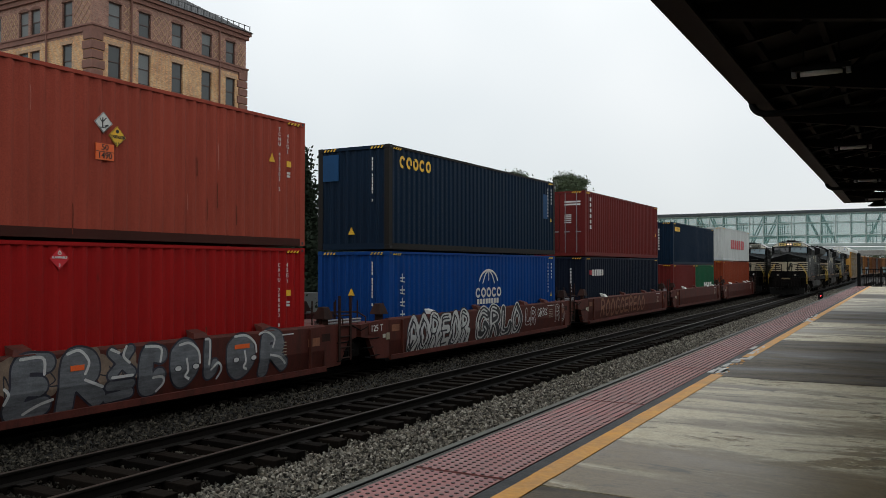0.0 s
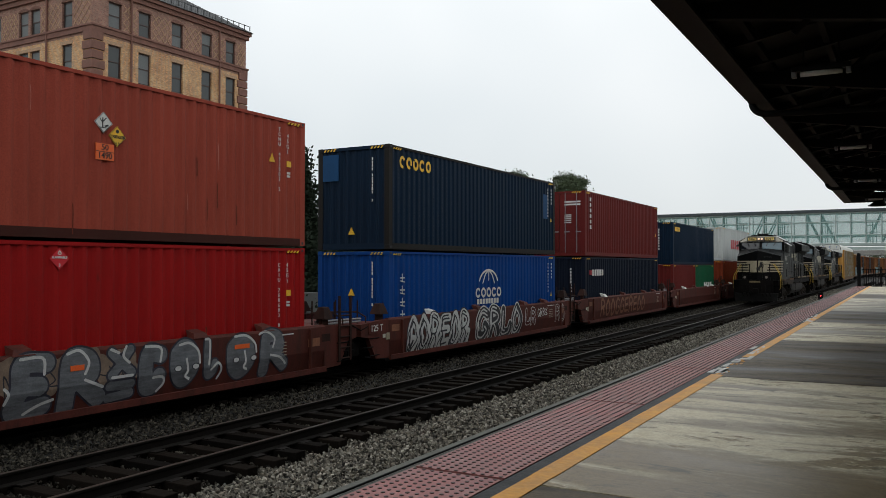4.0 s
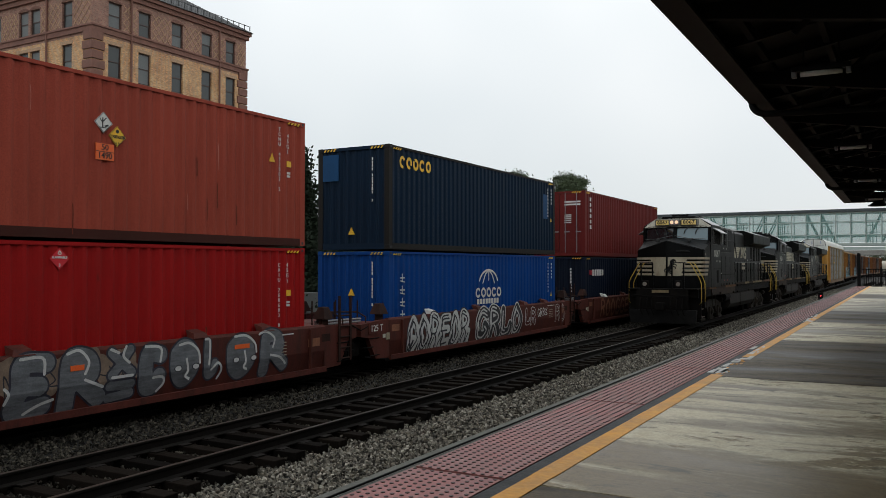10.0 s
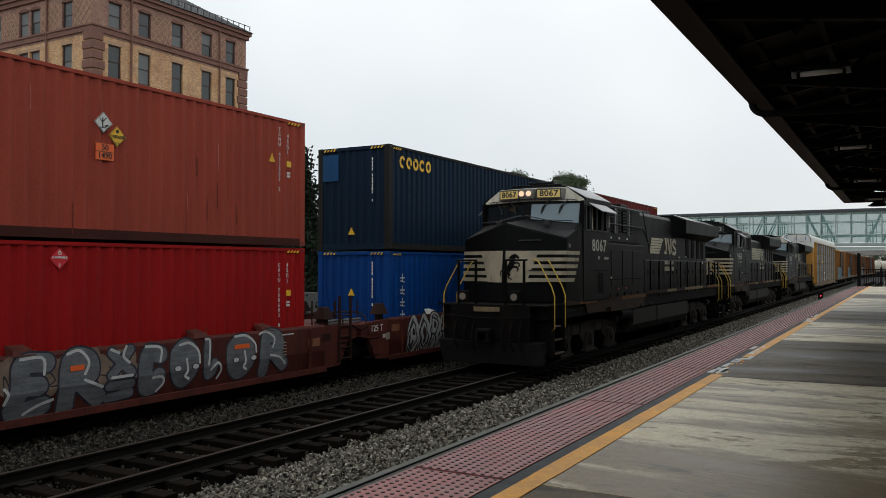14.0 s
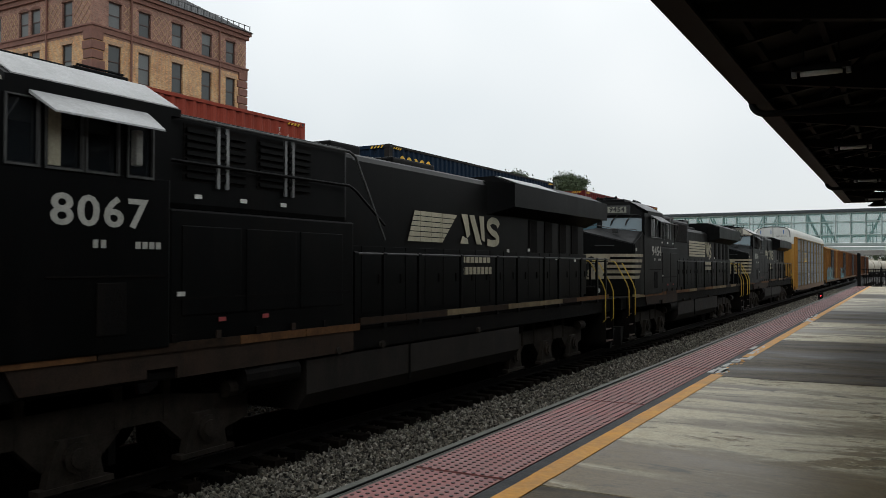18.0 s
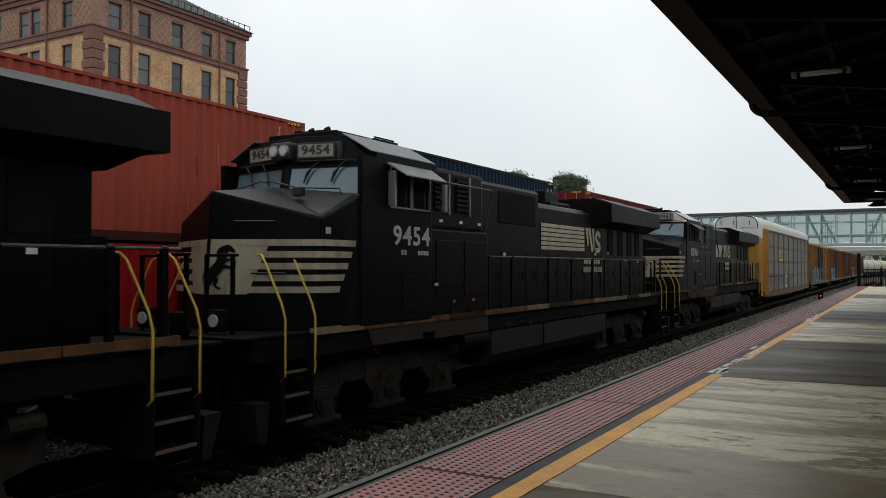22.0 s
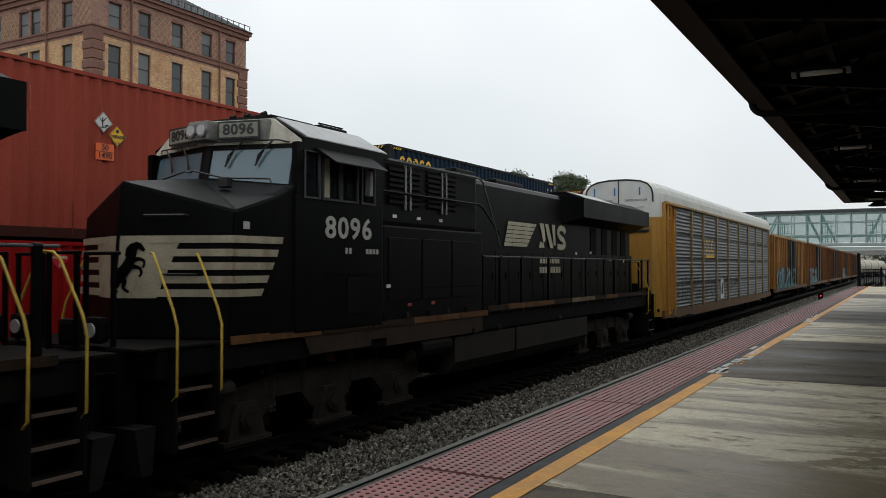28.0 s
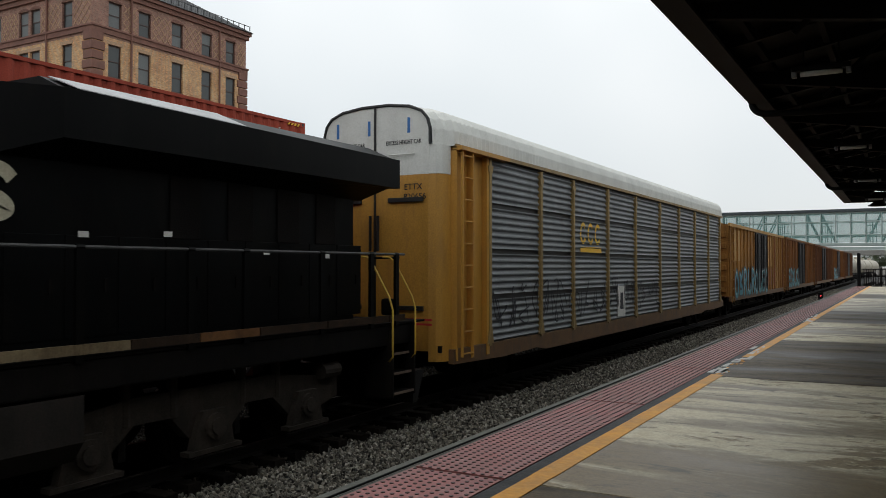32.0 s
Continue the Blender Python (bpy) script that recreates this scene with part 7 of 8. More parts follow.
    # hood
    hw = 1.06
    hs = 11.7 if dash9 else 9.9
    bm = B()
    prism(bm, [(-hw, 1.64), (hw, 1.64), (hw, 4.42), (hw - 0.06, 4.5), (-hw + 0.06, 4.5), (-hw, 4.42)], "y", CE, hs)
    part("dynamic_brake_hood", bm, BLACK, o)
    bm = B()
    ht = 4.2 if dash9 else 4.5
    prism(bm, [(-hw, 1.64), (hw, 1.64), (hw, ht - 0.1), (hw - 0.1, ht), (hw - 0.3, ht + 0.07), (-hw + 0.3, ht + 0.07), (-hw + 0.1, ht), (-hw, ht - 0.1)], "y", hs, 16.2)
    hood = part("engine_hood", bm, BLACK, o)
    bm = B()
    prism(bm, [(-hw, 1.64), (hw, 1.64), (hw, 3.95), (-hw, 3.95)], "y", 16.2, 21.1)
    rear = part("rear_hood", bm, BLACK, o)
    for s in (-1, 1):
        if dash9:
            bm = B()
            rbox(bm, s * hw - 0.02, s * hw + 0.02, 9.4, 11.5, 3.6, 4.35, 0.02)
            part("grid_intake", bm, SOOT, hood, "dark intake screen")
        a = CE + 0.15
        while a < 20.8:
            bm = B()
            rbox(bm, s * hw - 0.008, s * hw + 0.008, a, a + 0.66, 1.8, 2.95, 0.004)
            hd = part("hood_door", bm, BLACK, hood if a < 16 else rear)
            bm = B()
            box(bm, s * (hw + 0.015) - 0.01, s * (hw + 0.015) + 0.01, a + 0.5, a + 0.54, 2.3, 2.46)
            part("latch", bm, SOOT, hd)
            a += 0.7
        for a in (17.2, 18.2, 19.2, 20.1):
            bm = B()
            rbox(bm, s * hw - 0.02, s * hw + 0.02, a, a + 0.5, 2.95, 3.75, 0.01)
            part("rear_louvre", bm, SOOT, rear)
    # radiator with overhanging wings
    bm = B()
    RE = 21.6 if dash9 else 21.8
    y0r = 14.9 if not dash9 else 15.7
    hull(bm, [(-hw, y0r, 3.75), (hw, y0r, 3.75), (1.52, y0r + 0.5, 3.95), (1.54, RE, 3.95), (-1.54, RE, 3.95), (-1.52, y0r + 0.5, 3.95)],
         [(-hw, y0r, 4.5), (hw, y0r, 4.5), (1.52, y0r + 0.5, 4.48), (1.54, RE, 4.44), (-1.54, RE, 4.44), (-1.52, y0r + 0.5, 4.48)])
    hull(bm, [(-hw, 16.3, 3.78), (hw, 16.3, 3.78), (hw, 21.3, 3.72), (-hw, 21.3, 3.72)], [(-1.5, 16.3, 3.96), (1.5, 16.3, 3.96), (1.5, 21.6, 3.96), (-1.5, 21.6, 3.96)])
    rad = part("radiator", bm, BLACK, o)
    bm = B()
    prism(bm, [(-1.5, 4.44), (1.5, 4.44), (0.95, 4.68), (-0.95, 4.68)], "y", y0r + 0.6, RE - 0.1)
    part("radiator_top", bm, BLACK, rad)
    bm = B()
    hull(bm, [(1.5, y0r + 0.7, 4.49), (1.5, y0r + 3.2, 4.47), (0.96, y0r + 3.2, 4.69), (0.96, y0r + 0.7, 4.69)], [(1.5, y0r + 0.7, 4.5), (1.5, y0r + 3.2, 4.48), (0.96, y0r + 3.2, 4.7), (0.96, y0r + 0.7, 4.7)])
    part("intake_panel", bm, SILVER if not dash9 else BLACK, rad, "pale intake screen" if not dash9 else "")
    for a, w_, h_, x0 in ((hs + 0.1, 0.9, 0.3, 0.5), (hs + 1.2, 0.5, 0.16, 0.3), (hs + 1.9, 1.6, 0.22, 0.6)):
        bm = B()
        rbox(bm, -x0, x0, a, a + w_, ht, ht + h_, 0.04)
        part("roof_box", bm, BLACK, hood)
    if dash9:
        bm = B()
        rbox(bm, -0.45, 0.45, 13.6, 14.6, 4.2, 4.72, 0.03)
        part("exhaust_outlet", bm, BLACK, hood)
        for q in range(3):
            bm = B()
            tube(bm, [(0.3 - 0.25 * q, 11.9, 4.46), (0.3 - 0.25 * q, 12.5, 4.5)], 0.07, 10)
            tube(bm, [(0.3 - 0.25 * q, 11.75, 4.46), (0.3 - 0.25 * q, 11.9, 4.46)], 0.12, 12)
            part("horn", bm, BLACK, hood)
        bm = B()
        rbox(bm, -0.4, 0.5, 12.1, 12.3, 4.2, 4.46, 0.02)
        part("horn_bracket", bm, BLACK, hood)
    if not dash9:
        for q in range(3):
            bm = B()
            tube(bm, [(0.1 - 0.22 * q, 11.75, 4.62), (0.1 - 0.22 * q, 12.2, 4.64)], 0.06, 10)
            tube(bm, [(0.1 - 0.22 * q, 11.6, 4.62), (0.1 - 0.22 * q, 11.75, 4.62)], 0.11, 12)
            part("horn", bm, BLACK, hood)
        bm = B()
        rbox(bm, -0.45, 0.3, 12.0, 12.15, 4.42, 4.64, 0.02)
        part("horn_bracket", bm, BLACK, hood)
    # side marks as plain shapes
    x = hw + 0.024
    zz0 = 3.04
    mk = 0.34 if lit else 0.0             # the leading unit carries its marks a little further back
    sw = 3.2 if dash9 else 1.62
    L0 = 11.84 if dash9 else 11.12
    for k in range(6):
        if dash9:
            z, hgt, c0s, c1s, cells = zz0 + k * 0.118, 0.088, L0, L0 + sw, (0.2, 0.4, 0.6, 0.8)
        else:
            z, hgt, c0s, c1s, cells = 3.08 + k * 0.1, 0.083, mk + 11.26 + 0.21 * k / 5, mk + 12.56 + 0.52 * k / 5, (mk + 11.72, mk + 12.14, mk + 12.5, mk + 12.56)
        cuts = [c0s] + [(L0 + sw * c if dash9 else c) for c in cells] + [c1s]
        for c0, c1 in zip(cuts, cuts[1:]):
            if c1 - c0 < 0.03:
                continue
            bm = B()
            sl = 0.0 if dash9 else 0.035
            e0, e1 = (sl if c0 == c0s else 0.0), (0.09 if (c1 == c1s and not dash9) else 0.0)
            hull(bm, [(x - 0.006, c0, z), (x - 0.006, c1 - 0.014, z), (x - 0.006, c1 - 0.014 + e1, z + hgt), (x - 0.006, c0 + e0, z + hgt)],
                 [(x, c0, z), (x, c1 - 0.014, z), (x, c1 - 0.014 + e1, z + hgt), (x, c0 + e0, z + hgt)])
            part("speed_bar", bm, STRIPE2, hood, "cream speed-line bar")
    bm = B()

    def slab(pts):
        hull(bm, [(x - 0.006, u, w) for u, w in pts], [(x, u, w) for u, w in pts])
    b0 = L0 + sw + 0.05 if dash9 else 13.3 + mk
    zb = zz0 if dash9 else 3.08
    kx = 0.72 if dash9 else 1.0
    for pts in ([(0.05, 0.62), (0.32, 0.62), (0.44, 0.2), (0.3, 0.12), (0.2, 0.34)],
                [(0.0, 0.0), (0.36, 0.0), (0.32, 0.1), (0.1, 0.16)],
                [(0.4, 0.62), (0.62, 0.62), (0.98, 0.0), (0.74, 0.0)],
                [(0.86, 0.62), (1.08, 0.62), (1.12, 0.06), (0.98, 0.1)]):
        if dash9 and pts[0][0] == 0.0:
            continue
        slab([(b0 + u * kx, zb + w * (1.1 if dash9 else 1.0)) for u, w in pts])
    ribbon(bm, stroke_points([(b0 + (1.5 + (p[0] - 1.16) * 1.15) * kx, zb + (p[1] - 0.04) * 0.94) for p in ((1.44, 0.5), (1.34, 0.6), (1.12, 0.62), (0.98, 0.5), (1.12, 0.36), (1.32, 0.28), (1.4, 0.16), (1.24, 0.08), (0.94, 0.1))], 5), 0.15, x, 0.0008)
    part("block_mark", bm, STRIPE2, hood, "cream block mark")
    for k in range(2):
        bars(hood, "lettering_block", STRIPE2, x, (14.95 if dash9 else 13.33 + mk) + 0.03 * (1 - k), 2.68 - k * 0.25, 7 + k, 0.16, 0.155 if dash9 else 0.145 - 0.012 * k, 0.05, vertical=False)
    for a in (9.6, 15.9, 17.1, 18.9, 20.3):
        bm = B()
        box(bm, x - 0.006, x, a, a + 0.13, 3.05 - (a % 1.3) * 0.4, 3.12 - (a % 1.3) * 0.4)
        part("small_decal", bm, WHITE, hood)
    # side handrails
    for s in (-1, 1):
        bm = B()
        tube(bm, [(s * 1.5, CE + 0.05, 2.81), (s * 1.5, 22.0, 2.81)], 0.02, 8)
        part("handrail", bm, STEELDIM, o)
        for a in (CE + 0.08, CE + 1.25 if CE < 9 else 10.2, 11.33, 12.92, 14.53, 15.61, 17.15, 18.1, 19.71, 21.0, 21.75):
            bm = B()
            box(bm, s * 1.5 - 0.025, s * 1.5 + 0.025, a - 0.05, a + 0.05, 1.58, 2.8)
            tube(bm, [(s * 1.5, a - 0.05, 2.81), (s * 1.5, a + 0.05, 2.81)], 0.032, 8)
            part("stanchion", bm, BLACK, o)
    # ends: pilots, steps, rails, couplers
    lead_in = 0.35 if dash9 else 0.0
    g0, g1 = (1.17, 1.83) if dash9 else (1.2, 1.92)
    for e in (0, 1):
        def Y(v):
            return v + lead_in if e == 0 else 23.45 - v
        bm = B()
        ys = sorted((Y(0.72), Y(1.0)))
        box(bm, -1.12, 1.12, ys[0], ys[1], 0.75, 1.62)
        pil = part("pilot", bm, SOOT, o)
        bm = B()
        hull(bm, [(-1.4, Y(0.85), 0.14), (1.4, Y(0.85), 0.14), (1.4, Y(1.0), 0.14), (-1.4, Y(1.0), 0.14)], [(-1.45, Y(0.7), 0.72), (1.45, Y(0.7), 0.72), (1.45, Y(1.0), 0.72), (-1.45, Y(1.0), 0.72)])
        part("plow", bm, PLOW, pil, "scuffed grey plow")
        bm = B()
        ys = sorted((Y(0.3 if e == 0 else 0.72), Y(0.9)))
        rbox(bm, -0.13, 0.13, ys[0], ys[1], 0.75, 1.0, 0.03)
        if e == 0:
            rbox(bm, -0.2, 0.2, Y(0.3), Y(0.6), 0.7, 1.05, 0.06)
        part("coupler", bm, SOOT, pil)
        for k, sx in enumerate((-0.9, -0.62, -0.4, 0.42, 0.66, 0.9)):
            bm = B()
            tube(bm, [(sx, Y(0.72), 1.25), (sx, Y(0.55), 1.0 - 0.05 * (k % 3)), (sx + 0.03, Y(0.5), 0.7), (sx + 0.1, Y(0.55), 0.5)], 0.028, 6)
            part("air_hose", bm, SOOT, pil)
        bm = B()
        tube(bm, [(-1.2, Y(0.66), 1.36), (-0.3, Y(0.6), 1.3), (0.3, Y(0.6), 1.3), (1.2, Y(0.66), 1.36)], 0.018, 6)
        part("cut_lever", bm, SOOT, pil)
        bm = B()
        q = -1 if e == 0 else 1
        box(bm, -0.42, 0.3, Y(0.7) - 0.01, Y(0.7) + 0.01, 1.46, 1.58)
        part("foot_plate", bm, SILLCREAM, pil, "worn pale foot plate")
        for s in (-1, 1):
            for k in range(4):
                z = 0.44 + k * 0.33
                ys = sorted((Y(g0 + 0.04), Y(g1 - 0.06)))
                xs = sorted((s * (1.56 - 0.05 * k), s * (1.1 - 0.05 * k)))
                bm = B()
                box(bm, xs[0], xs[1], ys[0], ys[1], z - 0.035, z)
                st = part("step", bm, SOOT, o, "step with a worn edge")
                bm = B()
                xe = s * (1.56 - 0.05 * k)
                box(bm, xe - 0.014, xe + 0.014, ys[0], ys[1], z - 0.035, z + 0.004)
                part("step_edge", bm, STEPEDGE, st, "worn pale step edge")
            for yy in (g0, g1 - 0.03):
                bm = B()
                xs = sorted((s * 1.57, s * 1.02))
                box(bm, xs[0], xs[1], Y(yy) - 0.015, Y(yy) + 0.015, 0.36, 1.62)
                part("step_side", bm, SOOT, o)
            for yy in (g0, g1):
                bm = B()
                tube(bm, [(s * 1.5, Y(yy), 0.98), (s * 1.575, Y(yy), 1.06), (s * 1.575, Y(yy), 1.86), (s * 1.5, Y(yy), 2.08), (s * 1.16, Y(yy + 0.03), 2.68), (s * 1.08, Y(yy + 0.06), 2.76), (s * 0.96, Y(yy + 0.12), 2.77)], 0.017, 8)
                part("grab_rail", bm, YELLOW, o, "yellow grab rail", smooth=True)
            for q in range(2):
                bm = B()
                xq = s * (0.42 + 0.5 * q)
                box(bm, xq - 0.03, xq + 0.03, Y(0.82) - 0.02, Y(0.82) + 0.02, 1.62, 2.76)
                part("end_post", bm, BLACK, o)
            bm = B()
            tube(bm, [(s * 0.4, Y(0.82), 2.76), (s * 1.0, Y(0.84), 2.76)], 0.022, 8)
            part("end_rail", bm, BLACK, o)
            bm = B()
            rbox(bm, s * 0.72 - 0.15, s * 0.72 + 0.15, Y(0.74) - 0.08, Y(0.74) + 0.08, 1.68, 2.0, 0.06)
            dl = part("ditch_light_box", bm, SOOT, o)
            bm = B()
            q = -1 if e == 0 else 1
            tube(bm, [(s * 0.72, Y(0.74) + q * 0.08, 1.84), (s * 0.72, Y(0.74) + q * 0.1, 1.84)], 0.09, 14)
            part("ditch_light", bm, DITCH if (lit and e == 0) else LENS, dl)
    # fuel tank and underframe
    bm = B()
    prism(bm, [(-1.48, 1.22), (1.48, 1.22), (1.48, 0.72), (1.3, 0.48), (-1.3, 0.48), (-1.48, 0.72)], "y", 8.2, 15.7)
    tank = part("fuel_tank", bm, TANKM, o, "dusty fuel tank")
    bm = B()
    box(bm, 1.47, 1.5, 11.0, 11.04, 0.6, 1.24)
    part("tank_seam", bm, SOOT, tank)
    for s in (-1, 1):
        bm = B()
        tube(bm, [(s * 1.35, 6.9, 1.1), (s * 1.35, 8.0, 1.1)], 0.2, 14)
        part("air_reservoir", bm, SOOT, o)
        for yy in (8.9, 10.1, 13.6):
            bm = B()
            tube(bm, [(s * 1.5, yy, 1.3), (s * 1.56, yy, 1.3)], 0.06, 10)
            part("filler_cap", bm, GEAR, tank)
    # two three-axle trucks
    for yc in (4.55, 17.75):
        for s in (-1, 1):
            bm = B()
            x0, x1 = sorted((s * 1.05, s * 1.22))
            prism(bm, [(yc - 2.7, 0.85), (yc - 2.7, 0.55), (yc - 2.2, 0.42), (yc - 1.55, 0.42), (yc - 1.2, 0.72), (yc - 0.65, 0.72), (yc - 0.35, 0.42), (yc + 0.35, 0.42), (yc + 0.65, 0.72), (yc + 1.2, 0.72), (yc + 1.55, 0.42), (yc + 2.2, 0.42), (yc + 2.7, 0.55), (yc + 2.7, 0.85), (yc + 1.2, 1.05), (yc - 1.2, 1.05)], "x", x0, x1)
            fr = part("truck_frame", bm, GEAR, o)
            for q in (-1.88, 0, 1.88):
                bm = B()
                xs = sorted((s * 1.19, s * 1.31))
                prism(bm, [(yc + q - 0.36, 0.24), (yc + q + 0.36, 0.24), (yc + q + 0.3, 0.5), (yc + q + 0.2, 0.74), (yc + q - 0.2, 0.74), (yc + q - 0.3, 0.5)], "x", *xs)
                box(bm, s * 1.26 - 0.08, s * 1.26 + 0.08, yc + q - 0.46, yc + q + 0.46, 0.2, 0.26)
                tube(bm, [(s * 1.3, yc + q, 0.53), (s * 1.36, yc + q, 0.53)], 0.17, 16)
                tube(bm, [(s * 1.35, yc + q, 0.53), (s * 1.39, yc + q, 0.53)], 0.11, 12)
                part("journal_box", bm, GEAR, fr)
            for q in (-1.3, -0.6, 0.6, 1.3):
                bm = B()
                tube(bm, [(s * 1.18, yc + q, 0.72), (s * 1.18, yc + q, 1.25)], 0.07, 8)
                part("spring", bm, GEAR, fr)
            for q in (-2.4, 2.4):
                bm = B()
                tube(bm, [(s * 1.28, yc + q - 0.2, 0.98), (s * 1.28, yc + q + 0.2, 0.98)], 0.12, 12)
                part("brake_cylinder", bm, GEAR, fr)
            for q in (-1.88, 0, 1.88):
                bm = B()
                box(bm, s * 1.1 - 0.02, s * 1.1 + 0.02, yc + q + 0.55, yc + q + 0.65, 0.3, 0.6)
                part("brake_shoe", bm, SOOT, fr)
        for q in (-1.88, 0, 1.88):
            axle(o, yc + q, 0.533)
    return o


GEAR = mat("dusty truck casting", (0.026, 0.021, 0.017), 0.8, vary=0.5, scale=2.5, dirt=0.6, dirt_color=(0.055, 0.042, 0.031), bump=0.3, spec=0.12)
NUMWHITE = mat("dulled white numerals", (0.42, 0.41, 0.37), 0.6, vary=0.15, scale=3, dirt=0.4, dirt_color=(0.2, 0.17, 0.13), spec=0.2)
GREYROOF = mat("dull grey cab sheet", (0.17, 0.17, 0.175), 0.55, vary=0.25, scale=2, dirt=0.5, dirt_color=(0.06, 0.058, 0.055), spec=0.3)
SILLDULL = mat("soot-covered sill stripe", (0.028, 0.016, 0.009), 0.8, vary=0.5, scale=4, dirt=0.7, dirt_color=(0.012, 0.009, 0.007), spec=0.15)
TANKM = mat("dusty tank paint", (0.02, 0.0165, 0.014), 0.75, vary=0.4, scale=1.5, dirt=0.6, dirt_color=(0.04, 0.028, 0.021), spec=0.2)
BOARDGREY = mat("grimy grey lamp casing", (0.2, 0.195, 0.175), 0.6, vary=0.3, scale=4, dirt=0.6, dirt_color=(0.03, 0.027, 0.023), spec=0.25)
BROW = mat("dirty white brow paint", (0.5, 0.47, 0.39), 0.55, vary=0.2, scale=3, dirt=0.7, dirt_color=(0.2, 0.15, 0.09), spec=0.3)
PANECREAM = mat("pale cab window pane", (0.34, 0.31, 0.22), 0.5, vary=0.2, dirt=0.3)
# lighter than the body black: sky sheen on the nose top, put into colour
NOSEDARK = mat("weathered black nose paint with sky sheen", (0.006, 0.006, 0.0062), 0.5, vary=0.5, scale=1.6, dirt=0.5, dirt_color=(0.018, 0.018, 0.018), spec=0.25)
HEADNUM = glow_mat("lit amber panel", (0.5, 0.37, 0.12), 0.3)

BOARDFACE = mat("grimy number panel", (0.25, 0.25, 0.2), 0.6, vary=0.15, dirt=0.3)
# greyer still, for the stronger sky sheen on the second unit's nose
NOSETOP = mat("scuffed dusty black paint with sky sheen", (0.014, 0.014, 0.0145), 0.55, vary=0.5, scale=1.6, dirt=0.5, dirt_color=(0.04, 0.04, 0.04), spec=0.3)
SILLCREAM = mat("dirty cream sill stripe", (0.2, 0.15, 0.085), 0.75, vary=0.35, scale=2, dirt=0.8, dirt_color=(0.05, 0.025, 0.012), spec=0.2)
PLOW = mat("scuffed plow steel", (0.014, 0.0135, 0.013), 0.7, vary=0.5, scale=3, dirt=0.5, dirt_color=(0.012, 0.01, 0.009), spec=0.2)
SKIRT = mat("grimy brown skirt", (0.03, 0.019, 0.013), 0.8, vary=0.4, scale=2, dirt=0.6, dirt_color=(0.06, 0.03, 0.015), spec=0.2)
STEPEDGE = mat("worn step edge", (0.12, 0.08, 0.06), 0.6, vary=0.3)
STRIPE2 = mat("dirty cream side bar", (0.42, 0.38, 0.275), 0.55, vary=0.2, scale=2.5, dirt=0.5, dirt_color=(0.2, 0.16, 0.09), bump=0.05, streak=4)
MARKRED2 = mat("small red decal", (0.35, 0.06, 0.06), 0.6, vary=0.1)
DITCH = mat("dull ditch lamp lens", (0.22, 0.19, 0.16), 0.15, vary=0.15)

LOCO_L = 22.68


def to_length(o, k):
    """Set a locomotive's parts out over its full coupled length."""
    for c in o.children_recursive:
        c.data.transform(Matrix.Diagonal((1, k, 1, 1)))
    return o


lead = loco("locomotive", "black freight locomotive with lit headlights leading the train", "8067", lit=True)
second = loco("locomotive", "black freight locomotive, second in the train, grimy grey roof", "9454", dash9=True)
third = loco("locomotive", "black freight locomotive with white-trimmed cab brow, third in the train", "8096")
for o in (lead, second, third):
    to_length(o, LOCO_L / 22.3)
helper_loco = copy_thing(third, pose(X2, 83.6, 0))
tagged(helper_loco, "black freight locomotive standing behind the container train", "locomotive")

# ---- auto rack car ----
RACKY = mat("yellow-ochre rack paint", (0.45, 0.22, 0.032), 0.55, vary=0.15, scale=1.2, dirt=0.45, dirt_color=(0.2, 0.1, 0.04), streak=4)
RACKW = mat("off-white rack roof paint", (0.64, 0.64, 0.6), 0.5, vary=0.1, dirt=0.2, dirt_color=(0.25, 0.25, 0.23))
RACKP = mat("dull dirty yellow post paint", (0.26, 0.17, 0.06), 0.6, vary=0.25, scale=2, dirt=0.6, dirt_color=(0.12, 0.09, 0.05), streak=3)
GALV = mat("weathered galvanised panel", (0.165, 0.175, 0.18), 0.6, metal=0.1, vary=0.25, scale=1.2, fine=30, dirt=0.35, dirt_color=(0.09, 0.09, 0.09), streak=3)
RUSTSILL = mat("rusty brown sill", (0.13, 0.066, 0.025), 0.75, vary=0.3, scale=2, dirt=0.6)


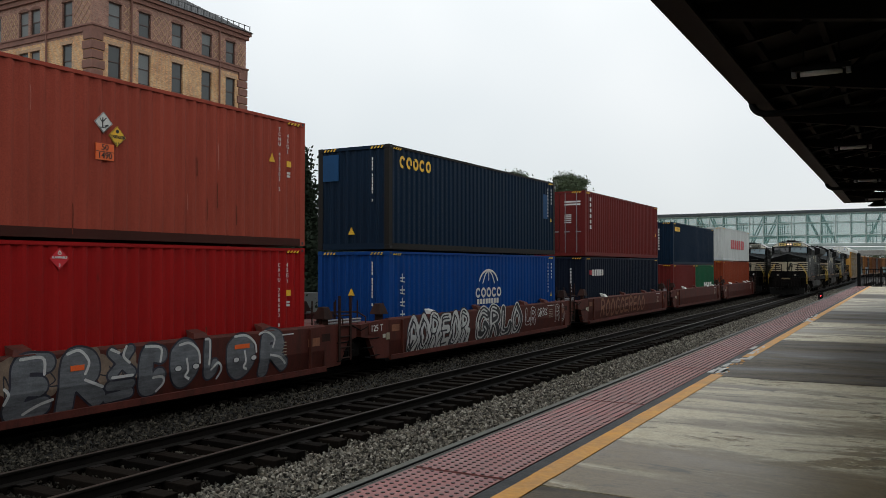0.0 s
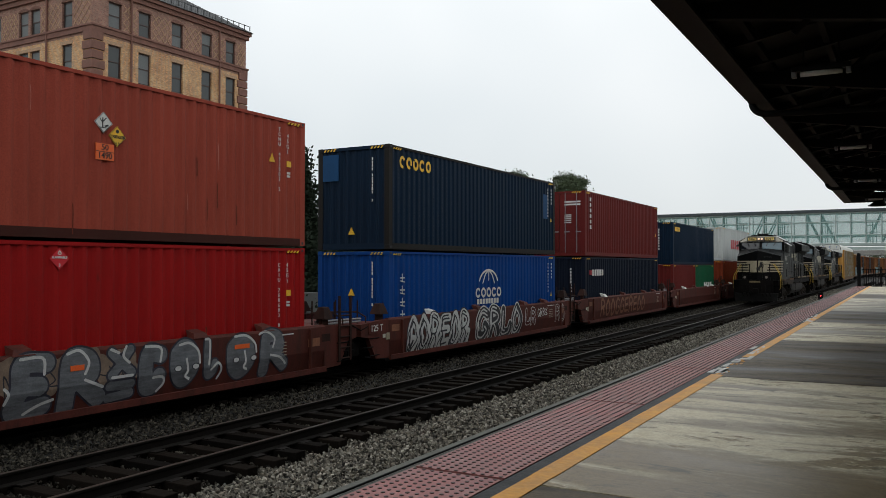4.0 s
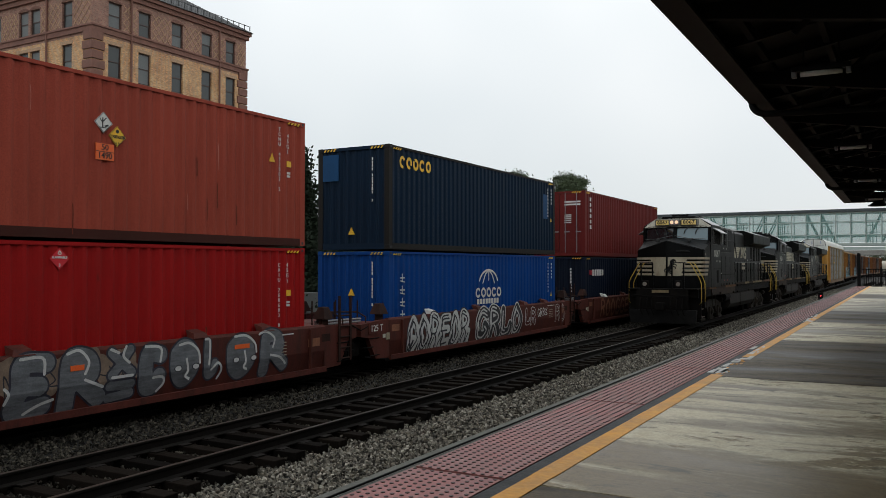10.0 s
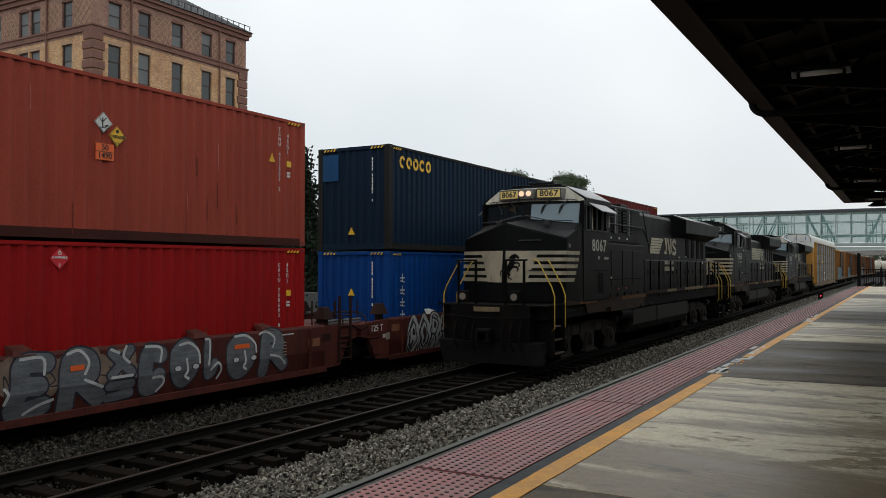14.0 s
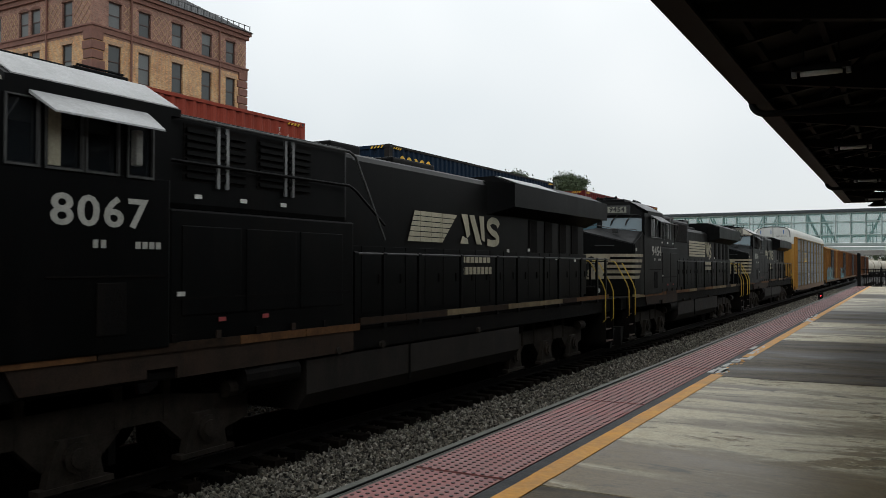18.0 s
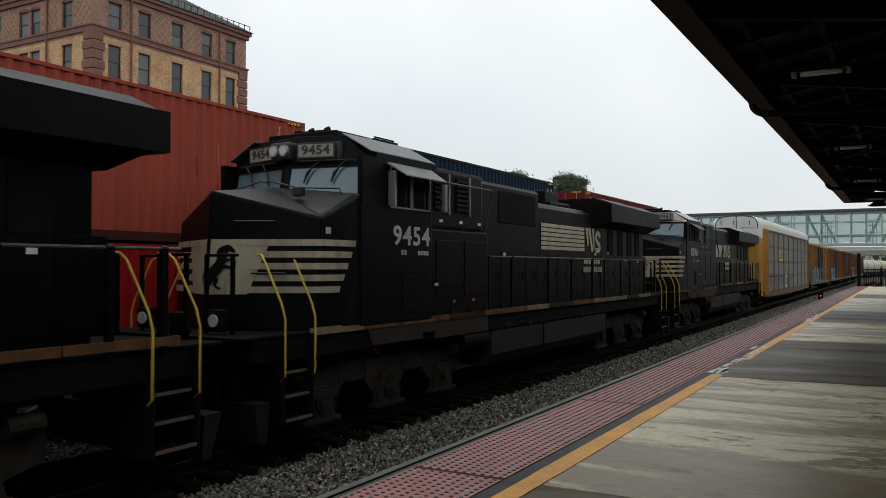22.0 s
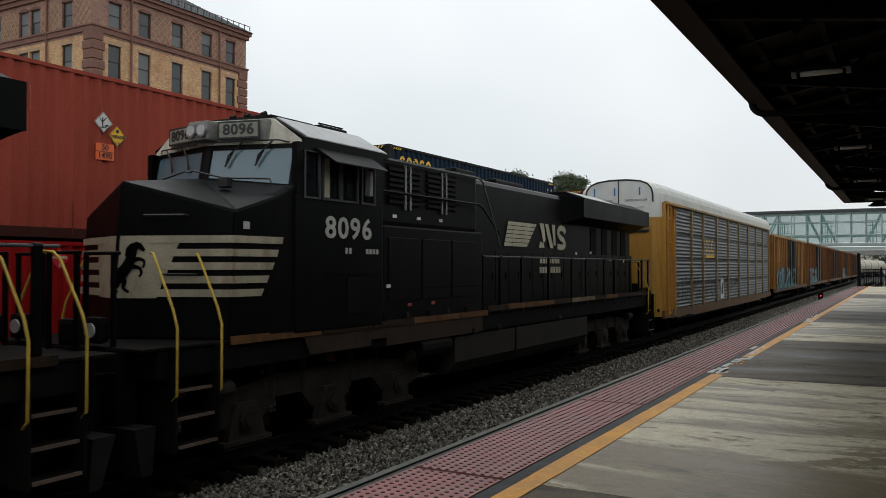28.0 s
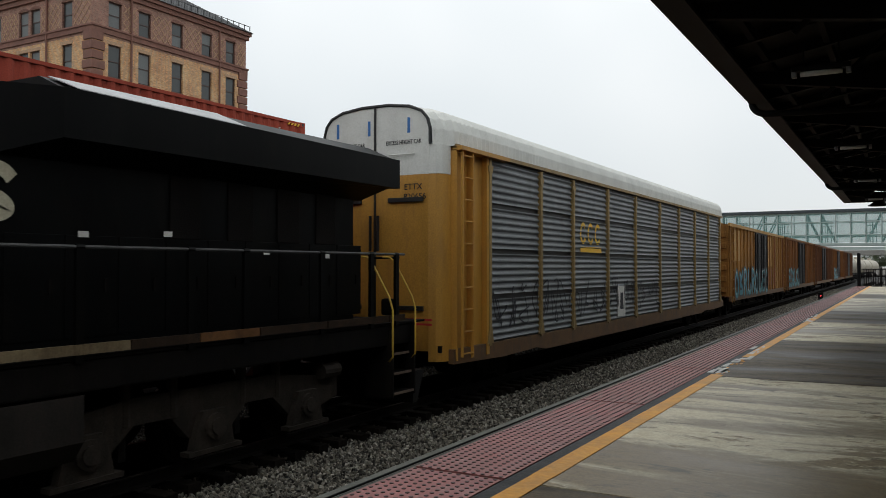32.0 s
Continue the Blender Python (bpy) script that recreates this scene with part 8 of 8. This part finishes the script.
def autorack():
    o = thing("autorack_car", "tall yellow autorack rail car with galvanised sides and white roof", "rail car")
    L = 27.47
    E0 = 1.13          # body starts behind the coupler
    y0, y1 = E0, E0 + L
    # roof: ribbed, rounded
    arc = [(-1.58, 4.95), (-1.57, 5.26), (-1.5, 5.46), (-1.34, 5.61), (-1.0, 5.72), (-0.4, 5.78), (0.4, 5.78), (1.0, 5.72), (1.34, 5.61), (1.5, 5.46), (1.57, 5.26), (1.58, 4.95)]
    bm = B()
    n = int(L / 0.19)
    ring_prev = None
    for k in range(n * 2 + 1):
        yy = y0 + L * k / (n * 2)
        e = 0.035 if k % 2 else 0.0
        k2 = 1 - 0.18 * max(0.0, 1 - min(yy - y0, y1 - yy) / 0.38)
        ring = [bm.verts.new((u * (1 - e / 1.6) * k2, yy, w - e)) for u, w in arc]
        if ring_prev:
            for a in range(len(arc) - 1):
                bm.faces.new((ring_prev[a], ring_prev[a + 1], ring[a + 1], ring[a]))
        ring_prev = ring
    part("roof", bm, RACKW, o, "ribbed off-white roof")
    # end doors: white top, yellow below
    for e in (0, 1):
        yy = y0 - 0.02 if e == 0 else y1 + 0.02
        for s in (-1, 1):
            bm = B()
            prism(bm, [(s * 0.012, 0.98), (s * 1.22, 0.98), (s * 1.22, 4.38), (s * 0.012, 4.38)], "y", yy, yy + (0.06 if e == 0 else -0.06))
            d = part("end_door", bm, RACKY, o, "yellow end door")
            bm = B()
            prism(bm, [(s * 0.012, 4.38), (s * 1.22, 4.38), (s * 1.26, 5.24), (s * 1.2, 5.43), (s * 1.07, 5.58), (s * 0.8, 5.69), (s * 0.32, 5.745), (s * 0.012, 5.745)], "y", yy, yy + (0.06 if e == 0 else -0.06))
            part("door_top", bm, RACKW, d, "white upper end panel")
            dy = 1 if e == 0 else -1
            for z0, z1, mt in ((0.78, 4.38, RACKY), (4.384, 4.95, RACKW)):
                bm = B()
                plan = [(1.22, 0.0), (1.36, 0.04), (1.45, 0.14), (1.5, 0.38), (1.44, 0.38), (1.4, 0.18), (1.32, 0.1), (1.22, 0.06)]
                prism(bm, [(s * u, yy + dy * v) for u, v in plan], "z", z0, z1)
                part("corner_panel", bm, mt, d, "rounded corner panel")
            if e == 0:
                for z in (1.75, 3.85):
                    bm = B()
                    rbox(bm, s * 0.72 - 0.4, s * 0.72 + 0.4, yy - 0.05, yy, z, z + 0.09, 0.01)
                    part("hinge_bar", bm, MARKBLACK, d)
                bm = B()
                tube(bm, [(s * 0.09, yy - 0.05, 2.9), (s * 0.09, yy - 0.05, 3.6)], 0.03, 8)
                part("latch_bar", bm, MARKBLACK, d)
                bm = B()
                tube(bm, [(s * 0.35, yy - 0.05, 4.78), (s * 0.95, yy - 0.05, 4.78)], 0.015, 6)
                part("grab_iron", bm, RACKW, d)
                lettering("lettering", "EXCESS HEIGHT CAR", 0.12, on_front(s * 0.66, yy - 0.006, 5.02), MARKBLACK, d, xscale=0.72)
        if e == 0:
            lettering("reporting_mark", "ETTX", 0.17, on_front(0.88, yy - 0.006, 4.14), MARKBLACK, o)
            lettering("reporting_mark", "820656", 0.17, on_front(0.92, yy - 0.006, 3.95), MARKBLACK, o)
            bars(o, "small_marking", MARKRED, 0.55, yy, 1.6, 2, 0.75, 0.04, 0.05, face="front")
            for xx in (-0.95, -0.18, 0.75):
                bm = B()
                hull(bm, [(xx, yy - 0.004, 5.2), (xx + 0.06, yy - 0.004, 5.2), (xx + 0.06, yy - 0.004, 5.5), (xx, yy - 0.004, 5.5)], [(xx, yy + 0.004, 5.2), (xx + 0.06, yy + 0.004, 5.2), (xx + 0.06, yy + 0.004, 5.5), (xx, yy + 0.004, 5.5)])
                part("blue_tape", bm, P_BLUE2, o, "blue sealing tape")
    # sides
    posts = [y0 + v for v in (1.85, 4.64, 6.84, 9.72, 12.57, 15.6, 18.42, 21.15, 23.85, 26.4)]
    for s in (-1, 1):
        xs = sorted((s * 1.46, s * 1.5))
        for a, b in ((y0 + 0.36, posts[0]), (posts[-1], y1 - 0.36)):
            bm = B()
            box(bm, xs[0], xs[1], a, b, 0.78, 4.92)
            part("end_panel", bm, RACKY, o, "yellow end side panel")
        for yy, w in ((y0 + 0.38, 0.06), (y0 + 1.02, 0.09), (y0 + 1.7, 0.12)):
            bm = B()
            x2 = sorted((s * 1.5, s * 1.62))
            box(bm, x2[0], x2[1], yy, yy + w, 0.78, 4.88)
            part("end_stiffener", bm, RACKY, o)
        for dy in (0.5, 0.93):
            bm = B()
            box(bm, s * 1.68 - 0.03, s * 1.68 + 0.03, y0 + dy - 0.012, y0 + dy + 0.012, 0.84, 4.85)
            part("ladder_stile", bm, RACKY, o)
        for k in range(10):
            bm = B()
            tube(bm, [(s * 1.68, y0 + 0.5, 0.9 + k * 0.43), (s * 1.68, y0 + 0.93, 0.9 + k * 0.43)], 0.018, 6)
            part("ladder_rung", bm, RACKY, o)
        bm = B()
        x2 = sorted((s * 1.5, s * 1.74))
        box(bm, x2[0], x2[1], y0 + 0.38, y0 + 2.6, 4.86, 4.94)
        part("roof_ledge", bm, RACKY, o)
        for p in posts:
            bm = B()
            x2 = sorted((s * 1.64, s * 1.54))
            rbox(bm, x2[0], x2[1], p - 0.055, p + 0.055, 0.95, 4.86, 0.01)
            ps = part("side_post", bm, RACKP, o, "dull yellow side post")
            for z, w in ((1.0, 0.13), (4.7, 0.12)):
                bm = B()
                hull(bm, [(s * 1.6, p - w, z), (s * 1.6, p + w, z), (s * 1.6, p + 0.05, z + (0.35 if z < 3 else -0.2)), (s * 1.6, p - 0.05, z + (0.35 if z < 3 else -0.2))],
                     [(s * 1.645, p - w, z), (s * 1.645, p + w, z), (s * 1.645, p + 0.05, z + (0.35 if z < 3 else -0.2)), (s * 1.645, p - 0.05, z + (0.35 if z < 3 else -0.2))])
                part("gusset", bm, RACKP, ps)
        for a, b in zip(posts, posts[1:]):
            for r in range(4):
                z0, z1 = 1.05 + r * 0.965, 1.05 + r * 0.965 + 0.86
                bm = B()
                m = 6
                pts = []
                h = (z1 - z0) / m
                for q in range(m):
                    zz = z0 + h * q
                    pts += [(0.0, zz), (-0.035, zz + h * 0.32), (-0.035, zz + h * 0.55), (0.0, zz + h * 0.82)]
                pts.append((0.0, z1))
                va = [bm.verts.new((s * (1.58 + d), a + 0.06, z)) for d, z in pts]
                vb = [bm.verts.new((s * (1.58 + d), b - 0.06, z)) for d, z in pts]
                for q in range(len(pts) - 1):
                    bm.faces.new((va[q], vb[q], vb[q + 1], va[q + 1]) if s > 0 else (va[q], va[q + 1], vb[q + 1], vb[q]))
                part("side_panel", bm, GALV, o)
        # black sheet behind the panels: paints the shade in the gaps between rows
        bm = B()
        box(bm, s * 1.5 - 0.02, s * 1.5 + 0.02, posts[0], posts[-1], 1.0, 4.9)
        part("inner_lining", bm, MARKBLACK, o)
        bm = B()
        xs = sorted((s * 1.62, s * 1.5))
        box(bm, xs[0], xs[1], y0 + 0.38, y1 - 0.38, 4.9, 4.98)
        part("top_chord", bm, RACKP, o)
        bm = B()
        prism(bm, [(y0 + 0.3, 1.0), (y0 + 0.3, 0.72), (y0 + 2.6, 0.66), (y0 + 4.4, 0.95 - 0.25), (y0 + 5.0, 0.62), (y1 - 5.0, 0.62), (y1 - 4.4, 0.7), (y1 - 2.6, 0.66), (y1 - 0.3, 0.72), (y1 - 0.3, 1.0)], "x", *sorted((s * 1.6, s * 1.48)))
        part("side_sill", bm, RUSTSILL, o)
    for e, yy in ((0, y0 - 0.03), (1, y1 + 0.03)):
        bm = B()
        tube(bm, [(u_ * 0.8, yy, w_) for u_, w_ in arc], 0.03, 6)
        part("end_gasket", bm, MARKBLACK, o, "black end gasket")
        bm = B()
        box(bm, -0.02, 0.02, yy - 0.02, yy + 0.02, 1.1, 5.78)
        part("door_seam", bm, MARKBLACK, o)
    # logo block and sprayed marks
    bm = B()
    yl = posts[2] + 0.7
    for k in range(3):
        ribbon(bm, [(yl - 0.1 + k * 0.6 + 0.22 + 0.2 * math.cos(t), 3.5 + 0.25 * math.sin(t)) for t in [0.7 + 5.0 * a / 12 for a in range(13)]], 0.1, 1.58)
    ribbon(bm, [(yl - 0.1, 3.06), (yl + 1.65, 3.06)], 0.15, 1.58)
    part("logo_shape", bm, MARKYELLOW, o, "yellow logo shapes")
    bm = B()
    yq = y0 + 10.7
    box(bm, 1.57, 1.59, yq, yq + 0.75, 1.08, 2.0)
    stencil = part("stencil_patch", bm, WHITE, o, "white stencilled patch")
    bm = B()
    box(bm, 1.588, 1.594, yq + 0.25, yq + 0.5, 1.3, 1.8)
    part("stencil_figure", bm, GRAFDARK, stencil)
    rngg = random.Random(3)
    for k in range(22):
        bm = B()
        yy = y0 + 2.4 + k * 0.62
        ribbon(bm, stroke_points([(yy + rngg.uniform(-0.35, 0.35), rngg.uniform(1.25, 2.25)) for _ in range(7)], 5), 0.04, 1.585 + 0.0004 * k)
        part("scrawl", bm, GRAFDARK, o, "dark scrawled tag")
    bm = B()
    box(bm, -1.45, 1.45, y0 + 0.05, y1 - 0.05, 0.95, 1.08)
    part("deck", bm, SOOT, o)
    for a, b in ((0.0, y0 + 0.3), (y1 - 0.3, y1 + 0.8)):
        bm = B()
        rbox(bm, -0.15, 0.15, a, b, 0.7, 1.0, 0.03)
        part("coupler", bm, SOOT, o)
    freight_truck(o, y0 + 3.2)
    freight_truck(o, y1 - 3.2)
    return o


P_BLUE2 = mat("blue tape", (0.02, 0.14, 0.4), 0.5, vary=0.1)
rack = autorack()

# ---- box cars and tank cars ----
BOXL = 22.4
BOXCOLS = [("ochre", (0.27, 0.125, 0.03)), ("orange-brown", (0.2, 0.08, 0.022)), ("rust-brown", (0.13, 0.052, 0.022))]
TEAL = mat("teal spray paint", (0.05, 0.2, 0.22), 0.6, vary=0.3)
PATCHES = [mat("repaint patch yellow", (0.4, 0.22, 0.06), 0.65, vary=0.2, dirt=0.3), mat("repaint patch rust", (0.22, 0.075, 0.022), 0.7, vary=0.2, dirt=0.3)]
DOORBLACK = mat("grimy black door", (0.012, 0.011, 0.011), 0.7, vary=0.4, dirt=0.3, spec=0.2)


def boxcar(idx):
    nm, c = BOXCOLS[idx]
    m = mat(nm + " boxcar paint", c, 0.75, vary=0.3, scale=0.8, dirt=0.65, dirt_color=(0.05, 0.024, 0.013), streak=4, spec=0.2)
    o = thing("boxcar", nm + " steel boxcar with dark sliding doors" + (" and teal graffiti" if idx < 2 else ""), "rail car", "boxcars")
    y0, y1 = 0.75, BOXL - 0.75
    bm = B()
    prism(bm, [(-1.5, 1.1), (1.5, 1.1), (1.5, 4.72), (0, 4.92), (-1.5, 4.72)], "y", y0, y1)
    body = part("body", bm, m, o)
    d0 = y0 + 8.2
    rng = random.Random(50 + idx)
    for s in (-1, 1):
        for k in range(20):
            yy = y0 + 0.15 + k * (y1 - y0 - 0.3) / 19
            if d0 - 0.2 < yy < d0 + 4.8:
                continue
            bm = B()
            xs = sorted((s * 1.5, s * 1.57))
            box(bm, xs[0], xs[1], yy - 0.06, yy + 0.06, 1.1, 4.62)
            part("rib", bm, PATCHES[k % 2] if (idx == 0 and rng.random() < 0.3) else m, body)
        for a in (d0, d0 + 2.3):
            bm = B()
            xs = sorted((s * 1.5, s * 1.6))
            rbox(bm, xs[0], xs[1], a, a + 2.25, 1.15, 4.6, 0.01)
            d = part("sliding_door", bm, DOORBLACK, body, "black sliding door")
            for q in (0.35, 1.1, 1.9):
                bm = B()
                tube(bm, [(s * 1.63, a + q, 1.2), (s * 1.63, a + q, 4.5)], 0.025, 6)
                part("lock_rod", bm, STEEL if q == 1.1 else DOORBLACK, d)
        bm = B()
        xs = sorted((s * 1.6, s * 1.5))
        box(bm, xs[0], xs[1], y0, y1, 0.85, 1.1)
        part("side_sill", bm, RUSTSILL, body)
        bm = B()
        xs = sorted((s * 1.6, s * 1.48))
        box(bm, xs[0], xs[1], y0, y1, 4.62, 4.78)
        part("roof_edge", bm, PATCHES[0] if idx == 0 else m, body)
        for ye in (y0 + 0.05, y1 - 0.65):
            for dy in (0.0, 0.55):
                bm = B()
                box(bm, s * 1.66 - 0.02, s * 1.66 + 0.02, ye + dy, ye + dy + 0.04, 0.8, 4.6)
                part("ladder_stile", bm, m, body)
            for k in range(8):
                bm = B()
                box(bm, s * 1.66 - 0.03, s * 1.66 + 0.03, ye, ye + 0.58, 1.0 + k * 0.46, 1.06 + k * 0.46)
                part("ladder_rung", bm, m, body)
        if idx == 0:
            for a, b, z0, z1, q in ((y0 + 1.4, y0 + 3.4, 2.9, 4.5, 0), (d0 + 5.0, d0 + 7.6, 2.6, 4.5, 0), (d0 + 5.0, d0 + 8.0, 1.4, 2.5, 1)):
                bm = B()
                box(bm, *sorted((s * 1.49, s * 1.505)), a, b, z0, z1)
                part("paint_patch", bm, PATCHES[q], body, "repainted patch")
    for k in range(6):
        bm = B()
        rbox(bm, -1.4, 1.4, y0 - 0.08, y0, 1.3 + k * 0.55, 1.58 + k * 0.55, 0.03)
        part("end_rib", bm, m, body)
    if idx < 2:
        graffiti(body, 1.61, 1.8, 13.5 if idx == 0 else 9.0, 1.0, 2.5, 9 if idx == 0 else 6, TEAL, GRAFDARK, GRAFWHITE, 0.26, 30 + idx, edge=0.18)
    for a, b in ((0.0, y0 + 0.3), (y1 - 0.3, BOXL)):
        bm = B()
        rbox(bm, -0.15, 0.15, a, b, 0.7, 1.0, 0.03)
        part("coupler", bm, SOOT, o)
    freight_truck(o, y0 + 2.3)
    freight_truck(o, y1 - 2.3)
    return o


TANKWHITE = mat("grimy cream tank paint", (0.42, 0.38, 0.3), 0.55, vary=0.15, dirt=0.4, dirt_color=(0.15, 0.1, 0.06))


def tankcar():
    o = thing("tank_car", "grimy cream tank car", "rail car", "tank cars")
    bm = B()
    tube(bm, [(0, 0.9, 2.7), (0, 1.05, 2.7), (0, 1.5, 2.7)], 0.7, 24)
    tube(bm, [(0, 1.1, 2.7), (0, 15.9, 2.7)], 1.48, 24)
    body = part("tank", bm, TANKWHITE, o, smooth=False)
    bm = B()
    tube(bm, [(0, 8.5, 4.1), (0, 8.5, 4.6)], 0.45, 14)
    part("dome", bm, TANKWHITE, body)
    bm = B()
    rbox(bm, -0.5, 0.5, 0.7, 16.3, 0.85, 1.25, 0.02)
    part("centre_sill", bm, SOOT, o)
    for k in range(7):
        bm = B()
        tube(bm, [(1.55, 8.2, 1.2 + 0.4 * k), (1.55, 8.8, 1.2 + 0.4 * k)], 0.02, 6)
        part("ladder_rung", bm, SOOT, body)
    for a, b in ((0.0, 1.0), (16.0, 17.0)):
        bm = B()
        rbox(bm, -0.15, 0.15, a, b, 0.7, 1.0, 0.03)
        part("coupler", bm, SOOT, o)
    freight_truck(o, 3.0)
    freight_truck(o, 14.0)
    return o


boxes = [boxcar(0), boxcar(1), boxcar(2)]
TANKL, RACKL, LOCOL = 17.0, 29.4, LOCO_L
train = [(lead, 0.0, LOCOL), (second, LOCOL, LOCOL), (third, 2 * LOCOL, LOCOL), (rack, 3 * LOCOL - 0.1, RACKL)]
s = 3 * LOCOL + RACKL
for k in range(5):
    src = boxes[(0, 1, 2, 1, 2)[k]]
    ob = src if k < 3 else copy_thing(src, pose(0, 0, 0))
    train.append((ob, s, BOXL))
    s += BOXL
tank0 = tankcar()
for k in range(5):
    ob = tank0 if k == 0 else copy_thing(tank0, pose(0, 0, 0))
    train.append((ob, s, TANKL))
    s += TANKL


def head(t):
    """Where the leading coupler is at t seconds."""
    return HEAD0 - HEADV * t + HEADA * t * t


HEAD0, HEADV, HEADA = 78.0, 4.387, 0.00669


def track_pose(y, length):
    """The pose of a car whose front coupler is at y on the main track."""
    xa, xb = X1 + curve_x(y), X1 + curve_x(y + length)
    a = math.degrees(math.atan2(xb - xa, length))
    return pose(xa, y, 0, 0, 0, -a)


def motions():
    for ob, off, length in train:
        walk(ob, [(t, track_pose(head(t) + off, length)) for t in (0, 4, 8, 12, 16, 20, 24, 28, 32)])


motions()
